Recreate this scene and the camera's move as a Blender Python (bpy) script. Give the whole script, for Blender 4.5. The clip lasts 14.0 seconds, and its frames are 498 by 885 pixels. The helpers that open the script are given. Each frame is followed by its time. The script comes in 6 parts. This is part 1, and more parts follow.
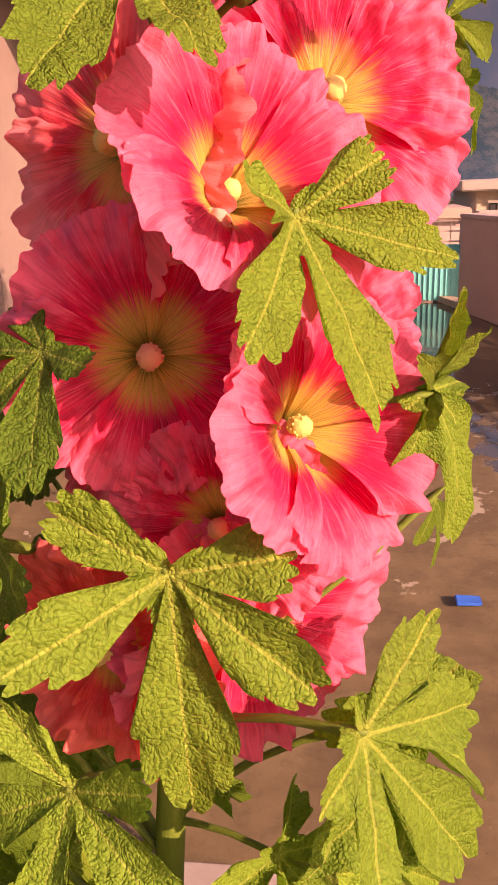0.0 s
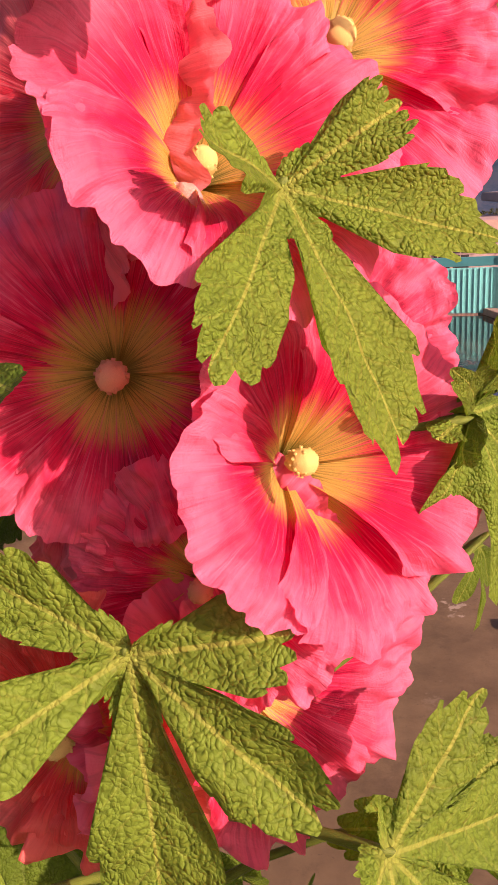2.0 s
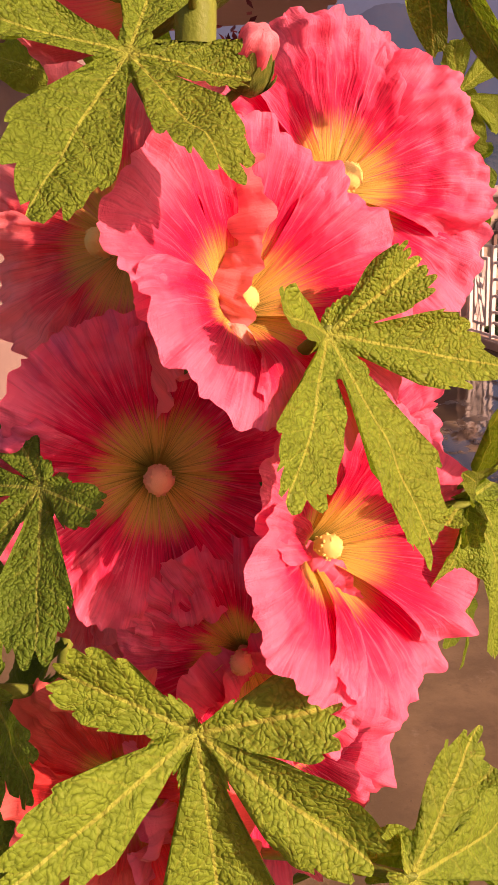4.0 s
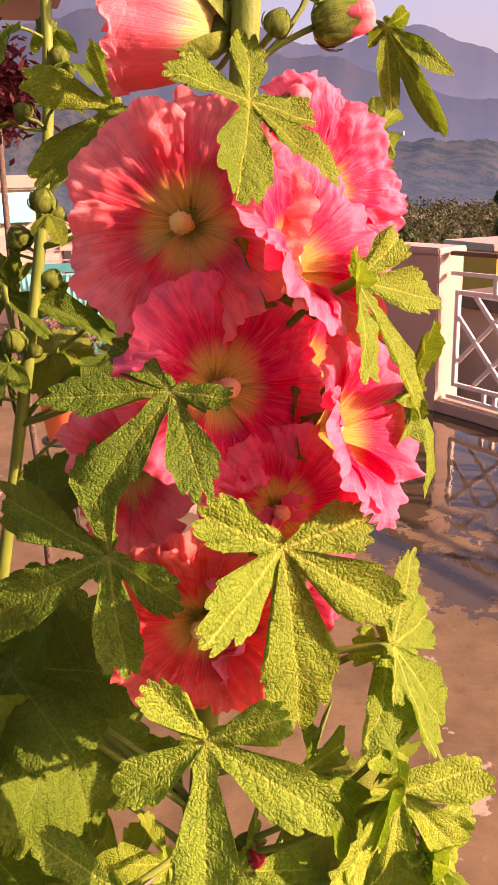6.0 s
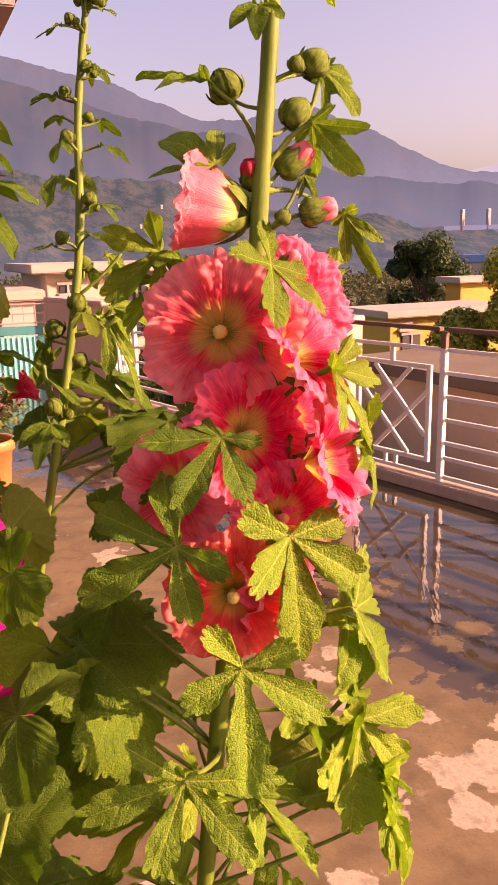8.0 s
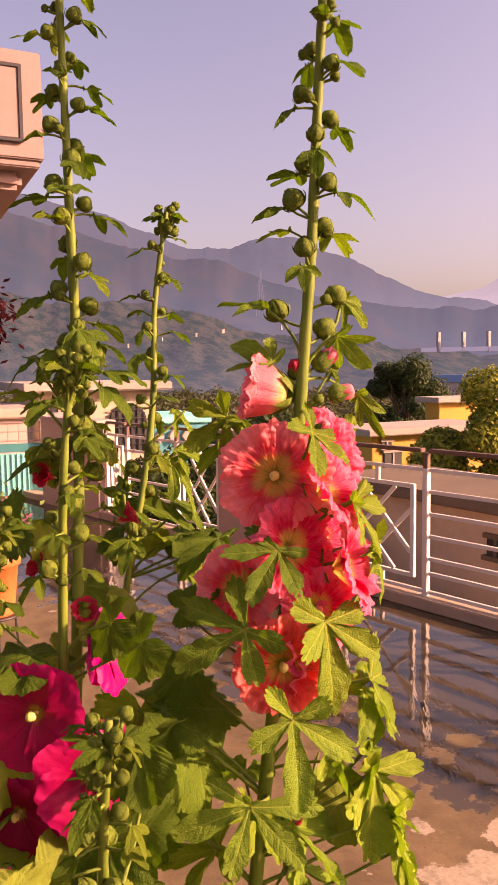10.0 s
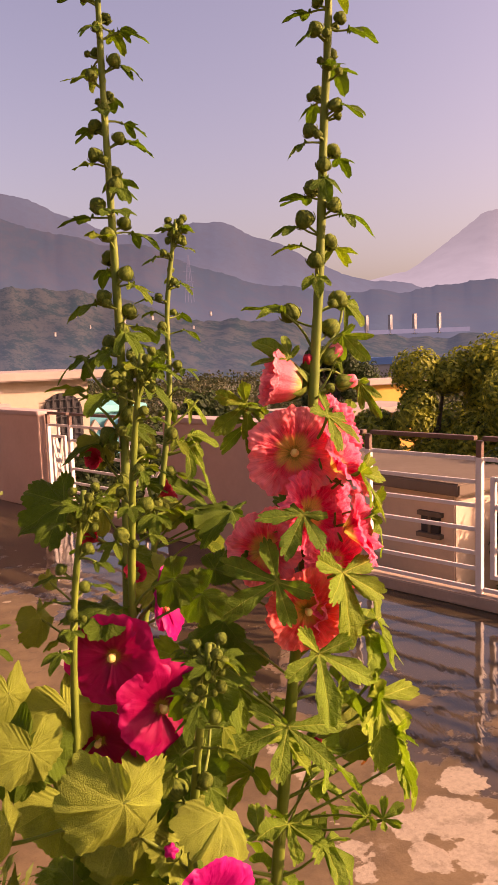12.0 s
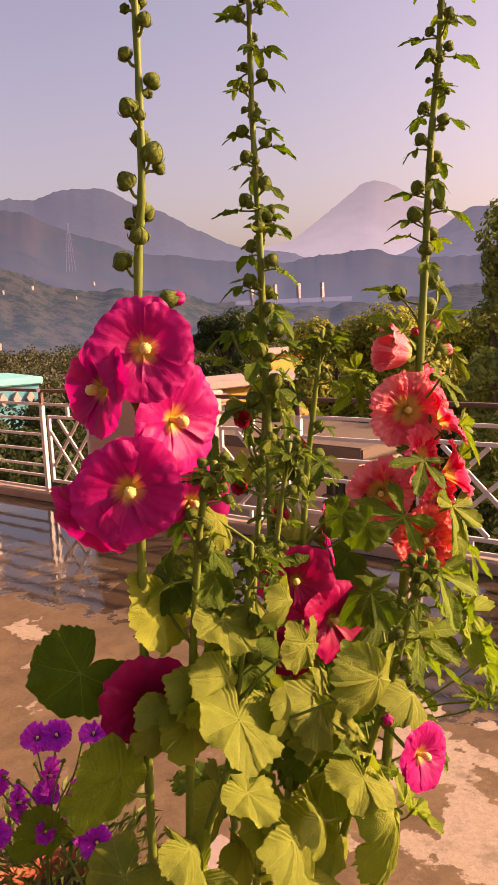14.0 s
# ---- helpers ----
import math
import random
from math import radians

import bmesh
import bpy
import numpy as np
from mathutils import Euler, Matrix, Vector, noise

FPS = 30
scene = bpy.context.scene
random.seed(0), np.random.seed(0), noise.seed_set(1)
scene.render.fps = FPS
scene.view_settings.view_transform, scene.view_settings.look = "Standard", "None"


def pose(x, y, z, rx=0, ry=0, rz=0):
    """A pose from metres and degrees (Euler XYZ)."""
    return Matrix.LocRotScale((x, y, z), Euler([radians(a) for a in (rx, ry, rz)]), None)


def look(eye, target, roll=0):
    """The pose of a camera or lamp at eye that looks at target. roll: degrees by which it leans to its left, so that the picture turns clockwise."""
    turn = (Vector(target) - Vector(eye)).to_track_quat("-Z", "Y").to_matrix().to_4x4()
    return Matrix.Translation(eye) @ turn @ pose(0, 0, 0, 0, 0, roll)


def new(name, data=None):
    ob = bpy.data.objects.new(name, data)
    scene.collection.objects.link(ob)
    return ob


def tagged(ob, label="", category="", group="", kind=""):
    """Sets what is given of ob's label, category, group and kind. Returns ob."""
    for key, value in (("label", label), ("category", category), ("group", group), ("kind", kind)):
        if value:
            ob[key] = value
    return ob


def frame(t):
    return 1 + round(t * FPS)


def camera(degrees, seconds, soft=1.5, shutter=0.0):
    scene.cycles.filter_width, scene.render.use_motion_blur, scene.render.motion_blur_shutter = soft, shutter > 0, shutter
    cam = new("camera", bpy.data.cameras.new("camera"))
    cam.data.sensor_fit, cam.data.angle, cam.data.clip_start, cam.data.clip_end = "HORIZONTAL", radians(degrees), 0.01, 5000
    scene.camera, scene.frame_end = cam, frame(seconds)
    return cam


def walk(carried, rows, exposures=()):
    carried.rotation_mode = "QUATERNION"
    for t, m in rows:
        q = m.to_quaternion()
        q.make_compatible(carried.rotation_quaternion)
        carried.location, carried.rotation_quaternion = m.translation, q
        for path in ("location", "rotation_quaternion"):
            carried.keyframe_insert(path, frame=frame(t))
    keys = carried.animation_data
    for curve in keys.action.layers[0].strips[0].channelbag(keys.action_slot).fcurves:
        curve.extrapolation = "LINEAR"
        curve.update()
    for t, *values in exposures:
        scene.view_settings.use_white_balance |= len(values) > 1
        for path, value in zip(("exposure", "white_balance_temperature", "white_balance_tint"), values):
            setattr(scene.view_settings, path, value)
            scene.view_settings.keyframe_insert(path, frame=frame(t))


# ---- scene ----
cam = camera(36.0, 14.0, soft=1.5)
PATH = [
    (0, (0.307, 0.283, 1.628), (0.054, 2.161, 0.988), -2.3),
    (0.5, (0.306, 0.31, 1.62), (0.002, 2.189, 1.007), -3.2),
    (1, (0.306, 0.339, 1.605), (-0.037, 2.215, 1.002), -3.6),
    (1.5, (0.316, 0.344, 1.607), (-0.052, 2.216, 1.005), -3.9),
    (2, (0.316, 0.347, 1.614), (-0.05, 2.221, 1.02), -3.8),
    (2.2, (0.317, 0.346, 1.615), (-0.051, 2.22, 1.022), -3.8),
    (4.3, (0.259, 0.308, 1.659), (0.255, 2.209, 1.038), -3.7),
    (4.5, (0.233, 0.288, 1.654), (0.349, 2.178, 1.009), -3.2),
    (5, (0.17, 0.238, 1.662), (0.599, 2.073, 0.993), -2.7),
    (5.5, (0.142, 0.227, 1.659), (0.619, 2.057, 1.008), -2.7),
    (6, (0.135, 0.208, 1.661), (0.67, 2.028, 1.027), -2.2),
    (6.5, (0.088, 0.182, 1.683), (0.749, 1.962, 1.053), -1.9),
    (7, (0.028, 0.107, 1.698), (0.799, 1.855, 1.105), -1.5),
    (7.5, (-0.012, 0.05, 1.705), (0.789, 1.797, 1.15), -1.5),
    (8, (-0.004, 0.04, 1.705), (0.782, 1.814, 1.22), -1.2),
    (8.5, (-0.029, 0.003, 1.726), (0.767, 1.796, 1.339), -0.4),
    (8.7, (-0.043, -0.016, 1.732), (0.757, 1.783, 1.381), -0.3),
    (10.8, (-0.243, -0.197, 1.771), (0.654, 1.587, 1.665), -0.7),
    (11, (-0.26, -0.198, 1.772), (0.65, 1.581, 1.682), -0.6),
    (11.5, (-0.297, -0.22, 1.78), (0.65, 1.537, 1.643), -0.9),
    (12, (-0.336, -0.239, 1.776), (0.667, 1.476, 1.546), -1.9),
    (12.5, (-0.502, -0.254, 1.792), (0.628, 1.37, 1.501), -2.5),
    (13, (-0.641, -0.282, 1.803), (0.562, 1.285, 1.488), -2.3),
    (13.5, (-0.712, -0.22, 1.79), (0.532, 1.309, 1.451), -1.8),
    (14, (-0.728, -0.189, 1.796), (0.504, 1.355, 1.48), -2.4),
]
EXPOSURES = [(0.0, 0.92, 8100, 56), (0.7, 0.85, 7700, 58), (1.0, 0.66, 7300, 62), (1.25, 0.60, 5750, 60), (1.65, 0.60, 5650, 60), (2.0, 0.57, 6900, 56), (2.2, 0.57, 7000, 56), (4.3, 0.74, 8200, 58), (4.6, 0.84, 8200, 58), (5.0, 1.26, 8000, 58), (5.5, 1.32, 8000, 59), (6.5, 1.48, 8350, 61), (8.0, 1.40, 8850, 61), (8.7, 1.36, 9000, 61), (10.8, 1.20, 9250, 60), (11.1, 1.18, 9250, 60), (11.5, 0.98, 9400, 59), (12.0, 1.08, 9150, 57), (14.0, 1.12, 9100, 53)]
walk(cam, [(t, look(eye, target, roll)) for t, eye, target, roll in PATH], EXPOSURES)

# ---- light ----
SUN_AZ, SUN_EL = 123.0, 23.0          # degrees clockwise from +y, and above the horizon
world = bpy.data.worlds.new("world")
scene.world = world
world.use_nodes = True
wn, wl = world.node_tree.nodes, world.node_tree.links
sky = wn.new("ShaderNodeTexSky")
sky.sky_type = "NISHITA"
sky.sun_disc = False
sky.sun_elevation, sky.sun_rotation = radians(SUN_EL), radians(SUN_AZ)
sky.air_density, sky.dust_density, sky.ozone_density = 1.05, 4.5, 2.3
wn["Background"].inputs["Strength"].default_value = 0.112
wl.new(sky.outputs[0], wn["Background"].inputs["Color"])
sun_data = bpy.data.lights.new("sun", "SUN")
sun_data.energy, sun_data.angle, sun_data.color = 5.0, radians(0.6), (1.0, 0.84, 0.62)
sun = new("sun", sun_data)
SUN_DIR = Vector((math.sin(radians(SUN_AZ)) * math.cos(radians(SUN_EL)), math.cos(radians(SUN_AZ)) * math.cos(radians(SUN_EL)), math.sin(radians(SUN_EL))))
sun.matrix_world = look((0, 0, 0), -SUN_DIR)

# ---- materials ----
def material(name):
    m = bpy.data.materials.new(name)
    m.use_nodes = True
    nt = m.node_tree
    nt.nodes.clear()
    out = nt.nodes.new("ShaderNodeOutputMaterial")
    return m, nt, out


class Net:
    """Short hand for node trees."""

    def __init__(self, name):
        self.m, self.nt, self.out = material(name)

    def node(self, kind, **values):
        n = self.nt.nodes.new("ShaderNode" + kind)
        for key, value in values.items():
            if key == "inputs":
                for k, v in value.items():
                    self.put(n, k, v)
            elif key == "operation":
                n.operation = value
            elif key == "blend":
                n.data_type, n.blend_type = "RGBA", value
            elif key == "attribute":
                n.attribute_name = value
            elif key == "feature":
                n.feature = value
            elif key == "clamp":
                n.use_clamp = value
        return n

    def put(self, n, k, v):
        if isinstance(v, bpy.types.NodeSocket):
            self.nt.links.new(v, n.inputs[k])
        else:
            n.inputs[k].default_value = v

    def math(self, op, a, b=0.0, c=None, clamp=False):
        n = self.node("Math", operation=op, clamp=clamp)
        self.put(n, 0, a), self.put(n, 1, b)
        if c is not None:
            self.put(n, 2, c)
        return n.outputs[0]

    def step(self, x, low, high):
        n = self.node("MapRange", inputs={"Value": x, "From Min": low, "From Max": high})
        n.interpolation_type = "SMOOTHSTEP"
        return n.outputs[0]

    def mix(self, f, a, b, blend="MIX"):
        n = self.node("Mix", blend=blend)
        self.put(n, 0, f), self.put(n, 6, a), self.put(n, 7, b)
        return n.outputs[2]

    def noise(self, vec, scale, detail=4.0, rough=0.55):
        n = self.node("TexNoise", inputs={"Scale": scale, "Detail": detail, "Roughness": rough})
        if vec is not None:
            self.put(n, "Vector", vec)
        return n.outputs["Fac"]

    def xyz(self, vec):
        n = self.node("SeparateXYZ", inputs={0: vec})
        return n.outputs

    def combine(self, x, y, z=0.0):
        n = self.node("CombineXYZ")
        self.put(n, 0, x), self.put(n, 1, y), self.put(n, 2, z)
        return n.outputs[0]

    def bump(self, height, strength, distance):
        return self.node("Bump", inputs={"Height": height, "Strength": strength, "Distance": distance}).outputs[0]

    def surface(self, base, rough=0.6, normal=None, metal=0.0, spec=0.5, emit=None, glow=0.0):
        n = self.node("BsdfPrincipled", inputs={"Base Color": base, "Roughness": rough, "Metallic": metal, "Specular IOR Level": spec})
        if normal is not None:
            self.put(n, "Normal", normal)
        if emit is not None:
            self.put(n, "Emission Color", emit), self.put(n, "Emission Strength", glow)
        return n.outputs[0]

    def done(self, shader):
        self.nt.links.new(shader, self.out.inputs[0])
        return self.m


def rgb(r, g, b):
    return (r, g, b, 1.0)


def plain(name, color, rough=0.6, vary=0.25, scale=8.0, bump=0.0, metal=0.0, coords="Object", spec=0.5):
    """Paint, plaster or plastic with uneven tone at two scales."""
    n = Net(name)
    vec = n.node("TexCoord").outputs[coords]
    big, fine = n.noise(vec, scale, 3.0), n.noise(vec, scale * 9, 5.0)
    tone = n.math("ADD", n.math("MULTIPLY", big, 0.65), n.math("MULTIPLY", fine, 0.35))
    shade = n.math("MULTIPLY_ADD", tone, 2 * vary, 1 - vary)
    base = n.mix(1.0, rgb(*color), n.combine(shade, shade, shade), "MULTIPLY")
    normal = n.bump(fine, 0.5, bump) if bump else None
    return n.done(n.surface(base, rough, normal, metal, spec))


def leaf_material(name, color, back, vein, period=9.0, gloss=0.5, relief=0.0011, ribs=0.45):
    """Quilted leaf with pale veins; the leaf's UV holds the way along each lobe and off its midrib."""
    n = Net(name)
    u, v, _ = n.xyz(n.node("UVMap").outputs[0])
    obj = n.node("TexCoord").outputs["Object"]
    rand = n.node("ObjectInfo").outputs["Random"]
    wob = n.math("MULTIPLY_ADD", n.noise(obj, 7.0, 3.0), 0.10, -0.05)
    side = n.math("ADD", n.math("SUBTRACT", n.math("MULTIPLY", u, period), n.math("MULTIPLY", v, period * 0.85)), n.math("MULTIPLY", wob, period))
    tri = n.math("ABSOLUTE", n.math("MULTIPLY_ADD", n.math("FRACT", side), 2.0, -1.0))
    sidevein = n.math("MULTIPLY", n.step(tri, 0.82, 0.98), n.step(v, 0.30, 0.02))
    rib_edge = n.math("MULTIPLY_ADD", u, -0.007, 0.0115)
    midrib = n.math("SUBTRACT", 1.0, n.step(n.math("DIVIDE", v, rib_edge), 0.45, 1.0))
    star = n.step(n.math("ADD", u, v), 0.11, 0.02)
    midrib = n.math("MAXIMUM", midrib, n.math("MULTIPLY", star, 0.8))
    curl = n.math("MULTIPLY_ADD", n.noise(obj, 26.0, 2.0), 0.03, -0.015)
    shift = n.node("VectorMath", operation="ADD", inputs={0: obj, 1: n.combine(n.math("ADD", wob, curl), n.math("MULTIPLY_ADD", wob, -0.7, curl), n.math("MULTIPLY", rand, 9.0))}).outputs[0]
    cells = n.node("TexVoronoi", feature="F1", inputs={"Vector": shift, "Scale": 56.0})
    deep = n.math("MULTIPLY", cells.outputs["Distance"], 1.25, clamp=True)
    puff = n.math("SUBTRACT", 1.0, n.math("MULTIPLY", deep, deep))
    fine = n.noise(obj, 60.0, 3.0)
    hump = n.math("SUBTRACT", 1.0, n.math("POWER", tri, 2.5))
    height = n.math("ADD", n.math("MULTIPLY", puff, 0.55), n.math("MULTIPLY_ADD", hump, ribs, n.math("MULTIPLY", fine, 0.08)))
    height = n.math("SUBTRACT", height, n.math("MULTIPLY", n.step(v, 0.05, 0.0), 0.35))
    normal = n.bump(height, 1.0, relief)
    grain = n.noise(obj, 3.0, 4.0)
    tone = n.math("ADD", n.math("MULTIPLY_ADD", rand, 0.40, 0.80), n.math("MULTIPLY_ADD", grain, 0.5, -0.25))
    # shade in the creases between blisters is painted into the tone
    tone = n.math("MULTIPLY", tone, n.math("MULTIPLY_ADD", puff, 0.30, 0.80))
    base = n.mix(1.0, rgb(*color), n.combine(tone, tone, tone), "MULTIPLY")
    yellow = n.step(n.math("ADD", rand, n.math("MULTIPLY", grain, 0.4)), 0.85, 1.25)
    base = n.mix(n.math("MULTIPLY", yellow, 0.45), base, rgb(0.25, 0.28, 0.03))
    spots = n.math("MULTIPLY", n.step(n.noise(obj, 11.0, 3.0), 0.70, 0.76), 0.5)
    base = n.mix(spots, base, rgb(0.16, 0.10, 0.03))
    base = n.mix(n.math("MAXIMUM", n.math("MULTIPLY", midrib, 0.48), n.math("MULTIPLY", sidevein, 0.16)), base, rgb(*vein))
    top = n.surface(base, gloss, normal, spec=0.10)
    through_leaf = n.node("BsdfTranslucent", inputs={"Color": n.mix(1.0, base, rgb(*back), "MULTIPLY"), "Normal": normal}).outputs[0]
    both = n.node("MixShader", inputs={0: 0.34, 1: top, 2: through_leaf}).outputs[0]
    return n.done(both)


def petal_material(name, throat, ring, body, rim, ring_at=0.34, streak=0.5, through_share=0.4, relief=0.0007, rim_from=0.62):
    """A petal from throat to rim; its UV holds the way out and across."""
    n = Net(name)
    u, v, _ = n.xyz(n.node("UVMap").outputs[0])
    rand = n.node("ObjectInfo").outputs["Random"]
    fan = n.combine(n.math("MULTIPLY", v, 26.0), n.math("MULTIPLY", u, 1.0), n.math("MULTIPLY", rand, 40.0))
    veins = n.noise(fan, 2.4, 4.0, 0.6)
    hair = n.noise(n.combine(n.math("MULTIPLY", v, 150.0), n.math("MULTIPLY", u, 3.0), n.math("MULTIPLY", rand, 17.0)), 1.0, 3.0, 0.6)
    cloud = n.noise(n.combine(n.math("MULTIPLY", v, 3.0), n.math("MULTIPLY", u, 3.0), n.math("MULTIPLY", rand, 30.0)), 1.6, 3.0)
    crepe = n.noise(n.combine(n.math("MULTIPLY", v, 14.0), n.math("MULTIPLY", u, 11.0), n.math("MULTIPLY", rand, 20.0)), 1.7, 4.0, 0.6)
    far = n.math("ADD", u, n.math("MULTIPLY_ADD", veins, 0.34, -0.17))
    base = n.mix(n.step(far, 0.10, 0.20), rgb(*throat), rgb(*ring))
    base = n.mix(n.step(far, ring_at - 0.09, ring_at + 0.13), base, rgb(*body))
    base = n.mix(n.math("MULTIPLY", n.step(n.math("ADD", u, n.math("MULTIPLY_ADD", cloud, 0.6, -0.30)), rim_from, rim_from + 0.48), 0.85), base, rgb(*rim))
    # pale radial veins
    line = n.math("MULTIPLY", n.step(veins, 0.54, 0.66), n.math("MULTIPLY", n.step(u, 0.12, 0.30), streak))
    base = n.mix(n.math("MULTIPLY", line, 0.60), base, rgb(*rim))
    # dense hair-fine veins, darker than the blade, that fade towards the rim
    dark = n.math("MULTIPLY", n.step(hair, 0.50, 0.34), n.step(u, 1.05, 0.35))
    tone = n.math("MULTIPLY_ADD", n.step(veins, 0.50, 0.36), -streak * 0.22, n.math("MULTIPLY_ADD", dark, -streak * 0.55, 1.10))
    base = n.mix(n.math("MULTIPLY", n.step(hair, 0.60, 0.74), n.math("MULTIPLY", n.step(u, 0.15, 0.40), streak * 0.5)), base, rgb(*rim))
    base = n.mix(1.0, base, n.combine(tone, tone, tone), "MULTIPLY")
    fold = n.math("ADD", n.math("MULTIPLY_ADD", veins, 0.8, n.math("MULTIPLY", hair, 0.35)), n.math("MULTIPLY", n.math("MULTIPLY", crepe, u), 1.3))
    normal = n.bump(fold, 0.8, relief)
    top = n.surface(base, 0.5, normal, spec=0.3)
    thin = n.node("BsdfTranslucent", inputs={"Color": base, "Normal": normal}).outputs[0]
    return n.done(n.node("MixShader", inputs={0: through_share, 1: top, 2: thin}).outputs[0])


LEAF = leaf_material("lobed_leaf_green", (0.146, 0.242, 0.025), (1.35, 1.6, 0.7), (0.38, 0.42, 0.08), relief=0.0012)
# LEAF darkened: shade put into the colour of two large leaves
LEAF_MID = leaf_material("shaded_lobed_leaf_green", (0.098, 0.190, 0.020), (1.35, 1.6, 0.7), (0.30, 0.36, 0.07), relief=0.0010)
LEAF_ROUND = leaf_material("round_leaf_green", (0.205, 0.262, 0.040), (1.35, 1.5, 0.6), (0.33, 0.39, 0.09), 5.0, 0.5, 0.0009, 0.25)
# darker leaf green, with shade put into the colour of shadowed leaves
LEAF_DARK = leaf_material("shaded_leaf_green", (0.086, 0.155, 0.015), (1.4, 1.7, 0.6), (0.19, 0.27, 0.06))
LEAF_DRY = leaf_material("withered_leaf", (0.22, 0.095, 0.025), (1.5, 1.2, 0.8), (0.35, 0.16, 0.05))
CORAL = petal_material("coral_petal", (0.34, 0.30, 0.05), (0.74, 0.50, 0.10), (0.73, 0.020, 0.076), (0.88, 0.175, 0.27), 0.34, 0.8, 0.42, relief=0.0010, rim_from=0.53)
SALMON = petal_material("salmon_petal", (0.36, 0.32, 0.05), (0.78, 0.46, 0.10), (0.80, 0.060, 0.084), (0.90, 0.26, 0.27), 0.36, 0.6, 0.5, rim_from=0.46)
SCARLET = petal_material("scarlet_petal", (0.36, 0.32, 0.05), (0.78, 0.36, 0.06), (0.80, 0.050, 0.050), (0.90, 0.20, 0.17), 0.32, 0.5, rim_from=0.52)
PALE = petal_material("pale_pink_petal", (0.6, 0.45, 0.15), (0.84, 0.36, 0.26), (0.82, 0.15, 0.19), (0.87, 0.29, 0.32), 0.22, 0.3)
CREAM = petal_material("cream_petal", (0.80, 0.60, 0.26), (0.82, 0.58, 0.30), (0.84, 0.50, 0.36), (0.86, 0.36, 0.34), 0.3, 0.2)
MAGENTA = petal_material("magenta_petal", (0.55, 0.42, 0.05), (0.74, 0.34, 0.08), (0.42, 0.004, 0.122), (0.49, 0.012, 0.165), 0.22, 0.22, 0.4, 0.0003)
CRIMSON = petal_material("crimson_petal", (0.45, 0.3, 0.04), (0.34, 0.03, 0.04), (0.36, 0.004, 0.06), (0.48, 0.010, 0.11), 0.2, 0.2, 0.42, 0.0003)
POPPY = petal_material("red_petal", (0.5, 0.3, 0.05), (0.6, 0.06, 0.04), (0.42, 0.010, 0.030), (0.55, 0.04, 0.06), 0.2)
VIOLET = petal_material("violet_petal", (0.10, 0.01, 0.14), (0.30, 0.01, 0.36), (0.60, 0.018, 0.58), (0.72, 0.06, 0.70), 0.24, 0.4)


def stem_material(name, color):
    n = Net(name)
    obj = n.node("TexCoord").outputs["Object"]
    x, y, z = n.xyz(obj)
    streak = n.noise(n.combine(n.math("MULTIPLY", x, 140.0), n.math("MULTIPLY", y, 140.0), n.math("MULTIPLY", z, 6.0)), 1.0, 4.0)
    mottle = n.noise(obj, 25.0, 4.0)
    base = n.mix(n.step(n.math("ADD", n.math("MULTIPLY", streak, 0.6), n.math("MULTIPLY", mottle, 0.4)), 0.35, 0.7), rgb(*color), rgb(color[0] * 1.7, color[1] * 1.45, color[2] * 1.6))
    return n.done(n.surface(base, 0.5, n.bump(n.math("ADD", streak, n.noise(obj, 700.0, 2.0)), 0.35, 0.0008), spec=0.16))

def bud_material():
    """Downy sepals with long veins, paler towards their seams."""
    n = Net("bud_green")
    obj = n.node("TexCoord").outputs["Object"]
    x, y, z = n.xyz(obj)
    rand = n.node("ObjectInfo").outputs["Random"]
    streak = n.noise(n.combine(n.math("MULTIPLY", x, 7.0), n.math("MULTIPLY", y, 7.0), n.math("MULTIPLY_ADD", z, 1.1, n.math("MULTIPLY", rand, 9.0))), 1.0, 4.0)
    mottle = n.noise(obj, 2.2, 4.0)
    base = n.mix(n.step(n.math("ADD", n.math("MULTIPLY", streak, 0.6), n.math("MULTIPLY", mottle, 0.4)), 0.36, 0.66), rgb(0.070, 0.118, 0.014), rgb(0.165, 0.215, 0.030))
    base = n.mix(n.math("MULTIPLY", n.step(mottle, 0.60, 0.75), 0.35), base, rgb(0.17, 0.13, 0.03))
    top = n.surface(base, 0.65, n.bump(n.math("ADD", streak, n.noise(obj, 22.0, 2.0)), 0.7, 0.0012), spec=0.15)
    thin = n.node("BsdfTranslucent", inputs={"Color": base}).outputs[0]
    return n.done(n.node("MixShader", inputs={0: 0.15, 1: top, 2: thin}).outputs[0])



STEM = stem_material("stem_green", (0.095, 0.145, 0.020))
STEM_OLD = stem_material("old_stem_brown_green", (0.10, 0.085, 0.035))
BUD = bud_material()
STIGMA = plain("pollen_cream", (0.75, 0.55, 0.16), 0.8, 0.3, 300.0, 0.001)
STIGMA_PINK = plain("pollen_salmon", (0.78, 0.36, 0.18), 0.8, 0.3, 300.0, 0.001)
TERRACOTTA = plain("terracotta", (0.42, 0.11, 0.045), 0.75, 0.3, 14.0, 0.002)
POT_ORANGE = plain("orange_plastic", (0.75, 0.16, 0.05), 0.45, 0.15, 8.0)
SOIL = plain("potting_soil", (0.06, 0.04, 0.025), 0.95, 0.5, 40.0, 0.02)
PINK_WALL = plain("dusty_pink_plaster", (0.40, 0.27, 0.215), 0.85, 0.22, 2.2, 0.003, coords="Object")
PINK_LIGHT = plain("pale_pink_plaster", (0.38, 0.285, 0.25), 0.85, 0.18, 2.2, 0.003)
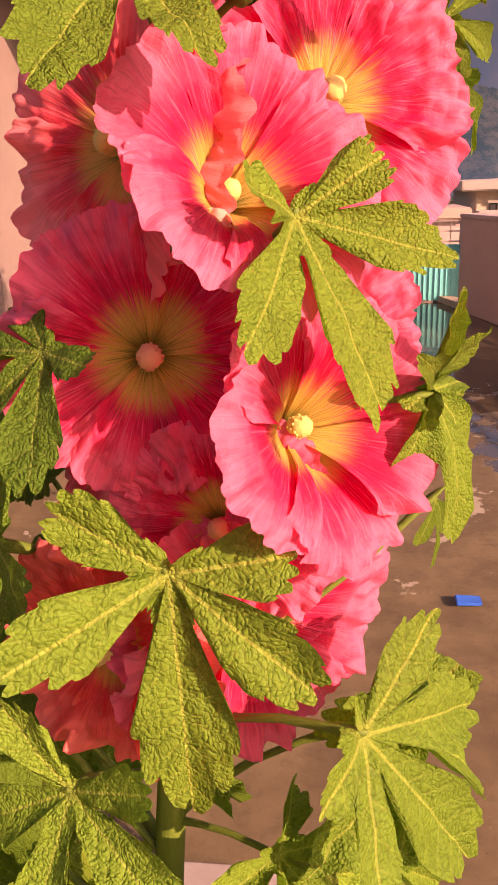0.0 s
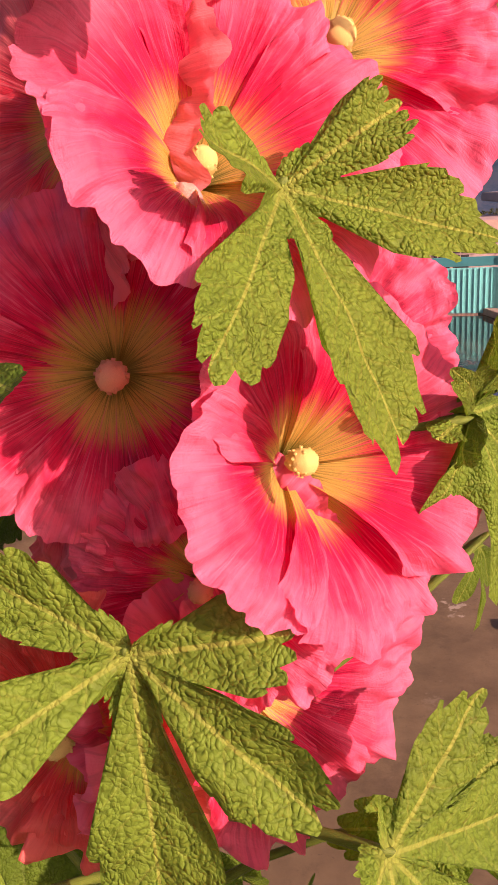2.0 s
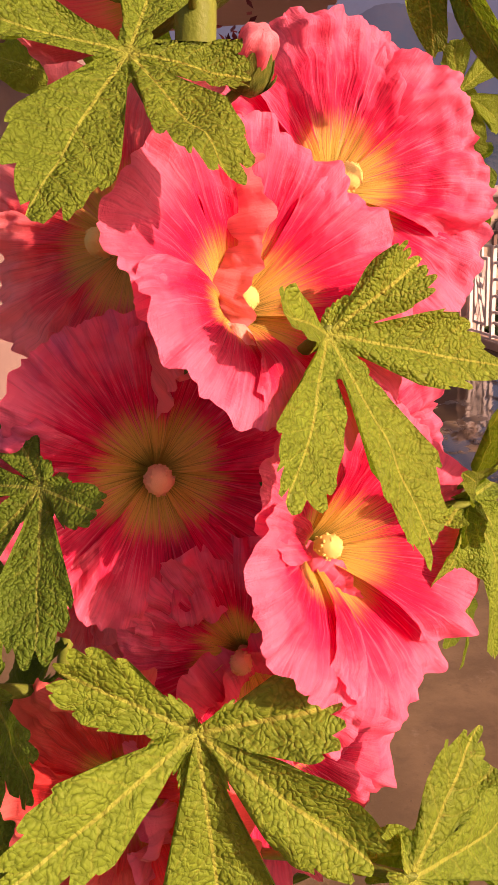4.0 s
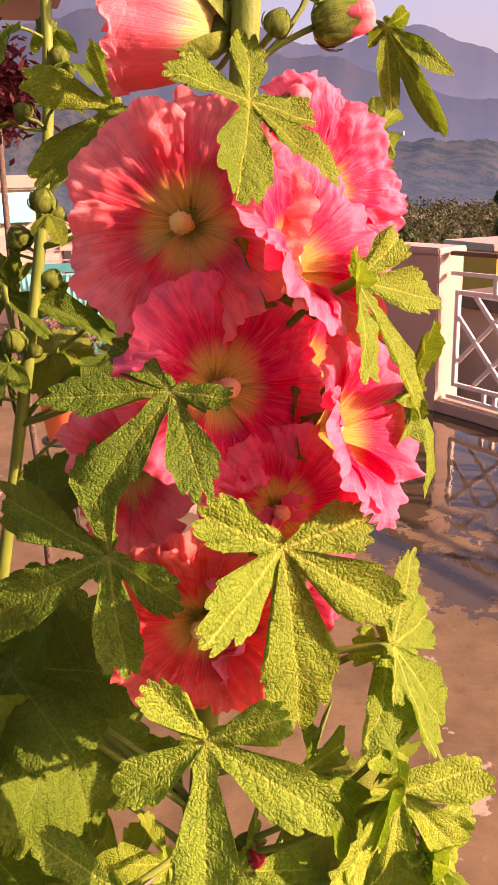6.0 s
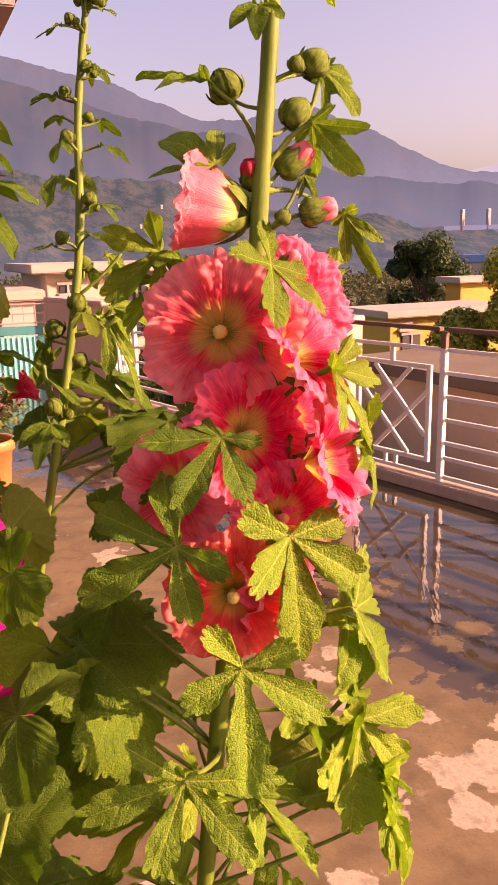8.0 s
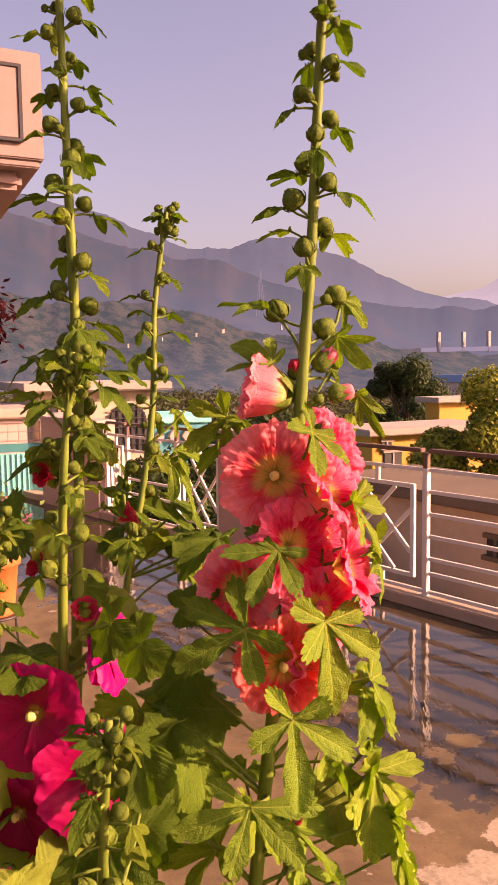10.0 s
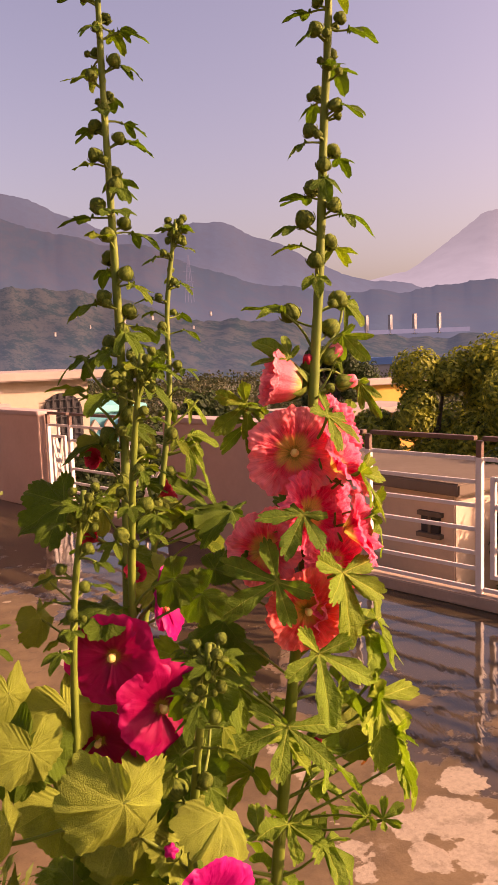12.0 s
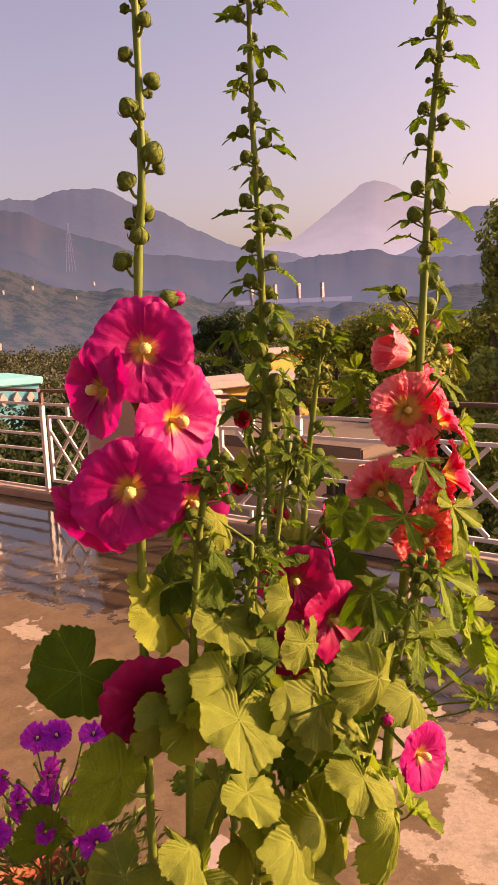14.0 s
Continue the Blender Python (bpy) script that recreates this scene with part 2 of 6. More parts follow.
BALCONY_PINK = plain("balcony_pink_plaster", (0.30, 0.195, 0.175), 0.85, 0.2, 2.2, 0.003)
# pink plaster darkened: the house wall's shade is put into its colour
SHADE_WALL = plain("shaded_pink_plaster", (0.20, 0.135, 0.11), 0.9, 0.25, 1.5, 0.004)
CREAM_WALL = plain("cream_plaster", (0.40, 0.325, 0.235), 0.85, 0.18, 1.2, 0.003)
YELLOW_WALL = plain("yellow_plaster", (0.46, 0.25, 0.04), 0.85, 0.2, 0.7, 0.004)
TAN_WALL = plain("tan_plaster", (0.52, 0.39, 0.28), 0.9, 0.35, 0.6, 0.006)
ROOF_DARK = plain("dark_stained_roof", (0.15, 0.115, 0.085), 0.9, 0.4, 0.9, 0.004, spec=0.1)
ROOF_PALE = plain("pale_concrete_roof", (0.32, 0.26, 0.22), 0.9, 0.3, 0.9, 0.004)
WHITE_PAINT = plain("white_rail_paint", (0.62, 0.56, 0.50), 0.5, 0.14, 12.0, 0.0006)
RUST_PAINT = plain("dark_rusty_rail", (0.11, 0.055, 0.035), 0.55, 0.45, 18.0, 0.001)
TEAL = plain("teal_paint", (0.14, 0.58, 0.54), 0.5, 0.2, 3.0)
TEAL_DARK = plain("deep_teal_paint", (0.03, 0.25, 0.26), 0.5, 0.25, 3.0)
TURQUOISE = plain("turquoise_paint", (0.04, 0.26, 0.31), 0.6, 0.2, 1.0)
DARK = plain("dark_opening", (0.018, 0.016, 0.015), 0.6, 0.3, 2.0)
GRILLE = plain("dark_iron", (0.05, 0.045, 0.045), 0.5, 0.3, 20.0, 0.0, 0.4)
BARK = plain("bark", (0.09, 0.06, 0.04), 0.95, 0.45, 6.0, 0.03)
CONCRETE = plain("ledge_concrete", (0.30, 0.24, 0.20), 0.9, 0.3, 5.0, 0.004)
KERB = plain("weathered_kerb", (0.33, 0.24, 0.175), 0.85, 0.4, 5.0, 0.005)
BLUE_BIT = plain("blue_plastic", (0.02, 0.12, 0.50), 0.4, 0.15, 30.0)
BLUE_ROOF = plain("blue_sheet", (0.10, 0.24, 0.50), 0.6, 0.2, 0.05)
WHITE_FAR = plain("white_render", (0.34, 0.31, 0.30), 0.8, 0.08, 0.05)


DRY_SPOTS = [(1.88, 1.90, 0.09), (1.66, 1.74, 0.15), (1.62, 1.54, 0.13), (1.46, 1.80, 0.07), (1.74, 1.50, 0.08), (1.42, 1.62, 0.08), (1.44, 1.30, 0.12), (1.30, 1.18, 0.16), (1.16, 1.34, 0.07),
             (1.20, 1.69, 0.04), (1.23, 1.82, 0.04), (1.63, 2.10, 0.04), (1.97, 1.61, 0.03), (0.95, 1.53, 0.05), (1.54, 2.66, 0.05), (1.40, 2.52, 0.05), (1.36, 2.31, 0.05), (0.57, 3.20, 0.05)]
WET_SPOTS = [(1.30, 1.50, 0.07), (1.66, 1.32, 0.06)]


def floor_material():
    """Terrace screed: dry pale patches, damp brown patches and a film of water by the railing."""
    n = Net("wet_screed")
    pos = n.node("NewGeometry").outputs["Position"]
    x, y, _ = n.xyz(pos)
    inner = n.math("ADD", n.math("MULTIPLY", n.math("SUBTRACT", x, 3.37), -0.968), n.math("MULTIPLY", n.math("SUBTRACT", y, 4.26), -0.25))
    patch = n.noise(pos, 0.9, 6.0, 0.62)
    small = n.noise(pos, 3.6, 6.0, 0.62)
    grain = n.noise(pos, 45.0, 6.0, 0.7)
    mix = n.math("ADD", n.math("MULTIPLY", patch, 0.6), n.math("MULTIPLY", small, 0.4))
    # the film of water lies in the gutter along the railing
    film = n.math("SUBTRACT", n.math("ADD", 2.0, n.math("MULTIPLY_ADD", mix, 1.6, -0.8)), inner)
    broken = n.step(n.noise(pos, 3.4, 5.0, 0.65), 0.40, 0.47)
    broken = n.math("MAXIMUM", broken, n.step(inner, 1.5, 1.1))
    film = n.math("MULTIPLY", n.step(film, -0.02, 0.06), broken)
    damp = n.math("ADD", mix, n.math("MULTIPLY", n.step(inner, 4.6, 2.2), 0.05))
    near = n.node("VectorMath", operation="DISTANCE", inputs={0: pos, 1: (1.35, 2.0, 0.0)}).outputs["Value"]
    damp = n.math("ADD", damp, n.math("MULTIPLY", n.step(near, 1.9, 1.5), 0.06))
    damp = n.math("ADD", damp, n.math("MULTIPLY", n.step(x, 1.1, 0.4), 0.03))
    # dry islands by the pots, with torn edges
    torn = n.math("ADD", n.math("MULTIPLY_ADD", n.noise(pos, 7.0, 5.0, 0.6), 0.30, -0.15), n.math("MULTIPLY_ADD", n.noise(pos, 32.0, 3.0), 0.05, -0.025))
    wide_dry = None
    for cx, cy, cr in DRY_SPOTS:
        d = n.node("VectorMath", operation="DISTANCE", inputs={0: pos, 1: (cx, cy, 0.0)}).outputs["Value"]
        d = n.math("SUBTRACT", d, cr)
        wide_dry = d if wide_dry is None else n.math("MINIMUM", wide_dry, d)
    for cx, cy, cr in WET_SPOTS:
        d = n.node("VectorMath", operation="DISTANCE", inputs={0: pos, 1: (cx, cy, 0.0)}).outputs["Value"]
        wide_dry = n.math("MAXIMUM", wide_dry, n.math("SUBTRACT", cr, d))
    island = n.step(n.math("ADD", wide_dry, torn), 0.010, -0.004)
    damp = n.math("MULTIPLY", n.step(damp, 0.452, 0.464), n.math("SUBTRACT", 1.0, island))
    damp = n.math("MAXIMUM", damp, n.math("MULTIPLY", film, n.math("SUBTRACT", 1.0, island)))
    film = n.math("MULTIPLY", film, n.math("SUBTRACT", 1.0, island))
    dry = n.mix(n.step(grain, 0.3, 0.7), rgb(0.27, 0.222, 0.155), rgb(0.35, 0.288, 0.205))
    wet = n.mix(n.step(small, 0.3, 0.7), rgb(0.100, 0.068, 0.034), rgb(0.172, 0.118, 0.060))
    base = n.mix(damp, dry, wet)
    # dark grime, gritty specks and faint pale scum left by the water
    grime = n.math("MULTIPLY", n.step(n.noise(pos, 9.0, 6.0, 0.68), 0.50, 0.68), 0.42)
    base = n.mix(grime, base, rgb(0.060, 0.042, 0.022))
    base = n.mix(n.math("MULTIPLY", n.step(n.noise(pos, 60.0, 3.0), 0.66, 0.72), 0.5), base, rgb(0.05, 0.036, 0.02))
    base = n.mix(n.math("MULTIPLY", n.step(n.noise(pos, 5.5, 6.0, 0.7), 0.60, 0.70), 0.30), base, rgb(0.30, 0.24, 0.17))
    base = n.mix(n.math("MULTIPLY", film, 0.85), base, rgb(0.040, 0.029, 0.016))
    rough = n.math("SUBTRACT", n.math("MULTIPLY_ADD", damp, -0.25, 0.85), n.math("MULTIPLY", film, 0.56))
    along = n.math("ADD", n.math("MULTIPLY", x, 0.25), n.math("MULTIPLY", y, -0.968))
    ripple = n.noise(n.combine(n.math("MULTIPLY", n.math("ADD", inner, n.math("MULTIPLY", along, 0.8)), 2.6), n.math("MULTIPLY", n.math("SUBTRACT", along, inner), 9.0), 0.0), 1.0, 3.0)
    relief = n.math("ADD", n.math("MULTIPLY", n.math("MULTIPLY", grain, n.math("SUBTRACT", 1.0, film)), 1.0), n.math("MULTIPLY", ripple, 0.7))
    return n.done(n.surface(base, rough, n.bump(relief, 0.5, 0.004), spec=n.math("MULTIPLY_ADD", film, 0.28, 0.22)))


FLOOR = floor_material()


def ground_material():
    n = Net("valley_ground")
    pos = n.node("NewGeometry").outputs["Position"]
    a, b = n.noise(pos, 0.05, 5.0), n.noise(pos, 0.9, 5.0)
    base = n.mix(n.step(a, 0.4, 0.6), rgb(0.05, 0.075, 0.02), rgb(0.16, 0.12, 0.08))
    base = n.mix(n.math("MULTIPLY", b, 0.6), base, rgb(0.04, 0.05, 0.02))
    return n.done(n.surface(base, 0.95))


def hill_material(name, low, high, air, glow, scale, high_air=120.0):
    """Wooded slopes; distance haze is painted in as an emission colour of its own."""
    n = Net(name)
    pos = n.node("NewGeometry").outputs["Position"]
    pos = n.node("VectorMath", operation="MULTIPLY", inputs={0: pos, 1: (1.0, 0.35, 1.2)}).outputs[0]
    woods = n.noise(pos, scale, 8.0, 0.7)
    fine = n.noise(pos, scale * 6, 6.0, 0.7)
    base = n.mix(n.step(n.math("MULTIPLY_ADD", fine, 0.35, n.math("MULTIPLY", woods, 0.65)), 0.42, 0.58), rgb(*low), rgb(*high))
    # the painted haze is stronger low over the valley floor
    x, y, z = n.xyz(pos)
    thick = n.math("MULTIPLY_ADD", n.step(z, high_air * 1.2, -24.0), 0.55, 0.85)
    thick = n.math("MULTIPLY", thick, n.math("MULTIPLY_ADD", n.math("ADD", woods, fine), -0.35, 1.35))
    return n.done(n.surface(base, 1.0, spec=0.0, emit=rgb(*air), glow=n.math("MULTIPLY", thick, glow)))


GROUND = ground_material()
# third colour: haze glow put into each material, paler with distance
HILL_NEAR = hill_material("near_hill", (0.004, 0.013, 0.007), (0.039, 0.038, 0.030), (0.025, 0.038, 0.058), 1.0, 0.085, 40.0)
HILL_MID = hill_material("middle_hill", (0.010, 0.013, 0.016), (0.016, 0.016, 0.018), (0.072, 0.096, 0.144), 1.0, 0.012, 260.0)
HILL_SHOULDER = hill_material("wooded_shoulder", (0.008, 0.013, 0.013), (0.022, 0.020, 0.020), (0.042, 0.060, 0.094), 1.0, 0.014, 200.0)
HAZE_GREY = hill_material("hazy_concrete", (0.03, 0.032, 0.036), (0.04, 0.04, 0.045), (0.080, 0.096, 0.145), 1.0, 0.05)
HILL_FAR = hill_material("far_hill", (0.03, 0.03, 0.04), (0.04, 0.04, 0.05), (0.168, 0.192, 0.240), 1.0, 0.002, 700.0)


def crown_material(name, dark, light):
    n = Net(name)
    pos = n.node("NewGeometry").outputs["Position"]
    isle = n.node("NewGeometry").outputs["Random Per Island"]
    base = n.mix(isle, rgb(*dark), rgb(*light))
    base = n.mix(n.math("MULTIPLY", n.noise(pos, 0.8, 3.0), 0.5), base, rgb(*dark))
    top = n.surface(base, 0.6, spec=0.25)
    thin = n.node("BsdfTranslucent", inputs={"Color": base}).outputs[0]
    return n.done(n.node("MixShader", inputs={0: 0.40, 1: top, 2: thin}).outputs[0])


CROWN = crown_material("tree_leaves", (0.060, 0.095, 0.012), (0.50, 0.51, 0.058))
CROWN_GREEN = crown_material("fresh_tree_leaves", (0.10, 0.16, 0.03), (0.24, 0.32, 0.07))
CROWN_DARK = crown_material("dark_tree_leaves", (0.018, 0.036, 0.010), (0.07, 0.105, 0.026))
WOODS = crown_material("far_woods_leaves", (0.026, 0.042, 0.012), (0.10, 0.088, 0.038))
CROWN_RED = crown_material("dark_red_leaves", (0.035, 0.007, 0.009), (0.12, 0.022, 0.022))
GRASS = crown_material("narrow_leaves", (0.05, 0.09, 0.015), (0.20, 0.25, 0.05))
BLOSSOM = crown_material("pink_blossom", (0.45, 0.10, 0.20), (0.75, 0.35, 0.42))

# ---- building helpers ----
PLACED = {}


def mesh_of(name, verts, faces, mat, uvs=None, smooth=True):
    me = bpy.data.meshes.new(name)
    me.from_pydata([tuple(v) for v in verts], [], faces)
    if uvs is not None:
        layer = me.uv_layers.new(name="UVMap")
        loops = np.zeros(len(me.loops), dtype=np.int32)
        me.loops.foreach_get("vertex_index", loops)
        layer.data.foreach_set("uv", np.asarray(uvs, dtype=np.float32)[loops].ravel())
    if smooth:
        me.polygons.foreach_set("use_smooth", [True] * len(me.polygons))
    me.materials.append(mat)
    me.update()
    return me


def put(name, data, m=None, parent=None, label=""):
    """An object at the world pose m, as a thing or as a part of its parent."""
    ob = new(name, data)
    m = m if m is not None else Matrix()
    PLACED[ob] = m
    if parent is not None:
        ob.parent = parent
        ob.matrix_basis = PLACED[parent].inverted() @ m
    else:
        ob.matrix_basis = m
    if label:
        ob["label"] = label
    return ob


def part(name, bm, mat, parent, label="", smooth=False, m=None):
    me = bpy.data.meshes.new(name)
    bm.to_mesh(me)
    bm.free()
    if smooth:
        me.polygons.foreach_set("use_smooth", [True] * len(me.polygons))
    me.materials.append(mat)
    return put(name, me, m, parent, label)


def thing(name, at, label, category, group="", kind=""):
    return tagged(put(name, None, Matrix.Translation(at)), label, category, group, kind)


def box(lo, hi, bevel=0.0, bm=None, turn=None):
    bm = bm or bmesh.new()
    lo, hi = Vector(lo), Vector(hi)
    size, mid = hi - lo, (lo + hi) / 2
    made = bmesh.ops.create_cube(bm, size=1.0, matrix=(turn or Matrix()) @ Matrix.Translation(mid) @ Matrix.Diagonal((*size, 1)))
    if bevel:
        edges = {e for v in made["verts"] for e in v.link_edges}
        bmesh.ops.bevel(bm, geom=list(edges), offset=bevel, segments=2, affect="EDGES")
    return bm


def beam(a, b, w, h, bm=None, bevel=0.003, up=(0, 0, 1)):
    """A square bar from a to b."""
    a, b = Vector(a), Vector(b)
    d = b - a
    x = d.normalized()
    u = Vector(up)
    if abs(x.dot(u)) > 0.95:
        u = Vector((1, 0, 0))
    y = u.cross(x).normalized()
    z = x.cross(y)
    turn = Matrix((x, y, z)).transposed().to_4x4()
    turn.translation = (a + b) / 2
    return box((-d.length / 2, -w / 2, -h / 2), (d.length / 2, w / 2, h / 2), bevel, bm, turn)


def tube(points, radii, sides=10, cap=True):
    """Verts and faces of a tapered tube through points."""
    pts = [Vector(p) for p in points]
    verts, faces = [], []
    u = Vector((1, 0.3, 0.1))
    for i, p in enumerate(pts):
        t = (pts[min(i + 1, len(pts) - 1)] - pts[max(i - 1, 0)]).normalized()
        u = (u - t * u.dot(t)).normalized()
        w = t.cross(u)
        for k in range(sides):
            a = 2 * math.pi * k / sides
            verts.append(p + radii[i] * (math.cos(a) * u + math.sin(a) * w))
    for i in range(len(pts) - 1):
        for k in range(sides):
            n = (k + 1) % sides
            faces.append((i * sides + k, i * sides + n, (i + 1) * sides + n, (i + 1) * sides + k))
    if cap:
        faces += [tuple(reversed(range(sides))), tuple(range((len(pts) - 1) * sides, len(pts) * sides))]
    return verts, faces


def spline(points, steps):
    """Catmull-Rom through points."""
    p = [Vector(q) for q in points]
    p = [2 * p[0] - p[1], *p, 2 * p[-1] - p[-2]]
    out = []
    for i in range(1, len(p) - 2):
        for k in range(steps):
            t = k / steps
            a, b, c, d = p[i - 1], p[i], p[i + 1], p[i + 2]
            out.append(0.5 * (2 * b + (c - a) * t + (2 * a - 5 * b + 4 * c - d) * t * t + (3 * b - a - 3 * c + d) * t ** 3))
    return out + [p[-2]]


def lathe(profile, sides=32, ribs=0, rib=0.0):
    """Turned body from (radius, height) pairs, with upright ribs if wanted."""
    verts, faces = [], []
    for r, z in profile:
        for k in range(sides):
            a = 2 * math.pi * k / sides
            q = r * (1 + rib * math.cos(ribs * a)) if ribs else r
            verts.append((q * math.cos(a), q * math.sin(a), z))
    for i in range(len(profile) - 1):
        for k in range(sides):
            n = (k + 1) % sides
            faces.append((i * sides + k, i * sides + n, (i + 1) * sides + n, (i + 1) * sides + k))
    return verts, faces

# ---- terrace ----
RAIL_AT, RAIL_DIR = Vector((3.37, 4.26, 0)), Vector((0.25, -0.968, 0)).normalized()
RAIL_OUT = Vector((0.968, 0.25, 0)).normalized()


def on_rail(s, z, out=0.0):
    return RAIL_AT + RAIL_DIR * s + RAIL_OUT * out + Vector((0, 0, z))


RAIL_TURN = Matrix((RAIL_DIR, RAIL_OUT, Vector((0, 0, 1)))).transposed().to_4x4()
RAIL_TURN = Matrix.Translation(RAIL_AT) @ RAIL_TURN


def rail_box(s0, s1, o0, o1, z0, z1, bevel=0.004, bm=None):
    return box((s0, o0, z0), (s1, o1, z1), bevel, bm, RAIL_TURN)


# the slab runs from behind the camera to the railing and to the far gate
bm = bmesh.new()
rail_far, rail_near = on_rail(-7.6, 0, 0.16), on_rail(7.5, 0, 0.16)
edge = [(-6, 11.8), (rail_far.x, rail_far.y), (rail_near.x, rail_near.y), (5.5, -6.0), (-6, -6.0)]
top = [bm.verts.new((x, y, 0.0)) for x, y in edge]
low = [bm.verts.new((x, y, -0.25)) for x, y in edge]
bm.faces.new(list(reversed(top)))
bm.faces.new(low)
for i in range(len(edge)):
    j = (i + 1) % len(edge)
    bm.faces.new((top[i], top[j], low[j], low[i]))
bmesh.ops.recalc_face_normals(bm, faces=bm.faces)
tagged(part("floor", bm, FLOOR, None), "wet brown cement terrace floor with drying patches", "floor", kind="structure")

# the storey under the terrace
bm = box((-6, -6, -5.5), (1.4, 10.0, -0.26))
tagged(part("wall_storey_below", bm, PINK_WALL, None), "plain pink plaster storey under the terrace", "wall", kind="structure")

tagged(part("kerb", rail_box(-7.2, 7.4, -0.09, 0.10, 0.0, 0.085, 0.008), KERB, None), "low weathered cement kerb under the railing", "kerb", kind="structure")


def parapet(name, s0, s1, high, label):
    w = thing(name, on_rail((s0 + s1) / 2, 0), label, "wall", kind="structure")
    part("wall_body", rail_box(s0, s1, -0.10, 0.15, 0.0, high - 0.05, 0.008), PINK_WALL, w)
    part("coping", rail_box(s0 - 0.012, s1 + 0.012, -0.115, 0.165, high - 0.05, high, 0.01), PINK_LIGHT, w, "paler coping course")
    return w


parapet("wall_pier_middle", -2.40, -0.93, 1.20, "dusty pink plastered parapet pier with a pale coping")
parapet("wall_pier_far", -6.30, -4.75, 1.18, "dusty pink plastered parapet wall beside the gate")

railing = thing("railing", on_rail(0, 0), "white painted steel railing with a dark rusty handrail", "railing", kind="structure")


def rail_post(s):
    p = part("post", rail_box(s - 0.022, s + 0.022, -0.022, 0.022, 0.08, 1.03, 0.003), WHITE_PAINT, railing)
    part("post_head", rail_box(s - 0.020, s + 0.020, -0.020, 0.020, 1.03, 1.145, 0.003), RUST_PAINT, p, "dark rusty post head")


def handrail(s0, s1):
    part("handrail", rail_box(s0, s1, -0.028, 0.028, 1.145, 1.175, 0.005), RUST_PAINT, railing, "dark rusty handrail")


def rail_bars(s0, s1):
    for z in (1.02, 0.86, 0.695, 0.53, 0.365, 0.255, 0.115):
        part("bar", rail_box(s0, s1, -0.012, 0.012, z - 0.014, z + 0.014, 0.003), WHITE_PAINT, railing)
    handrail(s0, s1)


def rail_cross(s0, s1):
    """A framed panel of doubled diagonals that cross, held by short ties between two bars."""
    handrail(s0, s1)
    for z in (1.02, 0.115):
        part("bar", rail_box(s0, s1, -0.012, 0.012, z - 0.014, z + 0.014, 0.003), WHITE_PAINT, railing)
    a, b, lo, hi = s0 + 0.07, s1 - 0.09, 0.20, 0.905
    panel = part("panel", rail_box(a - 0.018, a + 0.018, -0.016, 0.016, lo, hi, 0.003), WHITE_PAINT, railing)
    part("frame_bar", rail_box(b - 0.018, b + 0.018, -0.016, 0.016, lo, hi, 0.003), WHITE_PAINT, panel)
    part("frame_bar", rail_box(a + 0.018, b - 0.018, -0.016, 0.016, hi - 0.03, hi, 0.003), WHITE_PAINT, panel)
    part("frame_bar", rail_box(a + 0.018, b - 0.018, -0.016, 0.016, lo, lo + 0.03, 0.003), WHITE_PAINT, panel)
    mid = (a + b) / 2
    part("tie", rail_box(mid - 0.018, mid + 0.018, -0.014, 0.014, hi, 1.006, 0.003), WHITE_PAINT, panel)
    for t in (mid - 0.05, mid + 0.05):
        part("tie", rail_box(t - 0.015, t + 0.015, -0.014, 0.014, 0.129, lo, 0.003), WHITE_PAINT, panel)
    a, b, lo, hi = a + 0.02, b - 0.02, lo + 0.035, hi - 0.035
    g = (b - a) * 0.24
    for p, q in (((a, hi - g), (b - g, lo)), ((a + g, hi), (b, lo + g))):
        part("diagonal", beam(on_rail(p[0], p[1], -0.006), on_rail(q[0], q[1], -0.006), 0.022, 0.034), WHITE_PAINT, panel)
    for p, q in (((a, lo + g), (b - g, hi)), ((a + g, lo), (b, hi - g))):
        part("diagonal", beam(on_rail(p[0], p[1], 0.012), on_rail(q[0], q[1], 0.012), 0.014, 0.034), WHITE_PAINT, panel)


for s in (-4.70, -4.22, -3.22, -0.03, 0.89, 1.80, 2.72, 3.62):
    rail_post(s)
rail_cross(-4.67, -4.25), rail_bars(-4.19, -3.25), rail_cross(-3.19, -2.43), rail_cross(-0.90, -0.06)
rail_bars(0.0, 0.86), rail_cross(0.92, 1.77), rail_bars(1.83, 2.69), rail_cross(2.75, 3.59)
rail_bars(3.65, 7.2)

# gate in the wall at the terrace's end, boundary walls that close the terrace
GATE_A, GATE_B = Vector((0.22, 11.24, 0)), Vector((1.95, 10.97, 0))
gate = thing("gate", GATE_A, "teal ribbed sheet gate with a pale open grille above", "gate", kind="structure")
along = (GATE_B - GATE_A).normalized()
part("gate_sheet", beam(GATE_A + Vector((0, 0, 0.32)), GATE_B + Vector((0, 0, 0.32)), 0.03, 0.60), TEAL, gate)
part("gate_band", beam(GATE_A + Vector((0, 0, 0.70)), GATE_B + Vector((0, 0, 0.70)), 0.04, 0.12), TEAL_DARK, gate, "deep teal band")
for k in range(24):
    p = GATE_A.lerp(GATE_B, (k + 0.5) / 24)
    part("gate_rib", beam(p + Vector((0, -0.02, 0.03)), p + Vector((0, -0.02, 0.61)), 0.02, 0.014), TEAL, gate)
for z in (0.80, 0.93, 1.06):
    part("gate_rail", beam(GATE_A + Vector((0, 0, z)), GATE_B + Vector((0, 0, z)), 0.03, 0.018), PINK_LIGHT, gate)
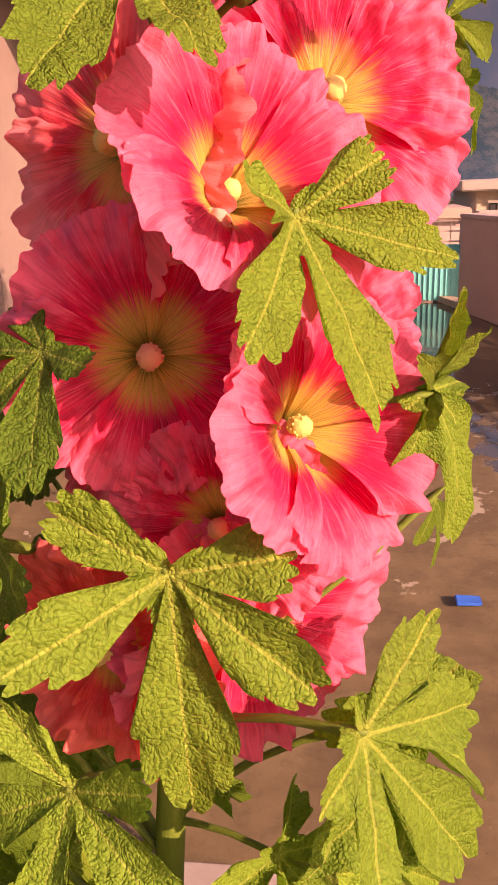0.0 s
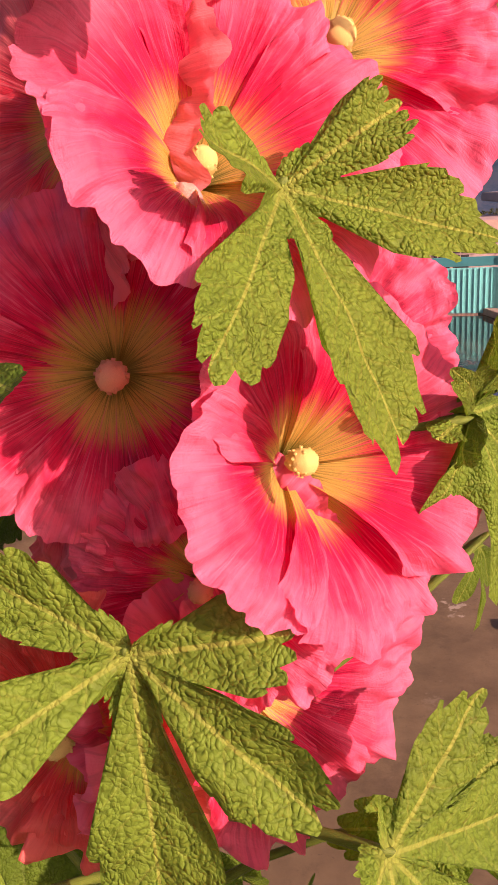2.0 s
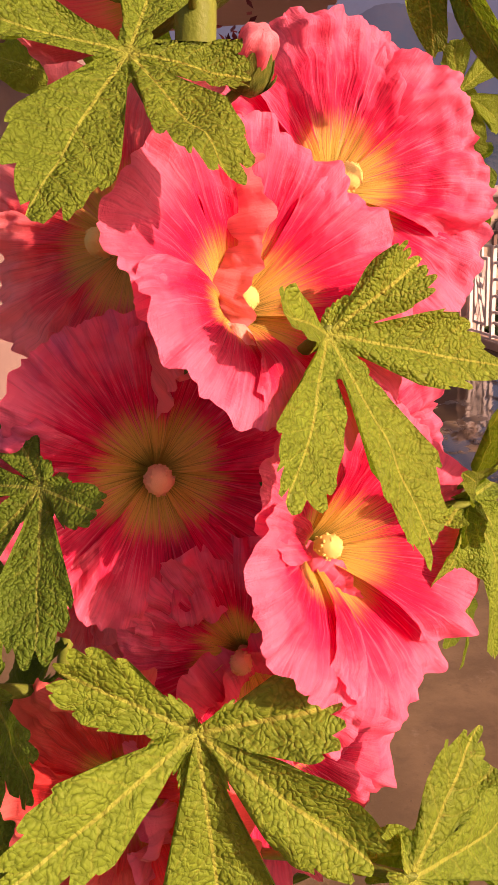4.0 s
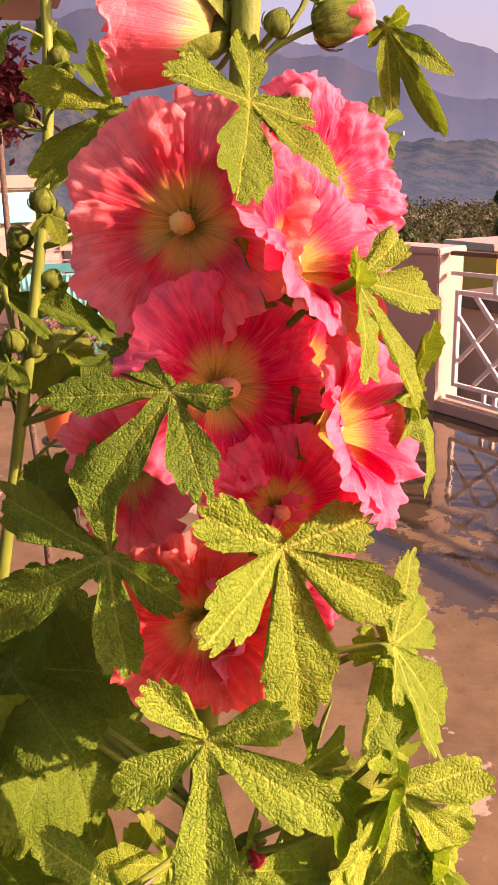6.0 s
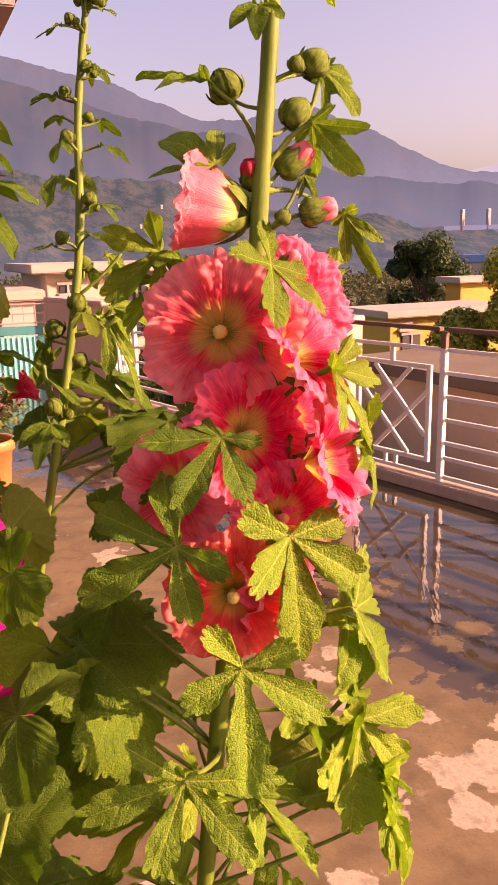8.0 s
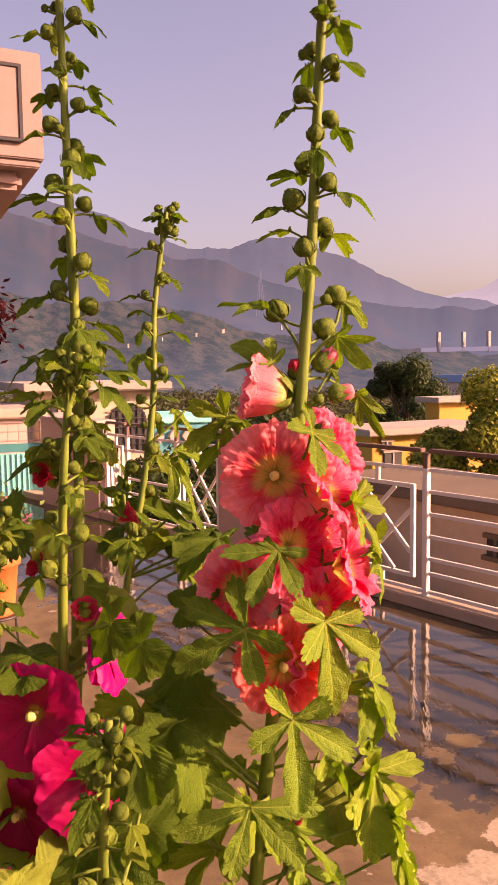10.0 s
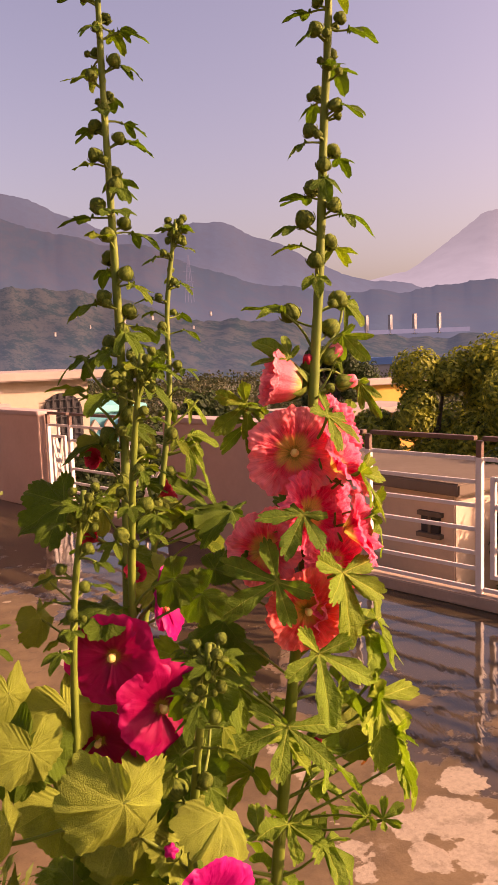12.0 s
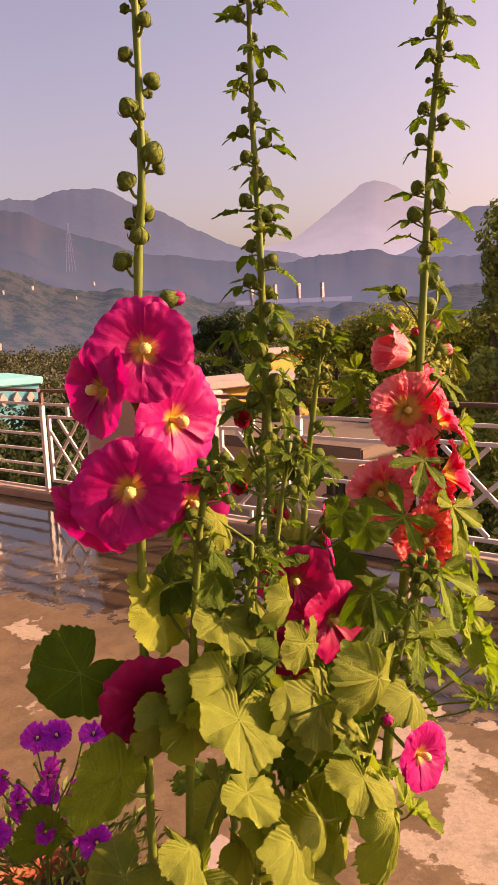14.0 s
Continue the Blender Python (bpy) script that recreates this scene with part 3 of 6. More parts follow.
for k in range(13):
    p = GATE_A.lerp(GATE_B, k / 12)
    part("gate_bar", beam(p + Vector((0, 0, 0.76)), p + Vector((0, 0, 1.08)), 0.014, 0.014), PINK_LIGHT, gate)
w = thing("wall_gate_post", (2.10, 10.92, 0), "pink plastered gate post with a coping", "wall", kind="structure")
part("wall_body", box((1.97, 10.78, 0), (2.24, 11.06, 1.18), 0.01), PINK_LIGHT, w)
w = thing("wall_end", (-3, 11.3, 0), "pink plastered end wall of the terrace", "wall", kind="structure")
part("wall_body", box((-6, 11.16, 0), (0.19, 11.4, 1.15), 0.01), PINK_WALL, w)

# valley floor
bm = bmesh.new()
ring = [(0, 1), (30, 48), (120, 48), (500, 48), (1500, 48), (4500, 48)]
last = None
for r, count in ring[1:]:
    row = [bm.verts.new((r * math.cos(2 * math.pi * k / count), r * math.sin(2 * math.pi * k / count), -5.5 - min(r, 600) * 0.02)) for k in range(count)]
    if last is None:
        bm.faces.new(row)
    else:
        for k in range(count):
            bm.faces.new((last[k], row[k], row[(k + 1) % count], last[(k + 1) % count]))
    last = row
tagged(part("ground", bm, GROUND, None), "brown and green valley ground with scrub", "ground", kind="structure")


def ridge(name, label, far, mat, heights, rough, seed, foot=-40.0, step=0.25, reach=(-75, 110)):
    """A range of hills: height in degrees by bearing (clockwise from +y), as a slope that leans back."""
    bearings = np.arange(reach[0], reach[1], step)
    crest = np.interp(bearings, [b for b, _ in heights], [h for _, h in heights])
    soft = np.hanning(15)
    crest = np.convolve(np.pad(crest, 7, mode="edge"), soft / soft.sum(), mode="valid")
    verts, faces = [], []
    levels = 14
    for i, b in enumerate(bearings):
        slow = sum(noise.noise((b * f, seed, f)) * rough / f ** 0.9 for f in (0.2, 0.5))
        quick = sum(noise.noise((b * f, seed, f)) * rough * 0.45 for f in (1.1, 2.7, 6.0))
        quick += 0.12 * max(0.0, noise.noise((b * 11.0, seed, 2.0)))
        top = far * math.tan(radians(max(0.3, crest[i] + slow)))
        for k in range(levels + 1):
            f = k / levels
            fold = 1 + (0.05 * noise.noise((b * 0.16 + f * 3, f * 2.5, seed + 7)) + 0.02 * noise.noise((b * 0.4 - f * 4, f * 9.0, seed + 5))) * (1 - abs(2 * f - 1))
            d = far * (0.62 + 0.38 * f) * fold
            z = foot + (top - foot) * (f ** 1.35) + far * radians(quick) * f ** 6 * 0.9
            z += far * 0.006 * noise.noise((b * 0.5, f * 5.0, seed + 3)) * math.sin(math.pi * f)
            verts.append((d * math.sin(radians(b)), d * math.cos(radians(b)), z if k else foot))
    n = levels + 1
    for i in range(len(bearings) - 1):
        for k in range(levels):
            faces.append((i * n + k, (i + 1) * n + k, (i + 1) * n + k + 1, i * n + k + 1))
    return tagged(put(name, mesh_of(name, verts, faces, mat)), label, "hills", kind="structure")


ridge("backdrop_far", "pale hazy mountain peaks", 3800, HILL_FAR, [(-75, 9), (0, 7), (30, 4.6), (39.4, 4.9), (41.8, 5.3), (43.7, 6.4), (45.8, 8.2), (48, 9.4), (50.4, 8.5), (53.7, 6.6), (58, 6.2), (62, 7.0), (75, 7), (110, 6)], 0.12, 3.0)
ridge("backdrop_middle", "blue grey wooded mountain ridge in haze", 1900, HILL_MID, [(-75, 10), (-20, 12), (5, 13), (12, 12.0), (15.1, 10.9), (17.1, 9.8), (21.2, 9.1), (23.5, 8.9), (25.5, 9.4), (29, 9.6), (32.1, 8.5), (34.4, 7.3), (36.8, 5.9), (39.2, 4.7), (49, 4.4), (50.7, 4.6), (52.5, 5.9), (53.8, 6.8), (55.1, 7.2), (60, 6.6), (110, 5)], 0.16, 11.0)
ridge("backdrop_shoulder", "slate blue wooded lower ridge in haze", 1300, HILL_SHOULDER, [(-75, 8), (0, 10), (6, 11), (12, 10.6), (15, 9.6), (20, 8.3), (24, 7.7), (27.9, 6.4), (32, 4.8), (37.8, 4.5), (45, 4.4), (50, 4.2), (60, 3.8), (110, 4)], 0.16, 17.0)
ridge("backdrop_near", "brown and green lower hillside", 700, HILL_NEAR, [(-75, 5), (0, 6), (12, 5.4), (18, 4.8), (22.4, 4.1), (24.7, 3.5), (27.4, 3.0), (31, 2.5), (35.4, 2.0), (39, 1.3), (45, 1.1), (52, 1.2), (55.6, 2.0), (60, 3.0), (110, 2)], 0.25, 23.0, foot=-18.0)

# ---- hollyhocks ----
rng = random.Random(5)


def leaf_mesh(name, mat, lobes, core, seed, rings=10, around=234, fold=0.16, droop=0.25, wave=0.075, teeth=0.085, notch=0.0):
    """A palmate leaf: origin where the stalk joins, +y to the middle tip (1 long), +z the upper face."""
    r0 = random.Random(seed)
    tilt = [r0.uniform(-0.12, 0.12) for _ in lobes]
    bend = [r0.uniform(0.6, 1.4) for _ in lobes]
    lobes = [(radians(a), l * r0.uniform(0.93, 1.06), w) for a, l, w in lobes]
    verts, uvs, faces = [(0, 0, 0)], [(0, 0)], []
    angles = [-math.pi + 2 * math.pi * (k + 0.5) / around for k in range(around)]
    for a, l, w in lobes:
        angles[min(range(around), key=lambda i: abs(angles[i] - a))] = a
    for k, th in enumerate(angles):
        reach = core
        near = min(range(len(lobes)), key=lambda i: abs(th - lobes[i][0]))
        for i, (a, l, w) in enumerate(lobes):
            ph = th - a
            if abs(ph) > 1.3:
                continue
            c, aa, bb = 0.60 * l, 0.41 * l, w * l * 1.04
            co, si = math.cos(ph), math.sin(ph)
            qa, qb, qc = (co / aa) ** 2 + (si / bb) ** 2, -2 * c * co / aa ** 2, (c / aa) ** 2 - 1
            disc = qb * qb - 4 * qa * qc
            if disc > 0:
                reach = max(reach, (-qb + math.sqrt(disc)) / (2 * qa))
        if notch:
            reach *= 1 - notch * max(0.0, (abs(th) - 2.35) / 0.79) ** 2
        else:
            reach *= 1 - 0.85 * max(0.0, (abs(th) - 2.3) / 0.84)
        saw = abs(math.sin(k * 0.5236)) ** 0.6
        reach *= 1 + teeth * (saw - 0.6) + 0.09 * noise.noise((th * 3.2, seed, 0.5)) + 0.07 * noise.noise((th * 9.0, seed, 3.5))
        a, l, w = lobes[near]
        for j in range(1, rings + 1):
            f = j / rings
            r = reach * f
            ph = th - a
            s, v = r * math.cos(ph), r * math.sin(ph)
            z = fold * abs(v) - droop * bend[near] * s * s + tilt[near] * s
            z += wave * f * f * math.sin(5 * th + seed) + 0.085 * f * noise.noise((r * 4 * math.sin(th), r * 4 * math.cos(th), seed))
            z += 0.012 * math.cos(2 * math.pi * (s - 0.9 * abs(v)) * 9) * min(1, abs(v) * 9)
            verts.append((r * math.sin(th), r * math.cos(th), z))
            uvs.append((s, abs(v)))
    for k in range(around):
        n = (k + 1) % around
        if n == 0:
            continue
        a, b = 1 + k * rings, 1 + n * rings
        faces.append((0, b, a))
        for j in range(rings - 1):
            faces.append((a + j, b + j, b + j + 1, a + j + 1))
    return mesh_of(name, verts, faces, mat, uvs)


def palm_mesh(name, mat, lobes, seed, wide=0.21, around=300, rings=12, droop=0.10, fold=0.20, teeth=0.09, wave=0.03):
    """A deeply cut leaf like leaf_mesh's; lobes are (degrees off +y, length, lift of the tip off the leaf's plane).
    Each lobe is narrow at its foot, widest past its middle and blunt."""
    lobes = sorted((radians(a), l, h) for a, l, h in lobes)
    ends = [a for a, _, _ in lobes]
    gaps = [(ends[(i + 1) % len(ends)] - ends[i]) % (2 * math.pi) for i in range(len(ends))]
    wide_gap = max(range(len(ends)), key=lambda i: gaps[i])
    foot = ends[wide_gap] + gaps[wide_gap] / 2
    u = np.linspace(0.02, 1.0, 90)
    rise = np.clip((u - 0.20) / 0.46, 0, 1)
    half = (0.40 + 0.60 * rise * rise * (3 - 2 * rise)) * np.sqrt(np.clip(1 - (np.clip(u - 0.62, 0, 1) / 0.39) ** 2, 0, 1))
    angles = [-math.pi + 2 * math.pi * (k + 0.5) / around for k in range(around)]
    for a in ends:
        best = min(range(around), key=lambda i: abs((angles[i] - a + math.pi) % (2 * math.pi) - math.pi))
        angles[best] = a if abs(angles[best] - a) < 1 else angles[best]
    verts, uvs, faces = [(0, 0, 0)], [(0, 0)], []
    for k, th in enumerate(angles):
        off = [(th - a + math.pi) % (2 * math.pi) - math.pi for a in ends]
        near = min(range(len(ends)), key=lambda i: abs(off[i]))
        back = abs((th - foot + math.pi) % (2 * math.pi) - math.pi)
        reach = 0.16 * (0.15 + 0.85 * min(1.0, back / 0.7))
        for ph, (a, l, h) in zip(off, lobes):
            if abs(ph) > 1.2:
                continue
            r = np.linspace(0.05, 1.0, 60) * l
            along, aside = r * math.cos(ph), r * abs(math.sin(ph))
            inside = aside <= np.interp(along / l, u, half, right=0.0) * wide * (0.30 + 0.70 * l)
            if inside.any():
                reach = max(reach, float(r[inside][-1]))
        saw = abs(math.sin(k * math.pi / 6)) ** 0.6
        reach *= 1 + teeth * (saw - 0.6) + 0.07 * noise.noise((th * 3.2, seed, 0.5)) + 0.09 * noise.noise((th * 9.0, seed, 3.5))
        weight = [math.exp(-(ph / 0.32) ** 2) for ph in off]
        lift = sum(w * h / l for w, (a, l, h) in zip(weight, lobes)) / max(0.25, sum(weight))
        for j in range(1, rings + 1):
            f = j / rings
            r = reach * f
            along, aside = r * math.cos(off[near]), r * math.sin(off[near])
            z = lift * r + fold * abs(aside) * min(1.0, r * 4) + droop * along * (0.5 * lobes[near][1] - along)
            z += wave * f * f * math.sin(5 * th + seed) + (0.03 + wave) * f * noise.noise((r * 5 * math.sin(th), r * 5 * math.cos(th), seed))
            z += 0.010 * math.cos(2 * math.pi * (along - 0.9 * abs(aside)) * 9) * min(1, abs(aside) * 9)
            verts.append((r * math.sin(th), r * math.cos(th), z))
            uvs.append((along, abs(aside)))
    for k in range(around):
        a, b = 1 + k * rings, 1 + (k + 1) % around * rings
        faces.append((0, b, a))
        for j in range(rings - 1):
            faces.append((a + j, b + j, b + j + 1, a + j + 1))
    return mesh_of(name, verts, faces, mat, uvs)


WIDE = [(0, 1.0, 0.62), (50, 0.97, 0.62), (-50, 0.97, 0.62), (105, 0.95, 0.62), (-105, 0.95, 0.62)]
HALF = [(0, 1.0, 0.36), (48, 0.92, 0.34), (-48, 0.92, 0.34), (100, 0.72, 0.36), (-100, 0.72, 0.36)]
THREE = [(0, 1.0, 0.21), (46, 0.74, 0.20), (-46, 0.74, 0.20)]
THIN3 = [(0, 1.0, 0.17), (40, 0.72, 0.16), (-40, 0.72, 0.16), (85, 0.34, 0.2), (-85, 0.34, 0.2)]
THIN = [leaf_mesh("slender_leaf", LEAF, THIN3, 0.10, s, 8, 120, f, d) for s, d, f in ((51, 0.3, 0.25), (52, 0.5, 0.2), (53, 0.15, 0.3))]
DTHIN = [leaf_mesh("slender_dark_leaf", LEAF_DARK, THIN3, 0.10, s, 8, 120, f, d) for s, d, f in ((54, 0.3, 0.25), (55, 0.5, 0.2))]
DRY = [leaf_mesh("withered_leaf", LEAF_DRY, THIN3, 0.10, 56, 8, 120, 0.6, 0.5)]
LOBED = [palm_mesh("lobed_leaf", LEAF, lobes, s, w * 0.92, 240, 9, d, 0.42, 0.07, 0.11) for s, w, d, lobes in (
    (1, 0.21, 0.15, [(0, 1.0, 0.0), (52, 0.86, 0.05), (-54, 0.84, 0.08), (108, 0.55, 0.1), (-112, 0.58, 0.05)]),
    (2, 0.20, 0.45, [(0, 1.0, -0.1), (48, 0.90, 0.1), (-58, 0.78, 0.0), (104, 0.60, 0.2), (-116, 0.50, 0.15)]),
    (3, 0.22, 0.10, [(0, 1.0, 0.05), (56, 0.80, 0.15), (-50, 0.88, 0.15), (115, 0.52, 0.2), (-106, 0.60, 0.2)]),
    (4, 0.20, 0.65, [(0, 1.0, -0.15), (50, 0.84, -0.1), (-52, 0.86, 0.1), (110, 0.55, 0.0), (-110, 0.55, 0.1)]))]
ROUND = [leaf_mesh("round_leaf", LEAF_ROUND, WIDE, 0.80, s, droop=d, fold=f, teeth=0.03, notch=0.72) for s, d, f in ((11, 0.25, 0.1), (12, 0.45, 0.16), (13, 0.12, 0.2), (14, 0.6, 0.05))]
DARKL = [leaf_mesh("shaded_mature_leaf", LEAF_DARK, HALF, 0.34, s, droop=d, fold=f) for s, d, f in ((21, 0.25, 0.12), (22, 0.4, 0.18), (23, 0.1, 0.2))]
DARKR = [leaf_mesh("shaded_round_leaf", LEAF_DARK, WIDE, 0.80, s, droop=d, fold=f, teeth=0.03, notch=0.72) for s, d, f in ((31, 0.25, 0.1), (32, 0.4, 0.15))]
# bracts take the dark green too, as if on the shadow side
BRACT = [leaf_mesh("bract_leaf", LEAF_DARK, THREE, 0.14, s, 6, 72, f, d) for s, d, f in ((41, 0.3, 0.2), (42, 0.5, 0.15), (43, 0.12, 0.25), (44, 0.7, 0.1))]
BRACT += [leaf_mesh("bract_leaf", LEAF_DARK, THREE, 0.14, s, 6, 56, f, d) for s, d, f in ((45, 0.2, 0.2), (46, 0.4, 0.15))]


def petal_mesh(name, mat, seed, deep=0.42, ruffle=0.10, crumple=0.07, rows=36, across=72, half=0.86, curl=0.15, cup=0.0, wide=1.0, pleat=0.010):
    """One petal of a unit flower: throat at the origin, +z the way that the flower faces, +y outwards.
    Its blade is pleated from the throat outwards, and its rim is frilled and torn."""
    verts, uvs, faces = [], [], []
    for j in range(rows + 1):
        u = 0.012 + 0.988 * (j / rows) ** 0.88
        rimward = max(0.0, (u - 0.70) / 0.30)
        for k in range(across + 1):
            a = -1 + 2 * k / across
            frill = math.sin(a * 12.0 + 5 * noise.noise((a * 3.0, seed, 2.0))) + 0.7 * noise.noise((a * 19.0, seed, 8.0))
            rim = 1 - 0.22 * abs(a) ** 3 + 0.08 * noise.noise((a * 2.4, seed, 1.0))
            rim += (0.045 * noise.noise((a * 8.0, seed, 5.0)) + ruffle * (0.16 * abs(math.sin(a * 17.0 + 3 * noise.noise((a * 5.0, seed, 2.0)))) + 0.12 * noise.noise((a * 34.0, seed, 6.0)))) * u ** 4
            width = half * (1.0 + 0.25 * max(0.0, 0.4 - u))
            r, th = u ** (1 - cup) * rim * wide, a * width
            th += ruffle * 0.16 * rimward ** 2 * noise.noise((a * 9.0, u * 3.0, seed + 1.0))
            z = deep * u * (1.05 - 0.45 * u) - curl * max(0.0, u - 0.65) ** 2 * 3
            z += ruffle * u ** 2.5 * (math.sin(6.5 * a + seed) * 0.5 + noise.noise((a * 4.0, u * 2.5, seed)) * 1.5)
            z += 0.03 * a * min(1, 3 * u) * (1 - 0.3 * u)
            z += crumple * u ** 1.5 * noise.noise((a * 6.0, u * 8.0, seed + 9.0)) + crumple * 0.38 * u ** 2.5 * noise.noise((a * 14.0, u * 15.0, seed + 4.0))
            z += pleat * u * (1.2 - 0.4 * u) * (math.sin(a * 21.0 + 4 * noise.noise((a * 2.0, u * 1.2, seed))) + noise.noise((a * 24.0, u * 1.5, seed + 3.0)))
            z += ruffle * rimward * (0.75 * noise.noise((a * 10.0, u * 7.0, seed + 2.0)) + 0.20 * rimward * frill)
            verts.append((r * math.sin(th), r * math.cos(th), z))
            uvs.append((u, 0.5 + a * 0.5))
    n = across + 1
    for j in range(rows):
        for k in range(across):
            faces.append((j * n + k, j * n + k + 1, (j + 1) * n + k + 1, (j + 1) * n + k))
    return mesh_of(name, verts, faces, mat, uvs)


PETALS = {
    "coral": [petal_mesh("coral_petal", CORAL, s, 0.45, 0.12, 0.072) for s in (1.3, 4.1, 7.7, 12.9, 17.2)],
    "coral_deep": [petal_mesh("coral_petal", CORAL, s, 0.70, 0.11, 0.065, curl=0.2) for s in (3.3, 6.1, 9.7, 14.9, 19.2)],
    "coral_funnel": [petal_mesh("coral_petal", CORAL, s, 1.25, 0.08, 0.04, curl=0.18) for s in (2.3, 5.1, 9.7, 13.9, 18.2)],
    "salmon": [petal_mesh("salmon_petal", SALMON, s, 0.40, 0.11, 0.065) for s in (2.3, 5.1, 9.7)],
    "scarlet": [petal_mesh("scarlet_petal", SCARLET, s, 0.42, 0.13, 0.08) for s in (2.8, 5.9, 9.1)],
    "cream": [petal_mesh("cream_petal", CREAM, s, 1.2, 0.12, 0.10, 14, 20, curl=0.8) for s in (5.3,)],
    "pale": [petal_mesh("pale_petal", PALE, s, 1.6, 0.05, 0.08, half=1.05, curl=0.0, cup=0.74, wide=0.86) for s in (3.3, 6.1, 8.7)],
    "magenta": [petal_mesh("magenta_petal", MAGENTA, s, 0.46, 0.035, 0.012, 26, 46, 0.99, pleat=0.004) for s in (1.9, 4.6, 8.2)],
    "crimson": [petal_mesh("crimson_petal", CRIMSON, s, 0.45, 0.035, 0.012, 26, 46, 0.99, pleat=0.004) for s in (2.9, 5.6, 9.2)],
    "red": [petal_mesh("red_petal", POPPY, s, 2.6, 0.08, 0.08, 14, 20, curl=0.0) for s in (0.9, 3.6)],
    "violet": [petal_mesh("violet_petal", VIOLET, s, 0.45, 0.22, 0.14, 14, 22, 0.80) for s in (0.4, 2.6, 5.7, 8.3)],
}


def calyx_mesh(sepal):
    """A cup with five pointed sepals that lie under the petals."""
    verts, faces = lathe([(0.02, -0.26), (0.10, -0.25), (0.18, -0.14), (0.20, -0.02), (0.14, 0.05)], 20)
    for k in range(5):
        a = 2 * math.pi * k / 5 + 0.3
        i = len(verts)
        for r, z, wide in sepal:
            for t, lift in ((-1, 0.03), (0, -0.02), (1, 0.03)):
                q = a + t * wide
                verts.append((r * math.cos(q), r * math.sin(q), z + lift))
        faces += [(i + 3 * row + c, i + 3 * row + c + 1, i + 3 * row + c + 4, i + 3 * row + c + 3) for row in range(4) for c in range(2)]
        faces.append((20 + 4 * k, i + 1, i + 2))
    return mesh_of("calyx", verts, faces, BUD)


def column_mesh(name, mat, seed):
    r0 = random.Random(seed)
    verts, faces = lathe([(0.05, 0.0), (0.045, 0.16), (0.07, 0.20), (0.09, 0.26), (0.08, 0.34), (0.04, 0.38), (0.0, 0.385)], 12)
    for _ in range(46):
        a, h = r0.uniform(0, 6.28), r0.uniform(0.17, 0.36)
        w = 0.088 * math.sqrt(max(0.05, 1 - ((h - 0.27) / 0.12) ** 2))
        c = Vector((math.cos(a) * w, math.sin(a) * w, h))
        i, s = len(verts), r0.uniform(0.012, 0.020)
        verts += [c + Vector(o) * s for o in ((1, 0, 0), (-1, 0, 0), (0, 1, 0), (0, -1, 0), (0, 0, 1), (0, 0, -1))]
        faces += [(i + p, i + q, i + w) for p, q, w in ((0, 2, 4), (2, 1, 4), (1, 3, 4), (3, 0, 4), (2, 0, 5), (1, 2, 5), (3, 1, 5), (0, 3, 5))]
    return mesh_of(name, verts, faces, mat)


CALYX = calyx_mesh(((0.16, -0.14, 0.50), (0.27, -0.05, 0.48), (0.40, 0.05, 0.34), (0.50, 0.10, 0.18), (0.60, 0.13, 0.01)))
CALYX_CUP = calyx_mesh(((0.19, -0.18, 0.55), (0.34, -0.10, 0.44), (0.45, 0.02, 0.32), (0.53, 0.15, 0.18), (0.60, 0.30, 0.01)))
COLUMN = column_mesh("stamen_column", STIGMA, 3)
COLUMN_PINK = column_mesh("stamen_column", STIGMA_PINK, 4)


def bud_mesh(name, slim=1.0, split=False):
    """A round bud of radius 1 on the origin: five sepals that overlap and close over it, and narrow bracts below."""
    prof = [(0.05, -0.12), (0.60, 0.0), (0.92, 0.30), (1.0, 0.66), (0.94, 1.04), (0.74, 1.40), (0.42, 1.70), (0.06, 1.92)]
    body = prof if not split else prof[:6] + [(0.60, 1.50)]
    verts, faces = lathe([(r * slim * 0.97, z) for r, z in body], 30, 5, 0.03)
    for k in range(5):
        a = 2 * math.pi * k / 5 + 0.2
        i = len(verts)
        rows = prof[1:] if not split else [(0.60, 0.0), (0.92, 0.30), (1.0, 0.66), (0.96, 1.04), (0.84, 1.38), (0.74, 1.66), (0.68, 1.86)]
        for j, (r, z) in enumerate(rows):
            wide = (0.92, 0.86, 0.82, 0.76, 0.66, 0.44, 0.04)[j]
            for t, lift in ((-1, 0.10), (-0.86, 0.13), (-0.4, 0.06), (0, 0.085), (0.4, 0.05), (0.86, 0.03), (1, 0.0)):
                q = a + t * wide + 0.05 * j
                e = r + lift + 0.012 * math.sin(3.0 * j + 5 * t + k)
                verts.append((e * slim * math.cos(q), e * slim * math.sin(q), z + 0.05 * abs(t) ** 3 * (j > 3)))
        for row in range(6):
            for c in range(6):
                p = i + 7 * row + c
                faces.append((p, p + 1, p + 8, p + 7))
        faces.append((6 * k, i + 3, i + 4))
    for k in range(6):
        a = 2 * math.pi * k / 6 + 0.5
        i = len(verts)
        for (r, z), wide in zip(((0.50, -0.10), (0.92, 0.12), (1.14, 0.40), (1.24, 0.72), (1.22, 1.0)), (0.42, 0.36, 0.28, 0.16, 0.01)):
            for t, lift in ((-1, 0.0), (0, 0.07), (1, 0.0)):
                q = a + t * wide
                verts.append(((r + lift) * slim * math.cos(q), (r + lift) * slim * math.sin(q), z))
        for row in range(4):
            for c in range(2):
                p = i + 3 * row + c
                faces.append((p, p + 1, p + 4, p + 3))
        faces.append((5 * k, i + 1, i + 2))
    return mesh_of(name, verts, faces, BUD)


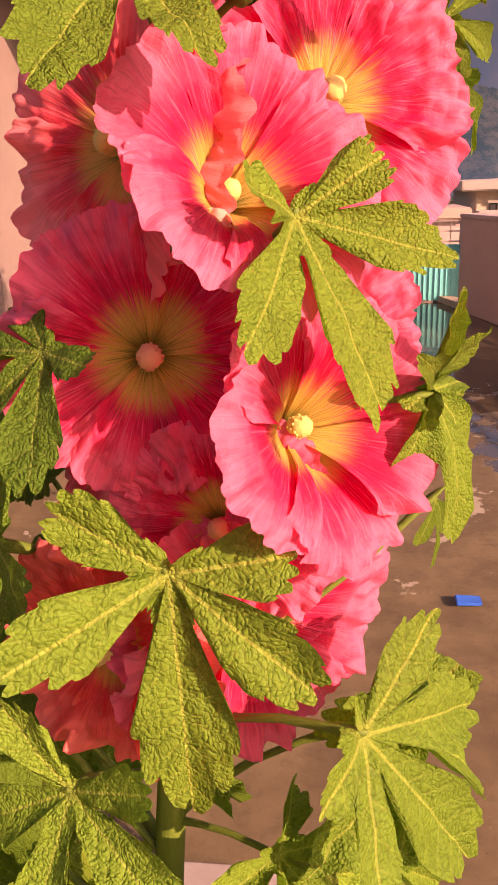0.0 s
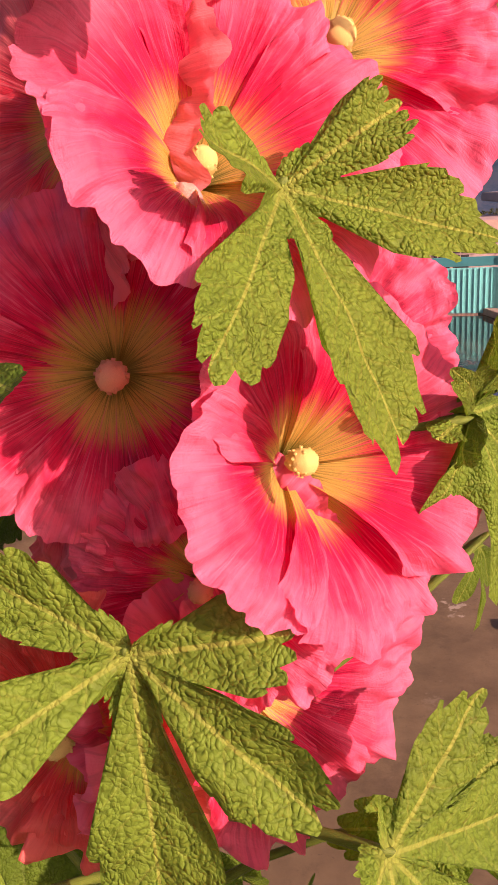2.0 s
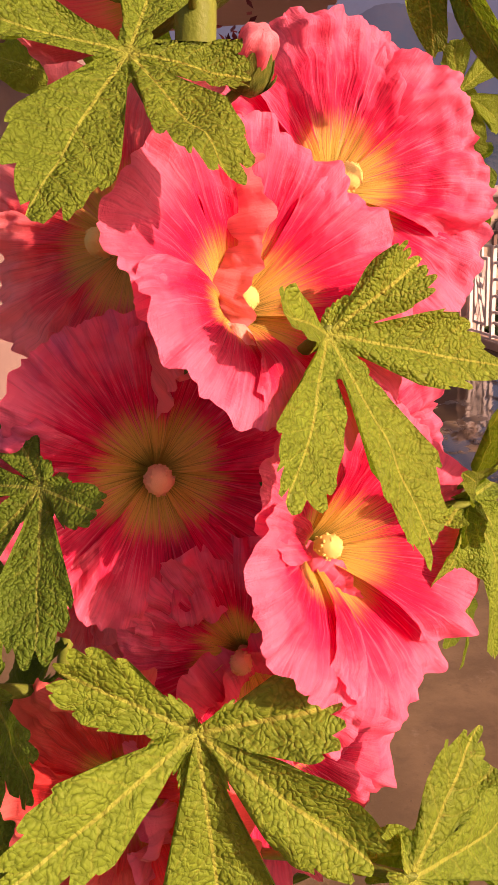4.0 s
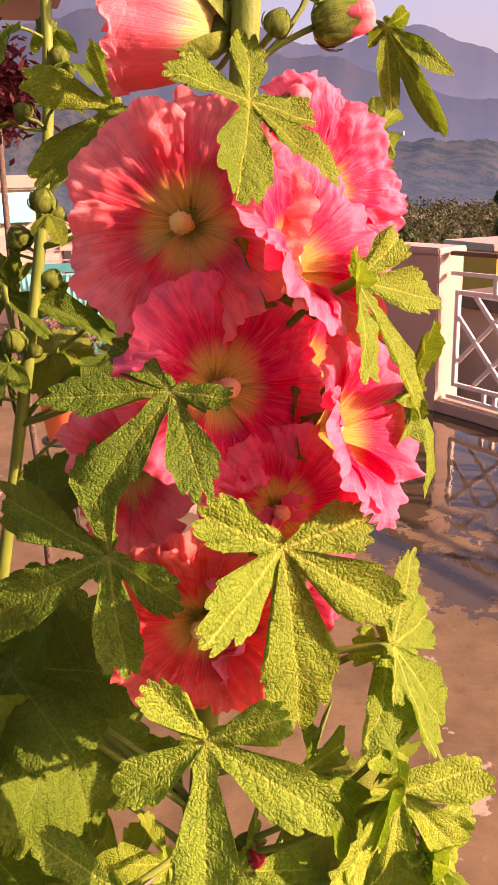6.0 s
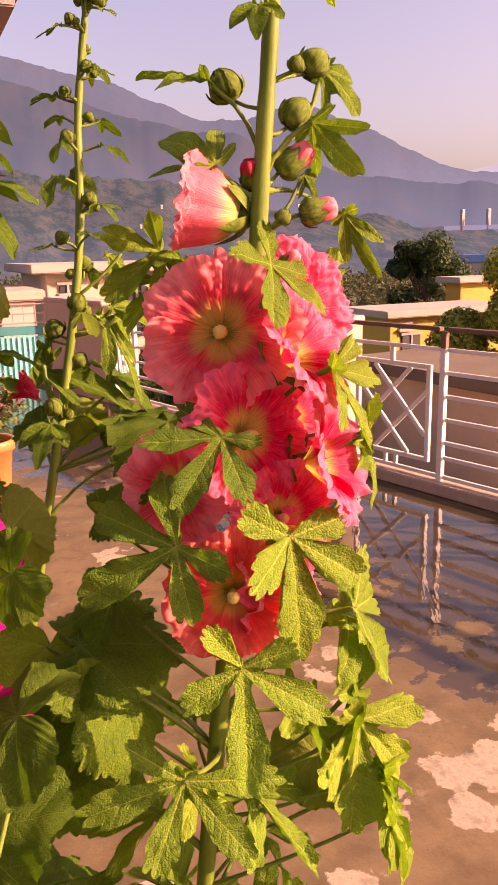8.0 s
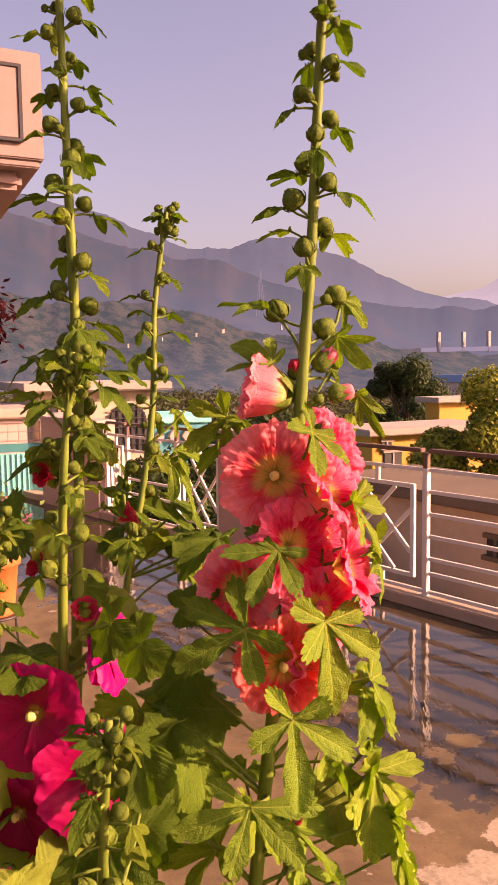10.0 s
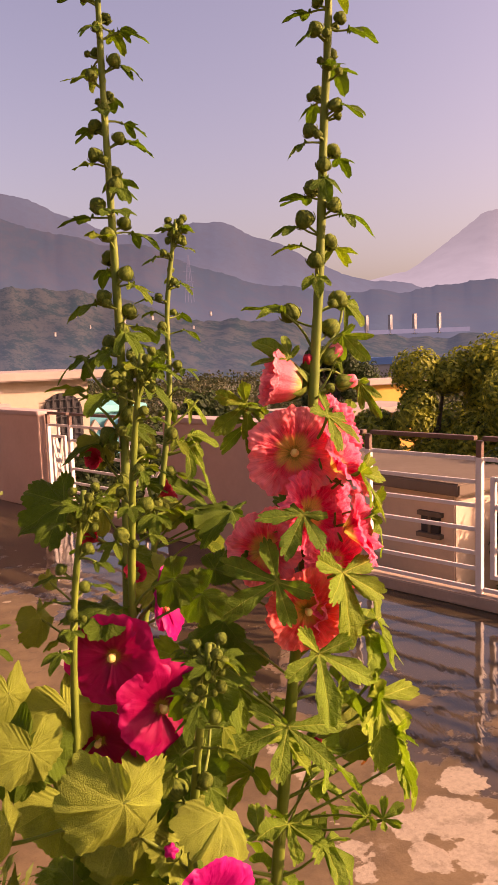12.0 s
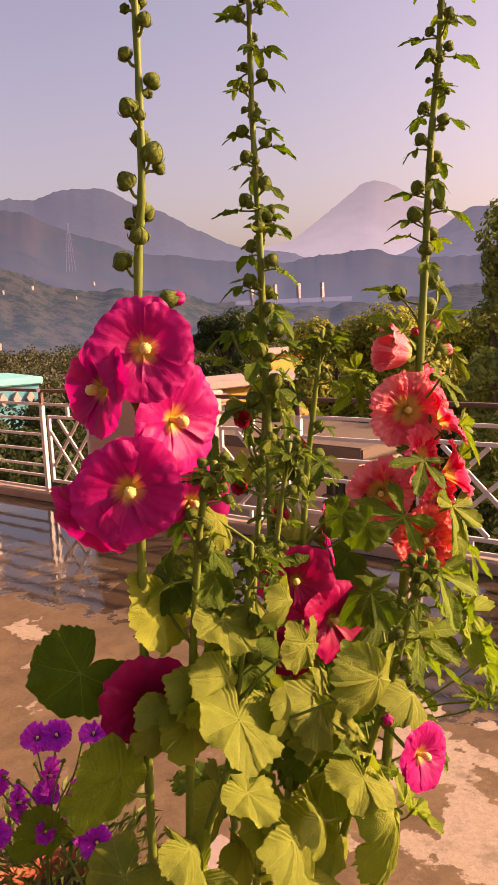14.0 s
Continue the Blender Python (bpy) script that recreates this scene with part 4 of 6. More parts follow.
BUD_ROUND, BUD_SLIM = bud_mesh("bud"), bud_mesh("slim_bud", 0.85, True)
STALK = mesh_of("stalk", *tube([(0, 0, 0), (0.06, 0, 0.25), (0.085, 0, 0.55), (0.04, 0, 0.85), (0, 0, 1)], [0.075, 0.06, 0.055, 0.055, 0.06], 8), STEM)

STALK_BENT = mesh_of("bent_stalk", *tube([(0, 0, 0), (0.20, 0, 0.2), (0.32, 0, 0.45), (0.30, 0, 0.7), (0.12, 0, 0.9), (0, 0, 1)], [0.075, 0.065, 0.06, 0.055, 0.055, 0.06], 8), STEM)


def tip_mesh(mat):
    """Rolled petals that come out of a bud."""
    verts, faces = lathe([(0.60, 0.9), (0.72, 1.5), (0.70, 2.0), (0.55, 2.35), (0.25, 2.5), (0.02, 2.45)], 30, 5, 0.16)
    uvs = [(0.5 + 0.5 * min(1, max(0, v[2] - 0.9) / 1.6), math.atan2(v[1], v[0]) / 6.28 + 0.5) for v in verts]
    return mesh_of("petal_tip", verts, faces, mat, uvs)


TIPS = {"pale": tip_mesh(PALE), "red": tip_mesh(POPPY), "magenta": tip_mesh(MAGENTA)}
STEMS = {}


def facing(at, ahead, size, spin=0.0):
    q = Vector(ahead).to_track_quat("Z", "Y")
    return Matrix.Translation(at) @ q.to_matrix().to_4x4() @ Matrix.Rotation(spin, 4, "Z") @ Matrix.Scale(size, 4)


def stalk(parent, a, b, radius, name="stalk"):
    a, b = Vector(a), Vector(b)
    d = b - a
    if d.length < 1e-4:
        return
    q = d.to_track_quat("Z", "Y").to_matrix().to_4x4()
    s = radius / 0.06
    put(name, STALK_BENT if d.length > 2.2 * s else STALK, Matrix.Translation(a) @ q @ Matrix.Rotation(rng.uniform(0, 6.28), 4, "Z") @ Matrix.Diagonal((s, s, d.length, 1)), parent)


def stem(plant, points, thick, thin, steps=8, mat=None):
    pts = spline(points, steps)
    n = len(pts)
    radii = [thick + (thin - thick) * (i / (n - 1)) ** 0.9 + 0.0004 * math.sin(i * 2.1) for i in range(n)]
    verts, faces = tube(pts, radii, 14)
    base = PLACED[plant].translation
    put("stem", mesh_of("stem", [v - base for v in verts], faces, mat or STEM), Matrix.Translation(base), plant)
    STEMS.setdefault(plant, []).append((pts, radii))
    return pts


def nearest(plant, p, drop=0.03):
    p = Vector(p) - Vector((0, 0, drop))
    return min((q for pts, _ in STEMS[plant] for q in pts), key=lambda q: (q - p).length)


def leaf(plant, joint, tip, viewer, kinds, tilt, other=None, pick=None, slim=1.0, root=None):
    """A leaf from its joint to its middle tip, its upper face turned towards the light side."""
    joint, tip = Vector(joint), Vector(tip)
    y = tip - joint
    if kinds in (ROUND, DARKR):
        joint, y = joint + y * 0.28, y * 0.84
    size = y.length
    y.normalize()
    view = (Vector(viewer) - joint).normalized()
    if other is not None:
        z = y.cross(Vector(other) - joint).normalized()
        z = z if z.dot(view) > 0 else -z
    else:
        z = view * (1 - tilt) * 0.75 + Vector((0, 0, 1)) * tilt + SUN_DIR * 0.75 + Vector((rng.uniform(-1, 1), rng.uniform(-1, 1), rng.uniform(-1, 1))) * 0.22
    z = (z - y * z.dot(y)).normalized()
    x = y.cross(z)
    m = Matrix((x, y, z)).transposed().to_4x4()
    m.translation = joint
    mesh = kinds[pick] if pick is not None else rng.choice(kinds)
    ob = put("leaf", mesh, m @ Matrix.Diagonal((size * slim, size, size, 1)), plant)
    away = min((Vector((q.x - joint.x, q.y - joint.y, 0)).length for line, _ in STEMS[plant] for q in line), default=0.0)
    root = Vector(root) if root else nearest(plant, joint, 0.03 + min(0.07, 0.9 * away))
    stalk(ob, root, joint - z * 0.002, 0.0013 + 0.009 * min(0.12, size), "leaf_stalk")
    return ob


def palm(plant, hub, along, up, size, lobes, seed, root=None, mat=None, wide=0.21):
    """A large deeply cut leaf of its own shape: where its stalk joins, the way of its middle lobe, and its upper face."""
    hub, y, z = Vector(hub), Vector(along).normalized(), Vector(up)
    z = (z - y * z.dot(y)).normalized()
    m = Matrix((y.cross(z), y, z)).transposed().to_4x4()
    m.translation = hub
    ob = put("leaf", palm_mesh("large_lobed_leaf", mat or LEAF, lobes, seed, wide), m @ Matrix.Scale(size, 4), plant)
    stalk(ob, Vector(root) if root else nearest(plant, hub, 0.06), hub - z * 0.002, 0.0022, "leaf_stalk")
    return ob


def flower(plant, at, ahead, size, colour, spin=0.0, pink=False):
    """An open flower: its throat at the place given, petals of that radius."""
    m = facing(at, ahead, size, spin)
    ob = put("flower", CALYX_CUP if colour == "pale" else CALYX, m, plant)
    kinds = PETALS[colour]
    for k in range(5):
        grow = rng.uniform(0.93, 1.06)
        put("petal", kinds[(k + int(spin * 7)) % len(kinds)], m @ Matrix.Rotation(2 * math.pi * k / 5 + rng.uniform(-0.07, 0.07), 4, "Z") @ Matrix.Rotation(rng.uniform(-0.08, 0.10), 4, "X") @ Matrix.Diagonal((grow, grow, 1, 1)), ob)
    put("stamen_column", COLUMN_PINK if pink else COLUMN, m @ Matrix.Scale(1.15 if colour == "magenta" else 0.95, 4), ob)
    back = Vector(at) - Vector(ahead).normalized() * size * 0.28
    stalk(ob, nearest(plant, at, 0.02), back, min(0.0028, size * 0.06), "flower_stalk")
    return ob


def bud(plant, at, ahead, radius, tip="", root=None):
    m = facing(at, ahead, radius, rng.uniform(0, 6))
    ob = put("bud", BUD_ROUND if not tip else BUD_SLIM, m, plant)
    if tip:
        put("petal_tip", TIPS[tip], m, ob, {"pale": "pale pink rolled petals", "red": "red rolled petals", "magenta": "magenta rolled petals"}[tip])
    stalk(ob, root if root is not None else nearest(plant, at, 0.016), at, 0.0017, "bud_stalk")
    return ob


def spike(plant, pts, low, high, gap, fat, blade, seed, bare=False, tuft=False):
    """Buds and their bracts up the stem, smaller and closer towards the top."""
    r0 = random.Random(seed)
    z, turn = low, r0.uniform(0, 6.28)
    while z < high:
        f = (z - low) / (high - low)
        at = min(pts, key=lambda p: abs(p.z - z))
        at = Vector((at.x, at.y, z))
        turn += 2.4 + r0.uniform(-0.35, 0.35)
        out = Vector((math.cos(turn), math.sin(turn), 0))
        grow = (1 - 0.55 * f) * r0.uniform(0.82, 1.12)
        aim = out * 0.6 + Vector((0, 0, 0.9))
        place = at + out * (0.006 + fat * grow * (0.45 if bare else 0.85)) + Vector((0, 0, 0.012 * grow))
        bud(plant, place, aim, fat * grow, root=at)
        if r0.random() < 0.55:
            side = Vector((math.cos(turn + 0.9), math.sin(turn + 0.9), 0))
            bud(plant, at + side * (0.006 + fat * 0.8) + Vector((0, 0, 0.004)), side + Vector((0, 0, 1)), fat * grow * 0.6, root=at)
        for twice in range(0 if bare else 2 if r0.random() < 0.4 else 1):
            long = blade * (1 - 0.45 * f) * r0.uniform(0.75, 1.15)
            if twice:
                out = Vector((math.cos(turn + 2.0), math.sin(turn + 2.0), 0))
            reach = at + out * (0.016 + long * 0.28) + Vector((0, 0, r0.uniform(-0.004, 0.016)))
            aside = out + Vector((r0.uniform(-0.35, 0.35), r0.uniform(-0.35, 0.35), r0.uniform(-0.55, 0.1)))
            ob = put("bract", r0.choice(BRACT), Matrix.Identity(4), plant)
            y = aside.normalized()
            zz = (Vector((0, 0, 1)) + out * 0.3 - y * (Vector((0, 0, 1)) + out * 0.3).dot(y)).normalized()
            m = Matrix((y.cross(zz), y, zz)).transposed().to_4x4()
            m.translation = reach
            m = m @ Matrix.Scale(long, 4)
            PLACED[ob] = m
            ob.matrix_basis = PLACED[plant].inverted() @ m
            stalk(ob, at, reach, 0.0014, "bract_stalk")
        z += gap * (1 - 0.45 * f) * r0.uniform(0.8, 1.2)
    if tuft:
        top = pts[-1]
        for k in range(11):
            a = k * 2.4
            d = Vector((math.cos(a), math.sin(a), 0.9))
            bud(plant, top + Vector((math.cos(a), math.sin(a), 0)) * 0.010 - Vector((0, 0, 0.004 * k)), d, fat * 0.55, root=top - Vector((0, 0, 0.03)))
        for k in range(5):
            a = k * 1.3
            leaf(plant, top + Vector((math.cos(a) * 0.012, math.sin(a) * 0.012, -0.015)), top + Vector((math.cos(a) * 0.035, math.sin(a) * 0.035, -0.01)), top + Vector((math.cos(a), math.sin(a), 2)), BRACT, 0.6)


# coral plant
coral = thing("hollyhock", (0.174, 0.655, 0.72), "tall hollyhock with ruffled coral red flowers in a terracotta pot", "hollyhock", "hollyhocks on the ledge")
pts = stem(coral, [(0.174, 0.655, 0.70), (0.187, 0.625, 1.0), (0.212, 0.606, 1.30), (0.237, 0.599, 1.520), (0.258, 0.596, 1.767), (0.269, 0.595, 1.900), (0.274, 0.588, 2.057), (0.272, 0.570, 2.20), (0.270, 0.556, 2.44)], 0.0095, 0.0042)
spike(coral, pts, 1.875, 2.44, 0.026, 0.0115, 0.047, 3, tuft=True)
flower(coral, (0.2245, 0.602, 1.643), (-0.47, -0.80, 0.14), 0.061, "salmon", 0.78)
front = flower(coral, (0.258, 0.576, 1.619), (0.52, -0.70, 0.48), 0.051, "coral_funnel", 0.95)
for turn, lean, size in ((3.6, 0.2, 0.015), (4.4, 0.5, 0.012), (2.9, 0.6, 0.011)):
    put("petal", PETALS["cream"][0], facing((0.256, 0.556, 1.612), (0.40, -0.74, 0.50), size, turn) @ Matrix.Rotation(lean, 4, "X"), front, "small cream petal curled in the throat")
flower(coral, (0.2275, 0.582, 1.564), (0.24, -0.95, 0.12), 0.060, "coral", 0.6, True)
flower(coral, (0.288, 0.624, 1.556), (0.38, -0.92, 0.12), 0.054, "coral", 1.9)
flower(coral, (0.279, 0.580, 1.532), (0.66, -0.68, 0.32), 0.055, "coral_funnel", 0.5)
flower(coral, (0.2555, 0.572, 1.495), (0.0, -0.98, 0.15), 0.047, "coral", 1.7, True)
flower(coral, (0.251, 0.600, 1.441), (0.58, -0.80, -0.12), 0.071, "coral_deep", 2.2)
flower(coral, (0.210, 0.561, 1.443), (-0.36, -0.92, 0.08), 0.056, "scarlet", 0.9)
flower(coral, (0.245, 0.611, 1.733), (-0.84, 0.30, 0.20), 0.046, "pale", 0.4)
flower(coral, (0.295, 0.622, 1.657), (0.38, -0.90, 0.22), 0.061, "coral", 1.2)
flower(coral, (0.192, 0.625, 1.512), (-0.80, -0.58, 0.05), 0.056, "salmon", 0.7)
bud(coral, (0.250, 0.634, 1.820), (-0.5, -0.1, 0.8), 0.0125)
bud(coral, (0.288, 0.611, 1.799), (0.55, -0.2, 0.7), 0.0125)
bud(coral, (0.277, 0.605, 1.764), (0.6, -0.3, 0.5), 0.0125, "pale")
bud(coral, (0.288, 0.590, 1.732), (0.85, -0.35, 0.15), 0.0115, "pale")
bud(coral, (0.256, 0.608, 1.752), (-0.35, -0.4, 0.8), 0.0095, "red")
bud(coral, (0.268, 0.585, 1.690), (0.35, -0.6, 0.6), 0.008, "pale")
bud(coral, (0.307, 0.617, 1.839), (0.7, -0.1, 0.7), 0.012)
bud(coral, (0.283, 0.591, 1.834), (0.2, -0.3, 0.8), 0.0060)
bud(coral, (0.259, 0.569, 1.725), (0.4, -0.3, 0.7), 0.0058)
bud(coral, (0.233, 0.60, 1.246), (0.3, -0.7, -0.2), 0.009, "red")
T5 = (0.175, 0.235, 1.66)
palm(coral, (0.290, 0.545, 1.617), (0.426, -0.195, -0.884), (0.662, -0.599, 0.451), 0.070, [(-102, 0.44, 0.34), (-52, 0.74, 0.26), (0, 1.0, 0.0), (50, 0.80, 0.0), (108, 0.46, 0.26)], 1, wide=0.215)
palm(coral, (0.243, 0.525, 1.495), (0.071, -0.213, -0.974), (0.182, -0.958, 0.223), 0.099, [(-96, 0.48, 0.10), (-48, 0.66, 0.20), (0, 0.98, -0.12), (68, 0.60, 0.24), (124, 0.48, 0.0)], 2, wide=0.21)
palm(coral, (0.314, 0.545, 1.412), (0.600, 0.130, -0.790), (0.645, -0.665, 0.380), 0.103, [(-97, 0.55, 0.1), (-44, 0.76, -0.05), (0, 0.98, -0.12), (52, 0.60, 0.1), (98, 0.36, 0.1)], 3, wide=0.19)
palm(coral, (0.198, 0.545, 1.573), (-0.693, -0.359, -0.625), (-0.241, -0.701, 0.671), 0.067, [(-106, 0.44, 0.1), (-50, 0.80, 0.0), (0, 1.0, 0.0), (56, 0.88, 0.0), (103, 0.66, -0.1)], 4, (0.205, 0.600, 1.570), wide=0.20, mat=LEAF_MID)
palm(coral, (0.198, 0.518, 1.400), (-0.168, -0.464, -0.870), (-0.241, -0.836, 0.492), 0.084, [(-107, 0.56, 0.15), (-59, 0.84, 0.03), (0, 1.0, 0.12), (59, 0.64, 0.0), (138, 0.48, 0.30)], 5, wide=0.20)
palm(coral, (0.240, 0.545, 1.695), (-0.284, -0.784, -0.552), (0.340, -0.620, 0.707), 0.060, [(-104, 0.56, 0.06), (-51, 0.82, 0.06), (0, 1.0, -0.07), (61, 0.72, 0.12), (172, 0.66, 0.1)], 6, wide=0.22)
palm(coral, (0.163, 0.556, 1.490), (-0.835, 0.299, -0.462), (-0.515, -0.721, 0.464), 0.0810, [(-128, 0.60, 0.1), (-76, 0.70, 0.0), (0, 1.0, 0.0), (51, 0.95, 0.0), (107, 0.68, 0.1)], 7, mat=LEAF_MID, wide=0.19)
palm(coral, (0.149, 0.519, 1.317), (0.463, -0.649, -0.603), (-0.212, -0.742, 0.636), 0.0734, [(-47, 1.0, 0.0), (0, 1.0, 0.1), (62, 0.95, 0.0), (116, 1.1, -0.05), (162, 0.70, 0.1)], 8, wide=0.18)
leaf(coral, (0.340, 0.582, 1.548), (0.364, 0.570, 1.489), (1.3, 0.1, 1.7), THIN, 0.1, None, 1, 0.9, (0.240, 0.602, 1.535))
leaf(coral, (0.340, 0.584, 1.550), (0.348, 0.572, 1.588), (1.3, -0.3, 1.8), LOBED, 0.2, None, 2, 0.9, (0.240, 0.602, 1.535))
leaf(coral, (0.349, 0.628, 1.482), (0.356, 0.618, 1.452), (1.4, 0.4, 1.9), THIN, 0.2, None, 0, 0.8)
leaf(coral, (0.345, 0.64, 1.688), (0.375, 0.65, 1.678), T5, LOBED, 0.1, None, 3, 1.0, (0.285, 0.668, 1.625))
leaf(coral, (0.345, 0.645, 1.670), (0.375, 0.655, 1.650), (1.4, 0.4, 1.9), LOBED, 0.2, None, 3, 0.7, (0.285, 0.668, 1.62))

# stems behind
tall = thing("hollyhock", (-0.02, 0.72, 0.72), "tall budding hollyhock with a long leafy spike of green buds", "hollyhock", "hollyhocks on the ledge")
pts = stem(tall, [(-0.02, 0.72, 0.70), (0.005, 0.702, 1.2), (0.022, 0.703, 1.52), (0.034, 0.719, 1.736), (0.031, 0.716, 1.885), (0.030, 0.718, 1.995), (0.028, 0.719, 2.135), (0.02, 0.70, 2.45)], 0.0080, 0.0036)
spike(tall, pts, 1.60, 2.45, 0.026, 0.0115, 0.049, 8, tuft=True)
for at, aim in (((0.009, 0.735, 1.640), (-0.7, -0.4, 0.3)), ((0.067, 0.70, 1.588), (0.8, -0.3, 0.4)), ((-0.002, 0.732, 1.532), (-0.7, -0.2, 0.4)), ((0.025, 0.700, 1.482), (0, -0.8, 0.6))):
    flower(tall, at, aim, 0.015, "red", at[2] * 9)
behind = thing("hollyhock", (-0.06, 0.79, 0.72), "shorter budding hollyhock with pale green buds", "hollyhock", "hollyhocks on the ledge")
pts = stem(behind, [(-0.06, 0.78, 0.70), (0.07, 0.83, 1.25), (0.168, 0.88, 1.66), (0.192, 0.912, 1.855), (0.214, 0.912, 1.995)], 0.0065, 0.0034)
spike(behind, pts, 1.50, 1.97, 0.040, 0.0105, 0.046, 15, tuft=True)

# crimson plant with three thin stems
crimson = thing("hollyhock", (-0.07, 0.67, 0.72), "hollyhock with dark crimson flowers and round yellow-green leaves", "hollyhock", "hollyhocks on the ledge")
pts = stem(crimson, [(-0.05, 0.66, 0.70), (-0.025, 0.60, 1.3), (-0.020, 0.578, 1.549), (-0.019, 0.558, 1.67), (-0.010, 0.545, 1.780)], 0.0065, 0.003)
spike(crimson, pts, 1.56, 1.77, 0.028, 0.0085, 0.030, 21, tuft=True)
pts = stem(crimson, [(-0.11, 0.66, 0.70), (-0.104, 0.575, 1.237), (-0.101, 0.551, 1.488), (-0.088, 0.53, 1.640)], 0.006, 0.003)
spike(crimson, pts, 1.46, 1.63, 0.030, 0.0085, 0.034, 22, tuft=True)
pts = stem(crimson, [(-0.02, 0.64, 0.70), (0.0, 0.52, 1.10), (-0.030, 0.41, 1.36), (-0.034, 0.362, 1.515)], 0.0075, 0.003)
spike(crimson, pts, 1.32, 1.505, 0.030, 0.0095, 0.034, 23, tuft=True)
flower(crimson, (-0.050, 0.571, 1.439), (-0.55, -0.82, 0.10), 0.053, "crimson", 0.2)
flower(crimson, (-0.005, 0.550, 1.374), (-0.12, -0.97, 0.12), 0.056, "crimson", 0.8)
flower(crimson, (-0.066, 0.588, 1.335), (-0.6, -0.78, -0.05), 0.045, "crimson", 0.5)
flower(crimson, (0.022, 0.593, 1.480), (0.72, -0.68, 0.10), 0.046, "magenta", 1.4)
flower(crimson, (-0.039, 0.370, 1.263), (0.05, -0.98, 0.10), 0.046, "magenta", 1.1)
bud(crimson, (-0.062, 0.40, 1.30), (-0.4, -0.6, 0.6), 0.009, "magenta")
bud(crimson, (-0.085, 0.55, 1.30), (-0.3, -0.8, 0.4), 0.009, "magenta")

# magenta plant
magenta = thing("hollyhock", (-0.30, 0.58, 0.72), "hollyhock with large bright magenta flowers and bare bud spike", "hollyhock", "hollyhocks on the ledge")
pts = stem(magenta, [(-0.30, 0.585, 0.70), (-0.316, 0.545, 1.2), (-0.340, 0.485, 1.549), (-0.332, 0.470, 1.835), (-0.333, 0.450, 1.930), (-0.331, 0.447, 2.067), (-0.336, 0.44, 2.28)], 0.0060, 0.0028)
spike(magenta, pts, 1.84, 2.27, 0.027, 0.0098, 0.02, 31, bare=True, tuft=True)
pts = stem(magenta, [(-0.27, 0.57, 0.70), (-0.285, 0.51, 1.2), (-0.296, 0.445, 1.56), (-0.291, 0.414, 1.660)], 0.006, 0.003)
spike(magenta, pts, 1.53, 1.65, 0.026, 0.0090, 0.034, 32, tuft=True)
pts = stem(magenta, [(-0.25, 0.58, 0.70), (-0.268, 0.51, 1.146), (-0.254, 0.472, 1.282), (-0.236, 0.457, 1.42), (-0.225, 0.444, 1.555)], 0.006, 0.003)
spike(magenta, pts, 1.40, 1.55, 0.030, 0.0090, 0.034, 33, tuft=True)
flower(magenta, (-0.345, 0.446, 1.772), (-0.42, -0.88, 0.10), 0.052, "magenta", 0.2)
flower(magenta, (-0.360, 0.465, 1.637), (-0.45, -0.86, -0.05), 0.056, "magenta", 0.7)
flower(magenta, (-0.302, 0.474, 1.698), (0.15, -0.98, -0.05), 0.060, "magenta", 1.3)
flower(magenta, (-0.368, 0.482, 1.735), (-0.95, -0.08, 0.03), 0.052, "magenta", 0.4)
flower(magenta, (-0.262, 0.505, 1.600), (-0.15, -0.96, -0.15), 0.044, "magenta", 1.9)
flower(magenta, (-0.375, 0.512, 1.606), (-0.80, -0.20, -0.50), 0.050, "magenta", 0.9)
flower(magenta, (-0.331, 0.506, 1.388), (-0.35, -0.90, 0.0), 0.054, "crimson", 0.5)
bud(magenta, (-0.318, 0.452, 1.818), (0.9, -0.3, 0.1), 0.0095, "magenta")
bud(magenta, (-0.352, 0.462, 1.806), (-0.8, -0.4, 0.2), 0.008, "magenta")
bud(magenta, (-0.326, 0.52, 1.405), (-0.2, -0.8, 0.5), 0.0095, "red")
T8 = (0.0, 0.04, 1.72)
leaf(coral, (0.224, 0.607, 1.769), (0.195, 0.643, 1.803), T8, THIN, 0, (0.169, 0.63, 1.778), 0, 1.3)
leaf(coral, (0.228, 0.624, 1.830), (0.178, 0.655, 1.838), (0.2, 0.7, 9.0), THIN, 0.95, None, 2)
leaf(coral, (0.317, 0.609, 1.841), (0.352, 0.597, 1.813), T8, THIN, 0, (0.323, 0.59, 1.80), 1)
leaf(coral, (0.295, 0.585, 1.798), (0.328, 0.571, 1.756), T8, THIN, 0, (0.331, 0.559, 1.779), 0)
leaf(coral, (0.296, 0.600, 1.762), (0.312, 0.601, 1.745), T8, THIN, 0, (0.286, 0.596, 1.746), 1)
leaf(coral, (0.323, 0.585, 1.732), (0.350, 0.571, 1.678), T8, THIN, 0, (0.337, 0.575, 1.734), 2, 0.55, (0.258, 0.596, 1.748))
leaf(coral, (0.33, 0.588, 1.383), (0.353, 0.551, 1.307), (1.3, -0.1, 1.9), LOBED, 0.30)
leaf(coral, (0.33, 0.576, 1.311), (0.337, 0.55, 1.249), (1.3, -0.1, 1.9), LOBED, 0.30)
leaf(coral, (0.328, 0.558, 1.293), (0.306, 0.537, 1.202), (-0.01, 0.05, 1.71), LOBED, 0.20)
leaf(coral, (0.337, 0.55, 1.249), (0.367, 0.528, 1.224), (1.3, -0.1, 1.9), LOBED, 0.40)
leaf(coral, (0.347, 0.553, 1.237), (0.342, 0.525, 1.155), (1.3, -0.1, 1.9), LOBED, 0.20)
